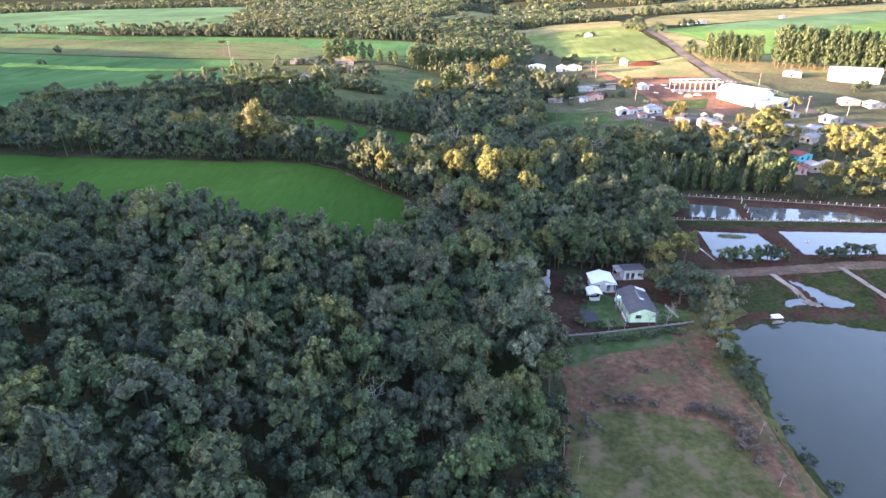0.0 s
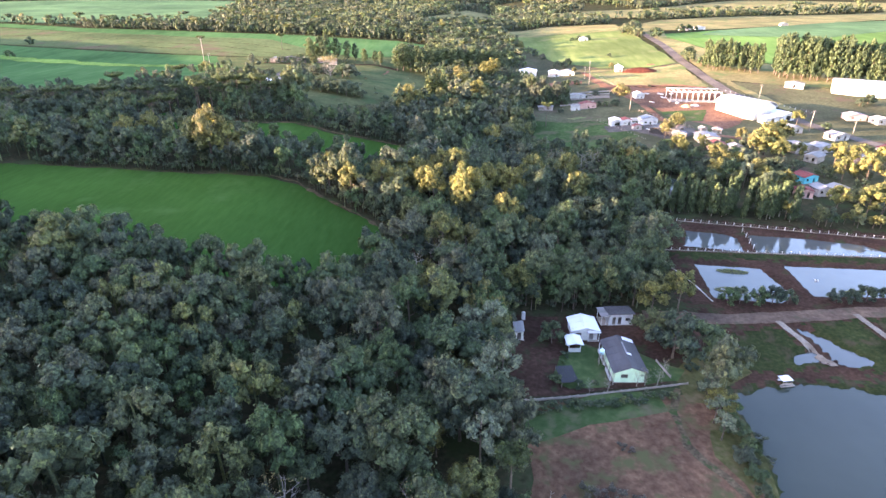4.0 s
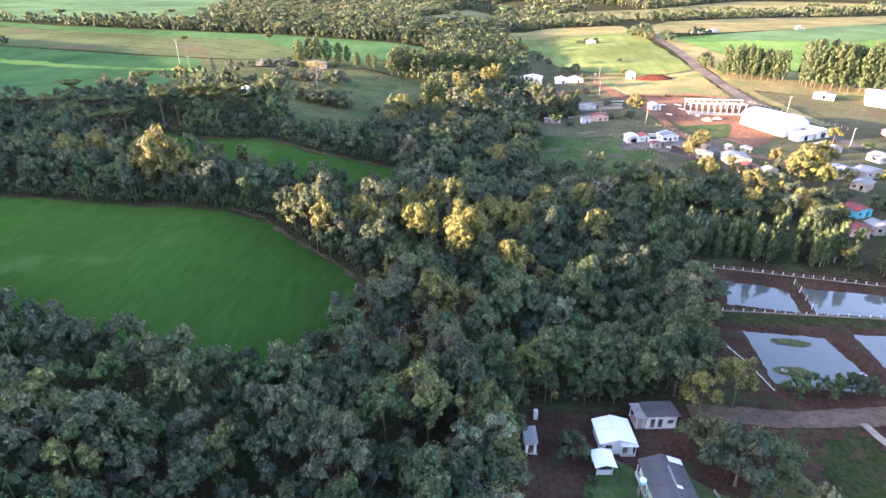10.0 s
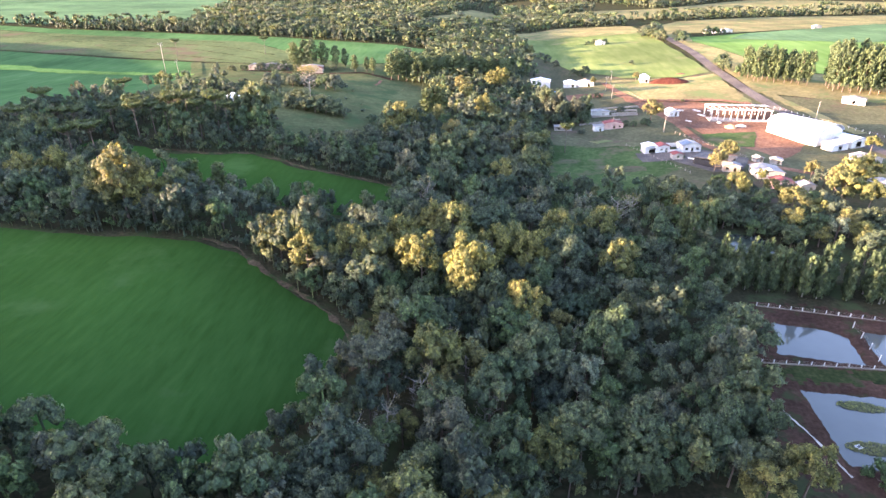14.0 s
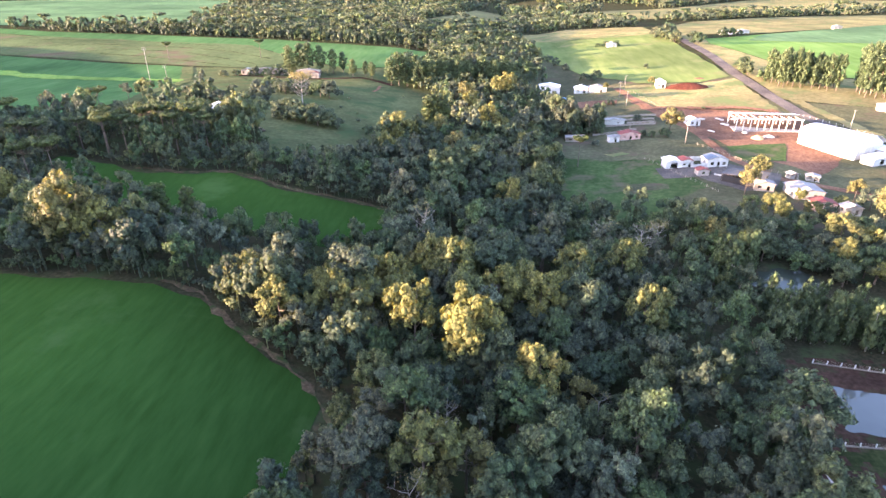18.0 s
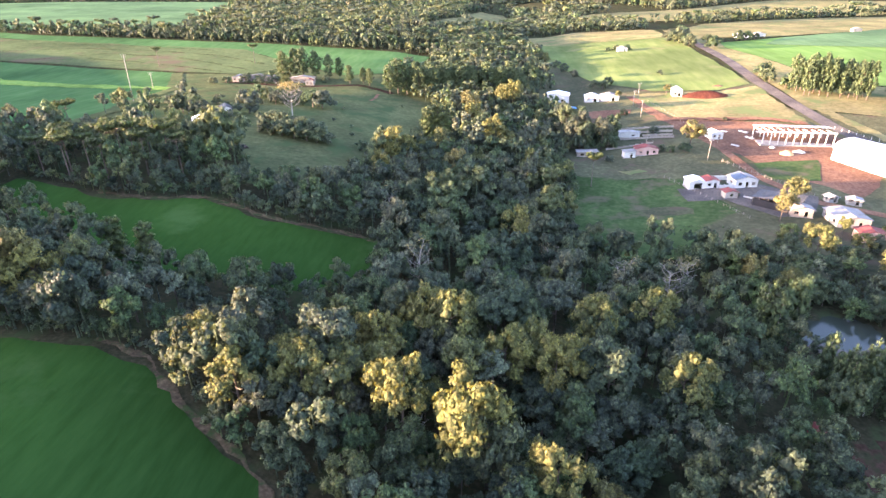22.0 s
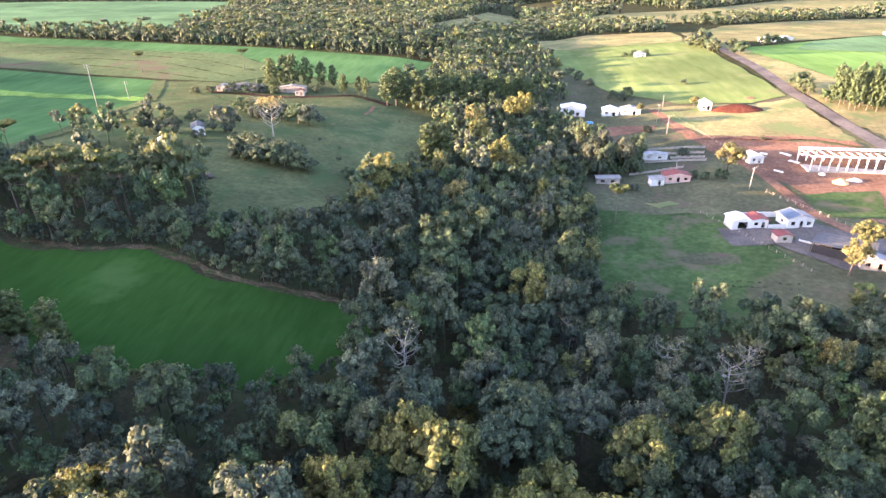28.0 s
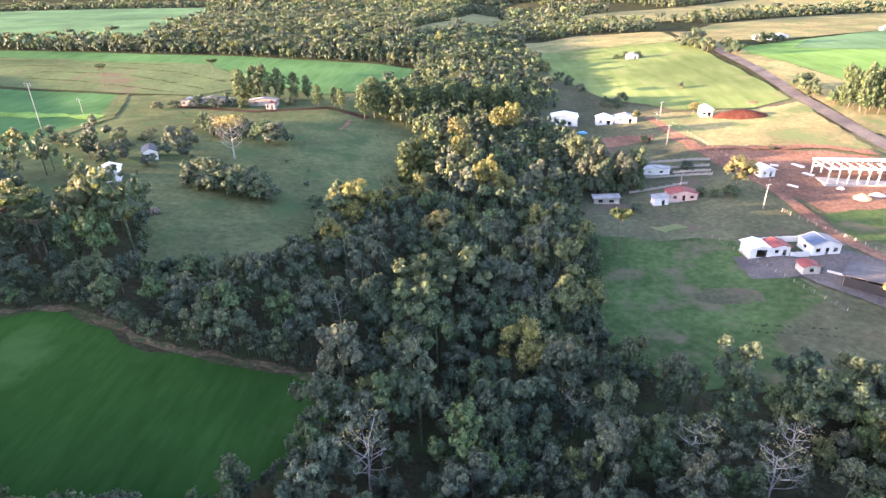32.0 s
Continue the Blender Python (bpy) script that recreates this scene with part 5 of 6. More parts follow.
patch("garden_beds", [(58, 259), (76, 262), (82, 276), (80, 288), (70, 282), (58.5, 273)], M_TOWN, "bare brown garden beds by the paddock", lift=0.3, cell=4)
patch("grass_paddock", [(97, 332), (122, 336), (113, 314), (97.5, 315)], M_GRASS, "small fenced green paddock beside the building site", lift=0.24, cell=4)
patch("gravel_court", [(62.5, 306), (63, 295), (74, 295.5), (80, 288), (85, 281), (97, 285), (105, 299), (97, 304), (90, 310), (80, 304)], M_ASPHALT, "grey gravel court beside the bungalow", lift=0.34, cell=4)
patch("earth_bank", [(82, 387), (124, 384), (138, 376), (138, 380.5), (124, 388), (82, 391)], M_SOIL, "eroded red earth bank behind the building site", lift=0.6, cell=2, rough_edge=1.0)


# floating weed and things on the ponds
def weed_island(x, y, rx, ry, turn):
    r = np.random.RandomState(int(x * 10))
    n = 420
    a, q = r.uniform(0, 6.283, n), np.sqrt(r.uniform(0, 1, n))
    px, py = np.cos(a) * q * rx, np.sin(a) * q * ry
    vs, fs = [], []
    for k in range(n):
        s, t = r.uniform(0.12, 0.3), r.uniform(0, 6.28)
        c_, d_ = math.cos(t) * s, math.sin(t) * s
        z = r.uniform(0.0, 0.16)
        i = len(vs)
        vs += [(px[k] - c_, py[k] - d_, z), (px[k] + d_, py[k] - c_, z + 0.05), (px[k] + c_, py[k] + d_, z), (px[k] - d_, py[k] + c_, z + 0.06)]
        fs.append((i, i + 1, i + 2, i + 3))
    ob = new("floating_weed", mesh_from("floating_weed", vs, fs, [M_LEAF_LIGHT]))
    ob.matrix_world = Matrix.Translation((x, y, -0.68)) @ Matrix.Rotation(radians(turn), 4, "Z")
    return tagged(ob, "mat of olive-green weed floating on the pond", "water weed")


weed_island(67.5, 157.2, 4.0, 1.3, -6)
weed_island(63.2, 147.0, 3.9, 1.5, -4)
weed_island(93, 147.5, 2.6, 1.0, 5)


def float_box(x, y, turn, label):
    t = thing("pond_float", x, y, turn, label, "float", z=-0.7)
    part("hull", boxed((-0.45, 0.45, -0.35, 0.35, -0.1, 0.18)), M_WALL, t)
    part("well", boxed((-0.25, 0.25, -0.18, 0.18, 0.184, 0.3)), M_DARK, t)
    part("rim", boxed((-0.5, 0.5, -0.4, -0.35, 0.0, 0.25), (-0.5, 0.5, 0.35, 0.4, 0.0, 0.25)), M_POST, t)


float_box(61.3, 147.2, 20, "white square float with a dark centre on the pond")
float_box(87.0, 153.5, 70, "white feeder float on the pond")
float_box(76.3, 147.0, 10, "small white float beside the pond's corner")
raft = thing("raft", 58.6, 110.6, 12, "small moored raft with a white canopy roof", "raft", z=-0.45)
part("deck", boxed((-1.5, 1.5, -1.0, 1.0, 0.12, 0.24)), M_TIMBER, raft)
for q in (-0.7, 0.7):
    bm = bmesh.new()
    tube(bm, [(-1.6, q, 0.05), (1.6, q, 0.05)], [0.22, 0.22], 10)
    part("pontoon", bm, M_DARK, raft, smooth=True)
for px in (-0.9, 0.9):
    for py in (-0.7, 0.7):
        part("post", boxed((px - 0.04, px + 0.04, py - 0.04, py + 0.04, 0.24, 1.35)), M_TIMBER, raft)
part("canopy", boxed((-1.05, 1.05, -0.8, 0.8, 1.35, 1.42)), M_ROOF_WHITE, raft)
part("bench", boxed((-0.9, 0.9, 0.5, 0.85, 0.24, 0.65)), M_WALL, raft)


# ---------------------------------------------------------------- poles
def utility_pole(x, y, tall, label, lean=0.0, arms=1):
    p_ = thing("utility_pole", x, y, 25, label, "utility pole")
    bm = bmesh.new()
    tube(bm, [(0, 0, -0.6), (lean * 0.5, 0, tall / 2), (lean, 0, tall)], [0.14, 0.12, 0.09], 8)
    part("shaft", bm, M_CONCRETE, p_, smooth=True)
    for k in range(arms):
        z = tall - 0.4 - 0.8 * k
        arm = part("crossarm", boxed((lean - 1.0, lean + 1.0, -0.05, 0.05, z, z + 0.12)), M_TIMBER, p_)
        for u in (-0.9, 0.0, 0.9):
            bm = bmesh.new()
            bmesh.ops.create_cone(bm, cap_ends=True, segments=8, radius1=0.07, radius2=0.04, depth=0.2, matrix=Matrix.Translation((lean + u, 0.0, z + 0.22)))
            part("insulator", bm, M_POST, arm)
    return p_


for x, y, h in ((81.4, 335, 8), (69.4, 396, 8), (69.3, 414, 8), (74.6, 427.5, 8), (157.7, 298, 10), (173, 290, 9), (157.5, 354, 9), (62, 352, 7)):
    utility_pole(x, y, h, "grey concrete utility pole with a crossarm")
utility_pole(-168.5, 366, 21, "tall pale pylon pole at the edge of the crop field", 0.3, 2)
utility_pole(-190, 418, 9, "weathered double-arm pole in the meadow", 0, 2)


def stake(x, y, tall, lean):
    s = thing("fence_stake", x, y, 0, "pale leaning timber stake in the clearing", "stake")
    bm = bmesh.new()
    tube(bm, [(0, 0, -0.3), (lean * 0.4, 0, tall * 0.5), (lean, 0.1, tall)], [0.06, 0.05, 0.04], 6)
    part("shaft", bm, M_TIMBER, s)
    bm = bmesh.new()
    tube(bm, [(lean * 0.75, 0, tall * 0.75), (lean * 0.75 + 0.5, 0.1, tall * 0.9)], [0.04, 0.03], 5)
    part("brace", bm, M_TIMBER, s)


for x, y, h, l_ in ((11.0, 79.9, 2.6, 0.05), (39.7, 74.9, 3.0, 0.25), (8.4, 65.6, 3.4, 0.1), (37.9, 64.2, 2.8, 0.15), (6.5, 68, 4.5, -0.2)):
    stake(x, y, h, l_)


# ---------------------------------------------------------------- the settlement
gable_house("bungalow", 68.2, 307.6, 4, 5.6, 5.0, 2.9, 0.7, M_WALL, M_ROOF_WHITE, "white garage wing with a pale sheet roof", front=((0.2, 2.6, 0.3, 2.4),))
gable_house("bungalow", 73.2, 307.8, 4, 4.6, 4.6, 2.7, 0.6, M_WALL, M_ROOF_RED, "white bungalow wing with a red tiled roof", front=((-1, 1.0, 1.0, 1.9), (1.0, 0.9, 0.1, 2.0)))
hs = gable_house("bungalow", 84.4, 309.0, 8, 7.6, 5.6, 2.9, 1.1, M_WALL, M_ROOF_PALE, "white bungalow with solar panels on its roof", front=((-2.2, 1.2, 0.9, 2.0), (0.2, 0.9, 0.1, 2.1), (2.4, 1.2, 0.9, 2.0)), left=((0, 1.1, 1.0, 1.9),))
for q in (-1, 1):
    for k in range(3):
        s = 1.1 / 3.8
        x0, x1 = q * 3.9, q * 0.25
        roof_slope(hs, x0, 2.9 + 1.1 - s * 3.9 + 0.12, x1, 2.9 + 1.1 - s * 0.25 + 0.12, -2.75 + 1.9 * k, -0.95 + 1.9 * k, M_PANEL, 0, 0.05, "solar_panel")
low_wall(75.6, 305.0, 80.4, 305.4, 1.5, "white garden wall between the bungalow wings", mat=M_WALL)
low_wall(70.5, 313.2, 82.5, 313.8, 1.7, "long white garden wall behind the bungalow", mat=M_WALL)
low_wall(80.6, 297.0, 84.5, 294.4, 0.9, "low white wall beside the garden room", mat=M_WALL)
gable_house("garden_room", 76.2, 297.6, 3, 4.0, 3.2, 2.3, 0.5, M_WALL_DULL, M_ROOF_RED, "small garden room with a red tiled roof", front=((0, 1.0, 0.9, 1.8),))
shed = thing("vehicle_shelter", 88.4, 290.5, -38, "large dark open shelter with a flat grey roof", "shelter")
for px in (-6.2, -2.1, 2.1, 6.2):
    for py in (-4.2, 4.2):
        part("post", boxed((px - 0.12, px + 0.12, py - 0.12, py + 0.12, -0.4, 3.0)), M_TIMBER, shed)
roof_slope(shed, -6.8, 3.0, 6.8, 3.7, -4.8, 4.8, M_ROOF_GREY, 10)
part("back_wall", boxed((-6.2, 6.2, 4.24, 4.36, -0.4, 2.9)), M_TIMBER, shed)
part("front_wall", boxed((-6.2, 6.2, -4.5, -4.36, -0.4, 2.6)), M_NET, shed, "dark boarded front wall")
part("side_wall", boxed((-6.5, -6.36, -4.3, 4.2, -0.4, 2.8)), M_NET, shed, "dark boarded side wall")
gable_house("cottage", 60.4, 345.6, 3, 8.8, 4.4, 2.6, 1.0, M_WALL_PINK, M_ROOF_RED, "pink cottage with a red tiled roof", front=((-2.6, 1.1, 1.0, 1.9), (0.2, 0.9, 0.1, 2.0), (2.8, 1.1, 1.0, 1.9)))
gable_house("cottage_annex", 53.4, 343.6, 3, 4.4, 3.4, 2.4, 0.4, M_WALL, M_ROOF_PALE, "white annex with a grey sheet roof", front=((0.6, 0.9, 0.1, 2.0),), mono=True)
gable_house("low_shed", 37.0, 346.0, 0, 8.0, 3.4, 1.9, 0.3, M_CONCRETE, M_ROOF_PALE, "low grey animal shed with a pale sheet roof", front=((-2, 1.4, 0.5, 1.4), (1.5, 1.4, 0.5, 1.4)), mono=True)
gable_house("poultry_house", 58.4, 368.4, -4, 8.6, 3.4, 2.2, 0.5, M_WALL, M_ROOF_PALE, "white pen house with a pale sheet roof", front=((-2.5, 1.2, 0.8, 1.6), (1.5, 1.2, 0.8, 1.6)))
for k, (x0, y0, x1, y1) in enumerate(((54, 364.6, 76, 363), (56, 372.2, 77.5, 371), (57, 378.2, 79.6, 377), (64, 367, 76.4, 366.2), (46, 352.6, 66, 357))):
    low_wall(x0, y0, x1, y1, 1.0, "long pale concrete pen wall", 2.4)
gable_house("small_house", 92.4, 362.4, 12, 5.2, 5.0, 2.6, 0.9, M_WALL, M_ROOF_WHITE, "small white house at the edge of the building site", front=((-1.2, 1.0, 1.0, 1.9), (1.0, 0.9, 0.1, 2.0)), left=((0, 1.0, 1.0, 1.9),))
for x, y, w_, l_, h_, mat, lab in ((33.0, 431.5, 11.5, 7.0, 4.2, M_ROOF_WHITE, "white barn with a rounded pale roof"), (51.0, 430.5, 7.5, 5.0, 3.0, M_ROOF_WHITE, "white house with a sheet roof"),
                                   (60.0, 429.5, 9.5, 4.6, 2.7, M_ROOF_PALE, "long white shed with a grey roof"), (95.0, 430.5, 4.6, 6.0, 3.4, M_ROOF_WHITE, "white shed beside a red earth heap")):
    gable_house("farm_shed", x, y, -4, w_, l_, h_, 1.1, M_WALL, mat, lab, front=((-w_ / 4, 1.2, 1.0, 2.0), (w_ / 5, 1.4, 0.1, 2.1)))


def heap(name, x, y, rx, ry, high, material, label, category, seed, turn=0):
    """A heap of loose stuff with a ragged foot."""
    r = np.random.RandomState(seed)
    t = thing(name, x, y, turn, label, category)
    n, rings = 26, 6
    bm = bmesh.new()
    rows_ = []
    for j in range(rings):
        u = j / rings
        rows_.append([bm.verts.new((math.cos(6.2832 * k / n) * rx * (1 - u) * r.uniform(0.88, 1.1), math.sin(6.2832 * k / n) * ry * (1 - u) * r.uniform(0.88, 1.1), high * (1 - (1 - u) ** 1.6) * r.uniform(0.9, 1.08) - (0.4 if j == 0 else 0))) for k in range(n)])
    tip = bm.verts.new((0, 0, high))
    for lo, hi in zip(rows_, rows_[1:]):
        for k in range(n):
            bm.faces.new((lo[k], lo[(k + 1) % n], hi[(k + 1) % n], hi[k]))
    for k in range(n):
        bm.faces.new((rows_[-1][k], rows_[-1][(k + 1) % n], tip))
    part("mound", bm, material, t, smooth=True)
    return t


heap("earth_heap", 109.5, 426.5, 13.5, 5.0, 2.8, M_SOIL_RED, "long heap of dark red earth beside a white shed", "heap", 3, -3)
heap("earth_heap", 121, 444.5, 3.5, 2.0, 0.9, M_SOIL, "small heap of red earth in the grass", "heap", 4)
M_SAND = earthy("building_sand", (0.30, 0.19, 0.09), (0.40, 0.27, 0.13), (0.50, 0.36, 0.19), fine=1.5, coarse=0.2)
M_GRAVEL = earthy("crushed_stone", (0.34, 0.32, 0.30), (0.46, 0.44, 0.41), (0.6, 0.58, 0.55), fine=3.0, coarse=0.3)
heap("sand_heap", 113.8, 342.4, 2.8, 2.4, 1.6, M_SAND, "heap of yellow building sand", "heap", 5)
heap("gravel_heap", 119.5, 344.6, 2.8, 1.7, 1.0, M_GRAVEL, "heap of pale crushed stone", "heap", 6)
heap("gravel_heap", 111.3, 349.8, 1.5, 1.1, 0.8, M_GRAVEL, "small heap of pale rubble", "heap", 7)
for k, (x, y, tn, w_, l_) in enumerate(((107, 369.3, 30, 1.2, 4.2), (106.8, 361.5, 35, 1.3, 3.6), (113.4, 369, 10, 2.2, 1.6), (99.3, 370, 60, 1.2, 2.6), (97.6, 352, 40, 0.7, 3.2))):
    st = thing("sheet_stack", x, y, tn, "stack of pale concrete panels lying on red earth", "building material")
    for j in range(4):
        part("panel", boxed((-w_ / 2 + 0.05 * (j % 2), w_ / 2 + 0.05 * (j % 2), -l_ / 2, l_ / 2, -0.05 + 0.15 * j, 0.08 + 0.15 * j)), M_POST, st)

# concrete frame of an unfinished hall
hall = thing("hall_frame", 121.8, 357.0, -3, "unfinished hall: pale concrete columns under white roof beams", "building frame")
for k in range(10):
    for py in (-5.5, 5.5):
        part("column", boxed((-13.5 + 3 * k - 0.16, -13.5 + 3 * k + 0.16, py - 0.16, py + 0.16, -0.5, 4.6)), M_POST, hall)
    part("beam", boxed((-13.5 + 3 * k - 0.14, -13.5 + 3 * k + 0.14, -5.9, 5.9, 4.6, 5.0)), M_POST, hall)
for py in (-5.5, 5.5):
    part("eave_beam", boxed((-14, 14, py - 0.2, py + 0.2, 5.0, 5.5)), M_WALL, hall)
roof_slope(hall, -6.0, 5.5, 0, 6.2, -14, 14, M_ROOF_WHITE, 0, 0.08).matrix_local = Matrix.Rotation(radians(-90), 4, "Z")
part("slab", boxed((-14, 14, -6, 6, -0.6, 0.12)), M_CONCRETE, hall)


def vault_hall(name, x, y, turn, w, l, high, rise, label, roof_mat):
    """A big hall with a curved sheet roof."""
    t = thing(name, x, y, turn, label, "hall")
    n = 14
    for s, yy in ((1, -l / 2), (-1, l / 2)):
        bm = bmesh.new()
        top = [(-w / 2 + w * k / n, high + rise * math.sin(math.pi * k / n)) for k in range(n + 1)]
        for dy in (0, 0.2):
            bm.faces.new([bm.verts.new((px, yy + dy, pz)) for px, pz in [(-w / 2, -0.5), *top, (w / 2, -0.5)]])
        part("end_wall", bm, M_WALL, t)
    for q in (-1, 1):
        part("side_wall", boxed((q * w / 2 - 0.1, q * w / 2 + 0.1, -l / 2, l / 2, -0.5, high)), M_WALL, t)
    for k in range(n):
        a0, a1 = math.pi * k / n, math.pi * (k + 1) / n
        p0 = (-(w / 2 + 0.4) * math.cos(a0), high + 0.05 + rise * math.sin(a0))
        p1 = (-(w / 2 + 0.4) * math.cos(a1), high + 0.05 + rise * math.sin(a1))
        roof_slope(t, *p0, *p1, -l / 2 - 0.4, l / 2 + 0.4, roof_mat, 0, 0.06, "roof_sheet")
    part("gate", boxed((-2.2, 2.2, -l / 2 - 0.12, -l / 2 - 0.03, -0.3, 4.0)), M_POST, t)
    return t


vault_hall("warehouse", 140.0, 330.0, 28, 15.0, 24.0, 5.0, 3.0, "big white warehouse with a curved sheet-metal roof", M_ROOF_WHITE)
gable_house("warehouse_annex", 154.0, 320.5, 24, 8.5, 10.0, 3.4, 0.8, M_WALL, M_ROOF_WHITE, "white annex beside the big warehouse", front=((0, 3.0, 0.1, 2.6),))
gable_house("warehouse_annex", 145.5, 314.0, 24, 9.0, 5.0, 2.8, 0.5, M_WALL, M_ROOF_WHITE, "low white lean-to beside the warehouse", front=((0, 2.0, 0.1, 2.2),), mono=True)
vault_hall("storage_hall", 221.0, 371.5, 62, 15.0, 26.0, 5.0, 2.4, "large pale storage hall beside eucalyptus trees", M_ROOF_WHITE)
gable_house("long_shed", 190.0, 382.5, -28, 10.0, 5.0, 2.8, 0.8, M_WALL, M_ROOF_PALE, "long low shed with a grey roof", front=((0, 1.4, 0.1, 2.1),))

HOMES = ((148, 297, 8, 7, 10, M_WALL_DULL, M_ROOF_PALE, "weathered white house with a grey sheet roof"), (136, 266, 10, 8, 24, M_WALL_DULL, M_ROOF_PALE, "broad house with a weathered grey roof"),
         (146, 265.5, 9, 6, 20, M_WALL_DULL, M_ROOF_PALE, "white house with a pale sheet roof"), (136, 251.5, 5, 7, -50, M_WALL_DULL, M_ROOF_PALE, "narrow white house with a pale roof"),
         (121, 228.5, 6.5, 5.5, 20, M_WALL_BLUE, M_ROOF_RED, "turquoise house with a red tiled roof"), (113.4, 214, 5, 4, -10, M_WALL_PINK, M_ROOF_RED, "small house with a red tiled roof"),
         (120.5, 216.5, 5, 5, 8, M_WALL_DULL, M_ROOF_PALE, "white house with a flat grey roof"), (126.5, 216.5, 6, 5, 12, M_WALL_PINK, M_ROOF_PALE, "brownish house with a weathered roof"),
         (103, 281.5, 9, 4.5, -6, M_WALL_DULL, M_ROOF_PALE, "low cottage with a grey sheet roof"), (92, 284, 6, 4, -10, M_CONCRETE, M_ROOF_PALE, "grey shack with a rusty sheet roof"),
         (102.8, 277.0, 9, 4.0, -2, M_WALL_DULL, M_ROOF_PALE, "low cottage with a pale sheet roof"), (102.5, 267, 6.5, 4.5, -8, M_WALL_PINK, M_ROOF_RED, "cottage with a faded red roof"),
         (109, 263.5, 5, 3.4, 0, M_WALL_DULL, M_ROOF_PALE, "small white shed beside the cottages"), (191, 321, 9, 6, 0, M_WALL_PINK, M_ROOF_PALE, "house with a weathered grey roof"),
         (200, 314, 8, 6, 8, M_WALL_DULL, M_ROOF_PALE, "pale house with a grey roof"), (163, 285, 8, 6, 20, M_WALL_DULL, M_ROOF_PALE, "house with a grey sheet roof by the track"),
         (172, 262, 8, 6, 14, M_WALL_DULL, M_ROOF_RED, "house with a red tiled roof"), (155, 250, 7, 6, -20, M_WALL_PINK, M_ROOF_PALE, "house among trees with a grey roof"),
         (107, 296, 3, 2.6, 10, M_WALL_DULL, M_ROOF_PALE, "tiny white pump house on red earth"), (113, 294, 4, 2.6, -20, M_WALL_DULL, M_ROOF_PALE, "tiny white shed on red earth"))
for x, y, w_, l_, tn, wm, rm, lab in HOMES:
    gable_house("house", x, y, tn, w_, l_, 1.9 if w_ < 4.5 else 2.6, 0.5 if w_ < 4.5 else 0.8, wm, rm, lab, front=((-w_ / 4, 1.1, 1.0, 1.9), (w_ / 5, 0.9, 0.1, 2.0)), left=((0, 1.1, 1.0, 1.9),), group="houses of the settlement")

gable_house("red_hut", 52.1, 191.2, -6, 2.6, 2.2, 2.0, 0.5, M_TIMBER, M_ROOF_RED, "small timber hut with a red roof beside the pond fence", front=((0, 0.7, 0.1, 1.7),))

# farm on the meadow's slope, and the far ones
for x, y, w_, l_, tn, wm, rm, lab in ((-113, 321, 5.5, 8, 28, M_WALL, M_ROOF_WHITE, "white farmhouse half hidden by trees"), (-113.2, 343, 4, 8, 30, M_WALL, M_ROOF_GREY, "white long shed half hidden by trees"),
                                      (-153, 446, 6, 4, 0, M_CONCRETE, M_ROOF_PALE, "low farmhouse on the far side of the meadow"), (-142, 449, 13, 4, 4, M_TIMBER, M_ROOF_GREY, "long dark cattle shed"),
                                      (-131, 445, 3.4, 3, 8, M_CONCRETE, M_ROOF_PALE, "small white shed at the meadow's edge"), (-114, 446, 14, 3.5, 0, M_TIMBER, M_ROOF_PALE, "long open shed with a pale roof"),
                                      (-107, 437, 4.5, 2.2, 0, M_CONCRETE, M_ROOF_RED, "white trailer with a red roof"), (4, 583, 9, 6, 10, M_WALL, M_ROOF_PALE, "white farmhouse beyond the woods"),
                                      (16, 590, 7, 5, 0, M_WALL, M_ROOF_RED, "farmhouse with a red roof beyond the woods"), (92, 566, 7, 5, 5, M_WALL, M_ROOF_PALE, "white farmhouse in a sunlit field"),
                                      (205, 640, 12, 6, 0, M_WALL, M_ROOF_PALE, "white sheds beside the far field"), (222, 648, 10, 5, 10, M_WALL, M_ROOF_PALE, "pale shed beside the far field"), (330, 700, 8, 4, 5, M_WALL_DULL, M_ROOF_PALE, "white sheds on the far field")):
    gable_house("farm_building", x, y, tn, w_, l_, 2.8, 1.0, wm, rm, lab, front=((-w_ / 4, 1.2, 1.0, 2.0), (w_ / 5, 1.0, 0.1, 2.1)))
logs = thing("log_pile", -88.5, 299.5, 35, "pile of grey felled logs lying in the meadow", "log pile")
for k in range(12):
    bm = bmesh.new()
    u = (k % 6 - 2.5) * 0.75 + 0.2 * math.sin(k * 5)
    tube(bm, [(u, -2.6 + 0.4 * math.sin(k * 3), 0.1 + 0.32 * (k // 6)), (u + 0.5 * math.sin(k), 2.4, 0.12 + 0.32 * (k // 6))], [0.17, 0.14], 7)
    part("log", bm, M_BARK, logs)


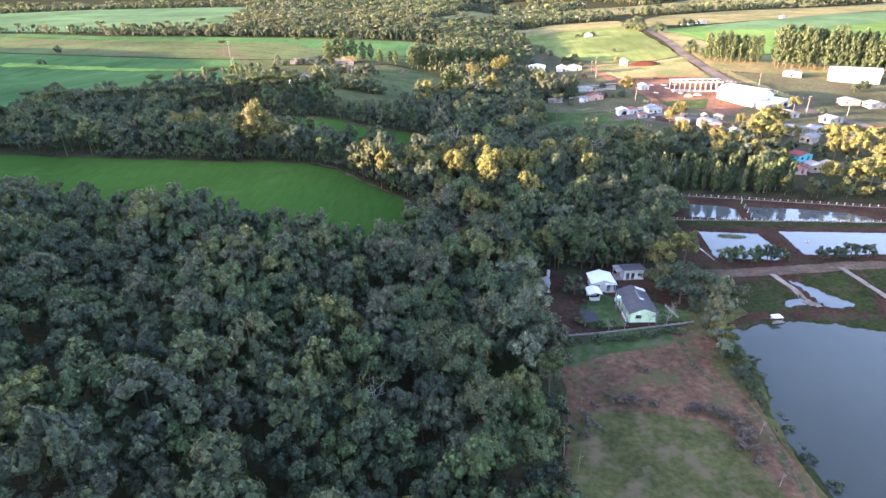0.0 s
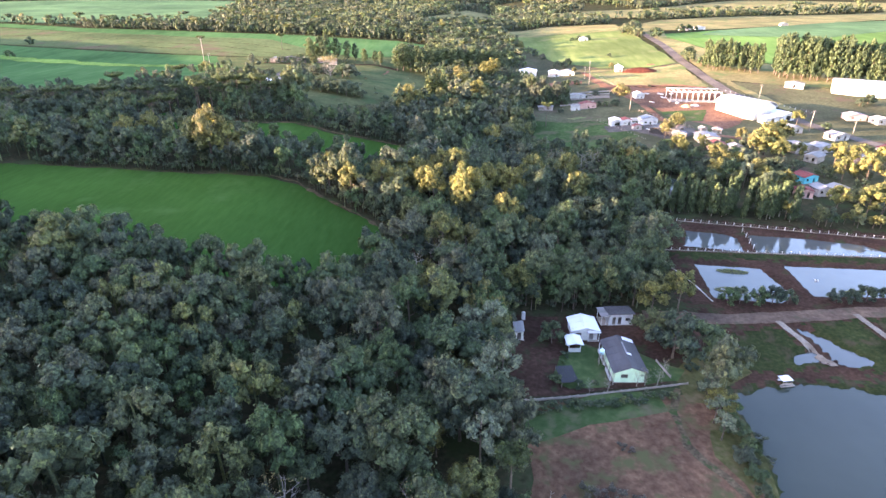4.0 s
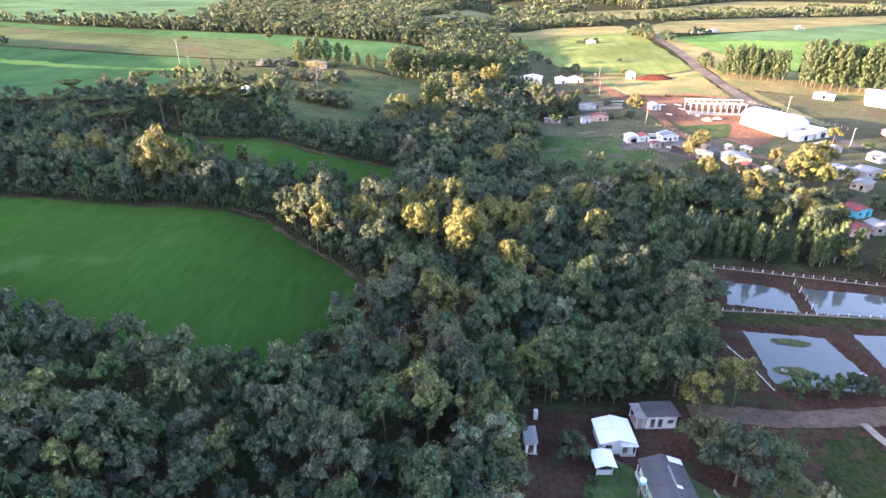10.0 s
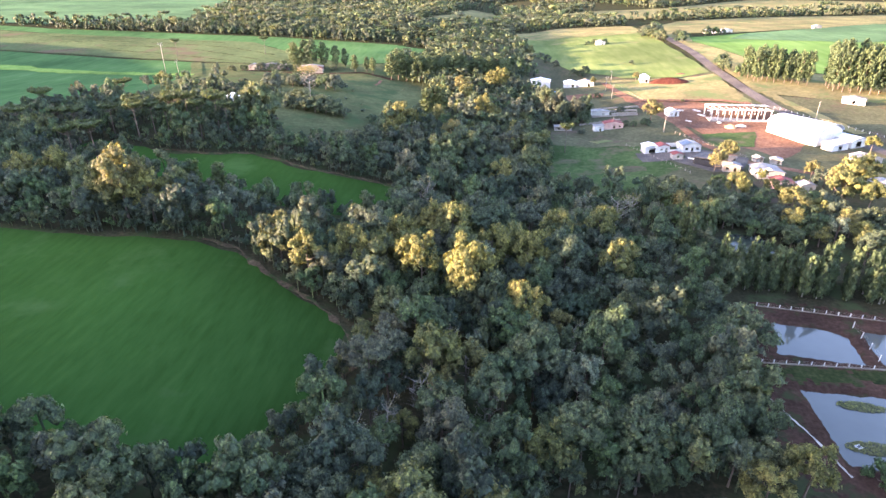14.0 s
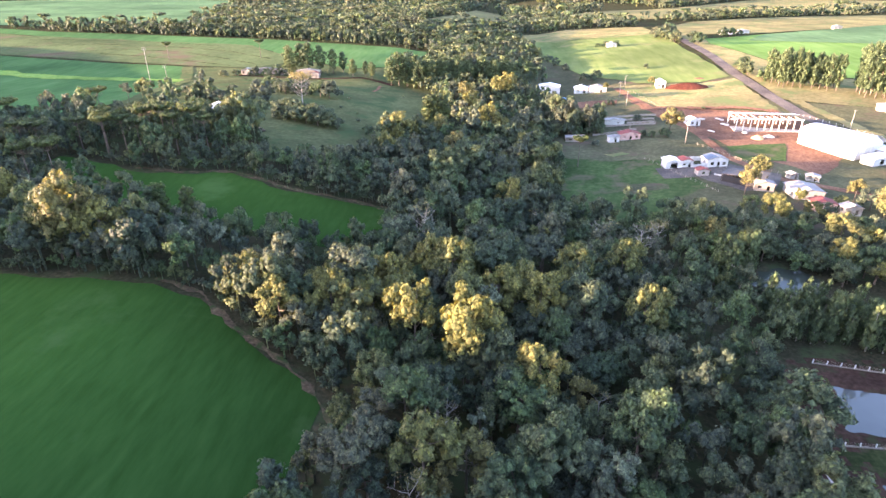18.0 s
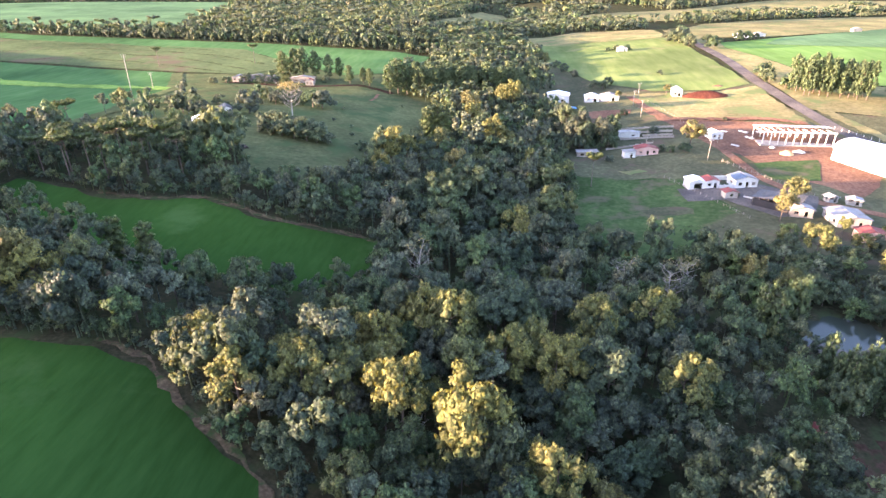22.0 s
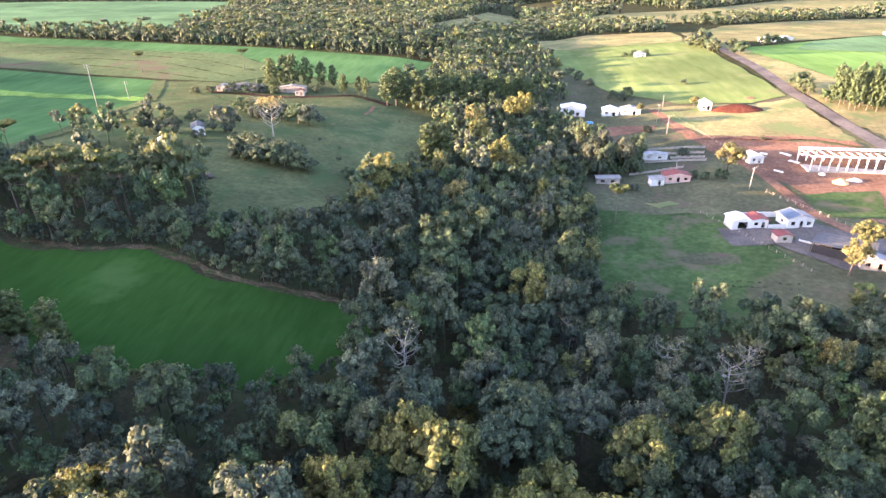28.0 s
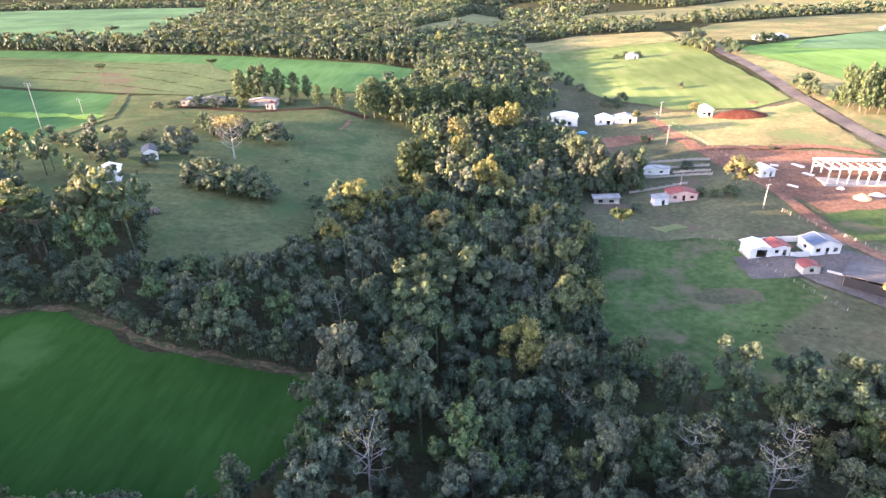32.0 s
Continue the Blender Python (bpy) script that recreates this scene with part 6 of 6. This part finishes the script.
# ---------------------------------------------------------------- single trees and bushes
# tall trees whose tops reach the last sun; their leaf colour already holds some of its gold
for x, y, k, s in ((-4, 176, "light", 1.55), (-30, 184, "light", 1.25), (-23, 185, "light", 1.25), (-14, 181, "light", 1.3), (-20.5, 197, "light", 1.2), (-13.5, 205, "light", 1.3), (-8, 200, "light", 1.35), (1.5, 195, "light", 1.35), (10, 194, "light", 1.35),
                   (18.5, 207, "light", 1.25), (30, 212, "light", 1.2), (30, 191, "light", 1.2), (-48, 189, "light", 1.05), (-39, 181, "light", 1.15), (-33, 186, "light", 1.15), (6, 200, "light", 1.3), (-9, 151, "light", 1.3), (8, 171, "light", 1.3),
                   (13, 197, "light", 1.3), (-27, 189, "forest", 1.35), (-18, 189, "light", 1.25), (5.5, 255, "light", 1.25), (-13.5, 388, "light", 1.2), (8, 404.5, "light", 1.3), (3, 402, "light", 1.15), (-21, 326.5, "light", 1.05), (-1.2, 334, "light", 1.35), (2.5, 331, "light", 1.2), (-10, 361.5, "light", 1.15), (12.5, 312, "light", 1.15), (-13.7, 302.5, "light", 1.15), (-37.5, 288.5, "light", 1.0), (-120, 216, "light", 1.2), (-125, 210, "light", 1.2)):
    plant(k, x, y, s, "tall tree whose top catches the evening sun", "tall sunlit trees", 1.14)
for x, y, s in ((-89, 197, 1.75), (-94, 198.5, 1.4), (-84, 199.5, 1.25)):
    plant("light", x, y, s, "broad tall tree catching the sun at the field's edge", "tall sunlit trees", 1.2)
plant("light", -36.5, 308, 1.55, "broad sunlit tree standing at the edge of the meadow", stretch=0.95)
for x, y, s in ((-37, 304, 0.9), (-32, 310, 1.0), (-30, 316, 1.1)):
    plant("light", x, y, s)
# farmstead
plant("round", 39.6, 117.0, 1.4, "broad round dark green tree beside the farmhouse", stretch=1.15)
plant("round", 37.2, 123.5, 1.1, "round dark green tree beside the farmhouse", stretch=1.1)
plant("round", 46.2, 119.5, 1.2, "round dark green tree beside the farmhouse", stretch=1.05)
plant("light", 39.5, 132.8, 0.95, "spreading yellow-green tree behind the outbuilding")
plant("light", 46.0, 134.8, 0.95, "spreading yellow-green tree behind the outbuilding")
plant("silvery", 36.5, 137.0, 1.1)
plant("round", 15.8, 120.5, 0.8, "small dark tree in the red earth yard")
plant("round", 53, 173.5, 1.5, "dense round dark tree at the corner of the ponds", stretch=1.1)
plant("forest", 48.5, 180.5, 0.9)
for x, y, s in ((62, 139.6, 0.45), (65.5, 139.3, 0.5), (69.5, 139.8, 0.52), (73.2, 140.2, 0.42), (84.5, 141, 0.48), (88.5, 141.4, 0.4), (92, 142, 0.5), (97, 142.6, 0.5), (59, 138.6, 0.5)):
    plant("round", x, y, s * 1.25, "small round tree on the pond bank", "trees on the pond bank", 1.25)
for x, y, s, k in ((41.4, 103.5, 0.75, "silvery"), (42.8, 106.5, 0.6, "round"), (41.0, 98.5, 0.8, "silvery"), (42.6, 100.5, 0.7, "light"), (40.8, 94.5, 0.7, "silvery"), (43.4, 96, 0.55, "round"), (42.6, 90.5, 0.5, "round"), (43.2, 87, 0.42, "round"), (42.8, 83.5, 0.4, "round"), (44.6, 92.5, 0.45, "round"), (44.8, 102, 0.5, "round")):
    plant(k, x, y, s * (1.0 if k == "light" else 1.1), "tree on the lake's overgrown bank", "trees on the lake bank", 0.85)
r_ = random.Random(9)
for k in range(22):
    u = k / 21
    plant("bush", 8.5 + 27 * u + r_.uniform(-0.5, 0.5), 99.5 + 6.0 * u + r_.uniform(-1.1, 0.3), r_.uniform(0.7, 1.0), "low green bush in front of the wall", "bushes along the wall", 0.8)
for x, y, s in ((47.2, 95, 0.7), (47.0, 90.5, 0.6), (46.0, 80, 0.8), (45.4, 77, 0.7), (45.6, 73, 0.7), (45.0, 70, 0.8), (46.4, 65, 0.8), (42.0, 112.5, 0.9), (49.5, 116, 0.7), (42, 118, 0.8), (18, 116, 0.7), (17, 113.5, 0.6), (15, 107.5, 0.9), (19.5, 106.5, 0.8), (22.5, 107.6, 0.5)):
    plant("bush", x, y, s, "shrub of rough undergrowth", "shrubs")
for x, y, s in ((30.2, 107.6, 0.36), (31.8, 107.9, 0.4), (34.2, 108.2, 0.42), (24.5, 105.8, 0.36), (21.0, 105.0, 0.3), (35.8, 110.5, 0.4)):
    plant("bare", x, y, s, "thin pale sapling beside the low wall", "saplings by the wall")
for x, y, s in ((16.6, 82.4, 0.9), (18.8, 82.0, 0.8), (20.9, 82.1, 1.0), (24.2, 81.5, 0.8), (30, 80.3, 1.0), (31.8, 80.6, 0.9), (33.3, 80.2, 1.0), (36.1, 78.7, 1.0), (34.6, 79.3, 0.9), (38, 77.8, 0.8), (36.5, 76.4, 0.9), (37.4, 74.5, 1.0), (35.1, 71.9, 1.0), (37, 70.9, 0.9), (36.2, 73.2, 1.0), (11.3, 77.4, 0.9), (12.3, 75.2, 0.8), (10.4, 73, 0.9), (13.4, 80.2, 0.7), (36.6, 68.5, 0.8), (24, 92, 0.6), (25.5, 91.2, 0.5)):
    plant("brush", x, y, s, "leafless grey-brown brushwood in the clearing", "dry shrubs of the clearing")
plant("araucaria", 5.0, 78.5, 0.7, "dark broad-crowned araucaria beside the clearing")
for x, y, s in ((3, 96, 1.15), (4.5, 100.5, 1.2), (1.5, 102, 1.1), (4.2, 91.5, 1.0), (0.5, 97.5, 1.1)):
    plant("silvery", x, y, s, "feathery grey tree at the edge of the clearing", "grey trees by the clearing")
for x, y, s in ((10.5, 136.5, 0.95), (14.5, 137.5, 1.05), (18.5, 136.2, 0.9), (22.5, 137.8, 1.1), (27, 136.8, 0.95), (31.2, 138.2, 1.05), (34.8, 141, 1.0), (43.5, 144, 0.9), (43.2, 150, 0.9), (42.8, 156, 0.9), (43.5, 162, 0.95), (44, 168, 0.8), (40.5, 147, 1.0), (40.0, 154, 1.0), (12.5, 133.2, 0.55), (25, 134.4, 0.5), (37.5, 142.5, 0.9), (41, 144.5, 0.95)):
    plant("forest", x, y, s, "creeper-draped forest tree at the edge of the yard and ponds", "trees behind the farmyard", 1.1)
# silvery bamboo clump beside the yard
for k in range(9):
    plant("eucalyptus", 1.5 + 2.6 * math.cos(k * 2.4) * math.sqrt(k / 9), 120.5 + 2.6 * math.sin(k * 2.4) * math.sqrt(k / 9), r_.uniform(0.7, 0.98), "feathery pale green bamboo culm in a clump", "bamboo clump", name="bamboo_culm")
plant("silvery", 3.5, 116, 1.15)
plant("light", 0.3, 121.5, 1.05, "tall feathery light green clump beside the yard", stretch=1.3)
plant("light", 3.2, 119.5, 0.9, "tall feathery light green clump beside the yard", stretch=1.3)
plant("silvery", -1.5, 113, 1.1)
for x, y, s in ((2, 103, 1.0), (-1, 98, 0.9), (4, 110, 0.95), (1, 92, 1.0), (30, 236, 1.15), (39, 231, 1.2), (13, 243, 1.0), (-30, 262, 0.9), (9, 159, 0.9), (-23, 104, 0.8)):
    plant("bare", x, y, s, group="bare trees")
for x, y, s in ((-21, 233, 0.9), (-23, 226, 0.9), (-24, 220, 1.0), (-25, 228, 0.8), (-20, 238, 0.75), (-66, 199, 1.0), (-60, 203, 0.9)):
    plant("silvery", x, y, s, group="silvery trees")
# araucarias
for x, y in ((-115, 270), (-103.5, 268), (-119, 265), (-94, 270), (-117, 277), (-106, 275), (-122, 260), (-99, 273), (-110, 273), (-126, 266), (-122, 236), (-128, 234), (-133, 240), (-112, 262), (-230, 266), (-194, 250), (-175, 258), (-172, 282), (-151, 261),
             (-135, 266), (-162, 256), (-185, 224), (-205, 258), (-215, 262), (-183, 254), (-143, 258), (-168, 508), (-232, 498), (-150, 300)):
    plant("araucaria", x, y, rng.uniform(0.85, 1.05), group="araucaria trees", stretch=0.78 if x < -130 else 0.9)
for x, y, s in ((-75.5, 220, 0.72), (-84, 222, 0.7)):
    plant("pine", x, y, s, "dark pine with drooping whorls at the narrow field's edge", "pines at the field's edge")
plant("araucaria", 33.8, 311, 0.72, "young araucaria with a sunlit umbrella crown")
for x, y, s in ((-29, 350, 0.95), (-26, 357, 1.05), (-22, 352, 0.9), (-31, 361, 0.85)):
    plant("pine", x, y, s, "dark bushy pine at the edge of the meadow", "pines at the meadow's edge")
plant("bare", 45, 238, 1.05, "large leafless tree with pale spreading limbs")
# eucalyptus: row behind the ponds, groves beyond the road, rows beyond the meadow
for k in range(54):
    x = 61 + (k // 3) * 2.3 + rng.uniform(-1.3, 1.3)
    plant("eucalyptus", x, 198.5 - 0.16 * (x - 63) + (k % 3) * 3.6 + rng.uniform(-1.5, 1.5), rng.uniform(0.55, 0.92), group="eucalyptus row behind the ponds")
for x, y in ((54.5, 220), (57.5, 219), (60, 218.6), (62, 221), (56, 216.5)):
    plant("eucalyptus", x, y, 1.12, "sunlit slender eucalyptus above the woods")
for k in range(24):
    plant("spire", 155 + (k % 8) * 3.9 + rng.uniform(-1, 1), 424 - (k % 8) * 1.2 + (k // 8) * 5 + rng.uniform(-1, 1), rng.uniform(0.72, 0.92), group="eucalyptus grove beyond the road", stretch=0.95)
for k in range(60):
    plant("spire", 191 + (k % 20) * 4.0 + rng.uniform(-1, 1), 404 - (k % 20) * 1.4 + (k // 20) * 5 + rng.uniform(-1, 1), rng.uniform(0.95, 1.2), group="eucalyptus plantation beyond the road", stretch=1.0)
for x, y, s in ((-127, 450, 0.85), (-121, 454, 0.9), (-115, 451, 0.95), (-108, 453, 0.85), (-100, 453, 0.75), (-95, 458, 0.6), (-85, 442, 0.55), (-73, 440, 0.5), (-78, 446, 0.45), (-59, 427, 0.8), (-55, 430, 0.95), (-50, 432, 0.85), (-47, 440, 0.8), (-42, 436, 0.7), (-37, 432, 0.7), (-33, 438, 0.75), (-28, 432, 0.7), (-24, 440, 0.75), (-19, 434, 0.7), (-15, 442, 0.7), (-39, 446, 0.8), (-31, 449, 0.8), (-22, 452, 0.75)):
    plant("gum", x, y, s, "tall airy eucalyptus standing beyond the meadow", "eucalyptus beyond the meadow")
# meadow
plant("thin", -86, 346, 1.45, "pale-limbed tree with a thin sunlit crown in the meadow")
for x, y, s in ((-84, 318, 0.7), (-80, 316.5, 0.75), (-75, 315, 0.8), (-70, 314, 0.8), (-66, 314, 0.72), (-62, 314, 0.6), (-87, 320, 0.65), (-105, 347, 1.1), (-50, 316, 0.5), (-86, 323, 0.9), (-81, 322, 0.95), (-76, 320, 0.9), (-71, 319, 0.9), (-67, 318, 0.8), (-85, 371, 0.95), (-80, 369, 1.0), (-96, 380, 0.8), (-90, 384, 0.7), (-101, 384, 0.7), (-103, 372, 0.7), (-108, 378, 0.6), (-98, 376, 0.6), (-92, 372, 0.6), (-118, 388, 0.7)):
    plant("round", x, y, s * 1.5, "dark round tree standing in the meadow", "meadow trees", 1.0)
for x, y in ((-69, 348), (-60, 342), (-76, 338), (-57, 330), (-71, 372), (-48, 398)):
    plant("bush", x, y, 0.7, "lone shrub in the meadow", "meadow shrubs")
# settlement and roadside
for x, y, s, k in ((84, 278.5, 0.95, "light"), (92, 288, 1.05, "light"), (113, 250, 1.4, "light"), (106, 246, 1.2, "forest"), (93, 240, 1.2, "light"), (99, 236, 1.0, "forest"), (119, 258, 1.6, "light"), (125, 262, 1.6, "light"), (117, 267, 1.4, "forest"), (110.7, 219, 0.9, "forest"), (101, 216, 0.9, "light"),
                   (139, 243, 1.2, "light"), (145, 238, 1.3, "light"), (152, 236, 1.3, "light"), (160, 232, 1.3, "light"), (124, 196, 1.2, "light"), (115, 197, 1.0, "light"), (131, 199, 1.3, "light"), (138, 204, 1.3, "light"), (145, 212, 1.3, "light"), (129, 208, 1.0, "forest"), (157, 309, 0.85, "light"),
                   (214, 349, 1.0, "forest"), (208, 346, 0.8, "forest"), (79, 350, 1.3, "light"), (75.5, 345, 0.7, "forest"), (69, 369, 0.65, "forest"), (82, 268, 0.7, "forest"), (86, 266, 0.65, "forest"), (79, 265, 0.6, "forest"), (66.5, 347, 0.5, "forest"), (70, 345, 0.5, "forest"), (62, 400, 0.6, "forest"), (64, 427, 0.55, "light"), (90, 431, 0.6, "light"),
                   (78, 297.5, 0.45, "forest"), (97, 270, 0.55, "light"), (92, 268, 0.45, "forest"), (45, 338, 0.6, "forest"), (43, 352, 0.7, "forest"), (47, 362, 0.6, "forest"), (130, 232, 1.0, "forest"), (104, 228, 0.9, "light"), (88, 252, 0.9, "forest"), (94, 256, 0.8, "light"), (100, 258, 0.9, "forest"), (128, 250, 0.9, "light"),
                   (168, 246, 1.2, "light"), (176, 240, 1.2, "forest"), (180, 252, 1.1, "light"), (186, 276, 0.9, "light"), (166, 300, 0.7, "forest"), (210, 300, 1.0, "light"), (220, 320, 0.9, "forest")):
    plant("round" if k == "forest" else k, x, y, s, "leafy garden tree between the houses", "trees of the settlement", 1.0 if k == "forest" else 0.9)
for k in range(30):
    x, y = rng.uniform(62, 112), rng.uniform(211, 232) if k % 2 else rng.uniform(222, 246)
    if inside_by(x, y, POOL) > -4 or (62 < x < 76 and 205 < y < 213):
        continue
    plant("forest" if k % 3 else "light", x, y, rng.uniform(0.65, 0.95), "leafy tree below the settlement", "trees below the settlement", 0.9)
for k in range(26):
    u = k / 25
    if u < 0.36:
        continue
    plant("forest" if k % 3 else "light", 80 + 55 * u + rng.uniform(-2, 2), 193.5 - 8 * u + rng.uniform(-1.5, 3), rng.uniform(0.4, 0.65), "small tree behind the pond fence", "trees behind the pond fence", 0.9)
for x, y, s in ((150, 455, 0.9), (152, 461, 0.9), (149, 448, 0.8), (153, 468, 0.8), (152, 436, 0.75), (154, 440, 0.8), (156, 560, 1.0), (141, 570, 1.2), (143, 580, 1.3), (140, 590, 1.3), (139, 600, 1.4), (146, 610, 1.3), (137, 612, 1.3), (150, 622, 1.3), (160, 590, 0.8), (88, 568, 0.7), (96, 568, 0.7), (82, 567, 0.6), (98, 478, 0.5), (60, 452, 0.9), (56, 458, 0.8), (64, 459, 0.8),
                (40, 520, 0.9), (44, 505, 0.8), (48, 490, 0.7), (34, 545, 0.9), (30, 560, 0.9), (26, 572, 0.8), (105, 386, 0.3), (190, 610, 0.9), (198, 612, 0.9), (206, 615, 0.8), (-408, 530, 1.0), (-380, 470, 0.9)):
    plant("round", x, y, s * (1.5 if x > 145 else 1.15), "rounded tree beside fields and road", "roadside and field trees", 1.0)
# hedges and thickets: round the hill farm, and along the settlement's edge
for x, y, s in ((-128, 352, 0.7), (-134, 358, 0.8), (-140, 350, 0.9), (-126, 362, 0.6), (-121, 332, 0.8), (-119, 318, 0.9), (-122, 340, 0.9), (-108, 334, 0.7), (-118, 352, 0.7), (-131, 341, 0.9), (-146, 360, 0.8), (-140, 368, 0.7), (-150, 352, 0.9), (-156, 358, 0.8), (-130, 372, 0.7), (-120, 378, 0.6), (-112, 362, 0.8), (-108, 356, 0.6),
                (-146, 440, 0.9), (-139, 441, 0.8), (-134, 438, 0.9), (-128, 440, 0.8), (-150, 452, 0.9), (-122, 440, 0.8), (-118, 452, 0.7), (-158, 440, 0.8), (-164, 436, 0.7), (-126, 452, 0.8), (-100, 446, 0.6), (-136, 455, 0.9), (-104, 380, 0.9), (-110, 384, 0.8), (-97, 384, 0.7), (-116, 396, 0.8), (-124, 404, 0.8), (-111, 402, 0.7), (-103, 396, 0.6)):
    plant("round", x, y, s * (1.1 if x < -116 else 1.25), "dark rounded tree round the hill farm", "trees round the hill farm", 0.9)
for x, y, s in ((84, 262, 0.6), (90, 262, 0.6), (76, 258, 0.9), (68, 256, 1.0), (60, 254, 1.0), (82, 254, 1.0), (74, 248, 1.0), (90, 250, 0.9), (66, 244, 1.1), (58, 240, 1.1), (72, 238, 1.1), (80, 242, 1.0), (64, 230, 1.1), (86, 236, 0.9), (78, 228, 1.0), (92, 230, 0.9), (98, 248, 0.9), (106, 236, 0.9), (112, 238, 0.9), (118, 244, 1.0), (122, 238, 0.9),
                (134, 228, 1.0), (140, 224, 1.1), (148, 222, 1.1), (134, 216, 0.9), (142, 232, 1.0), (126, 258, 1.0), (130, 262, 0.9), (114, 256, 0.9), (110, 270, 0.7), (116, 274, 0.8), (124, 272, 0.9), (130, 276, 0.8), (138, 280, 0.7), (122, 284, 0.6)):
    plant("round" if rng.random() < 0.65 or x < 82 else "light", x, y, s * (0.8 if x < 82 else 1), "leafy tree at the settlement's edge", "trees at the settlement's edge", 1.0)
# dark trees behind the animal shed, beside the pens
for k, (x, y) in enumerate(spots(28, 54, 348, 386, 3.9, 77)):
    if inside_by(x, y, [(29, 350), (50, 353), (50.5, 361), (46, 371), (30, 385), (26, 380)]) > 0:
        plant("round" if k % 3 else "forest", x, y, 0.8 + 0.3 * rng.random(), "dark leafy tree between woodland and pens", "trees beside the pens", 1.15)
# dark trees round the stream's pool, below the settlement
for k, (x, y) in enumerate(spots(60, 102, 206, 256, 4.7, 78)):
    if inside_by(x, y, POOL) > -3 or inside_by(x, y, TOWN) > -1 or inside_by(x, y, GRASS_E) > -2 or y < 214 + (6 if x > 84 else 0) or (66 < x < 80 and y < 216) or rng.random() < 0.2:
        continue
    plant("round" if k % 4 else "silvery" if k % 8 else "light", x, y, rng.uniform(0.7, 0.95), "leafy tree in the wooded dip below the settlement", "trees round the pool", 1.1)
# tall eucalyptus behind the meadow
for k in range(26):
    x = -50 + 2.5 * k + rng.uniform(-1.2, 1.2)
    plant("gum", x, 437 + 0.2 * x + (k % 3) * 6 + rng.uniform(-2, 2), rng.uniform(0.62, 0.82), "tall airy eucalyptus standing beyond the meadow", "eucalyptus beyond the meadow")
# rows of young plants in the garden beside the paddock
for j in range(2):
    for k in range(13):
        plant("bush", 54.5 + 1.3 * k + rng.uniform(-0.3, 0.3), 277 - 0.3 * k - 2.6 * j + rng.uniform(-0.3, 0.3), rng.uniform(0.2, 0.3), "knee-high green plant in a garden row", "garden row plants", 1.2)
for ms in MODELS.values():
    for m in ms:
        for o in [*m.children_recursive, m]:
            bpy.data.objects.remove(o)
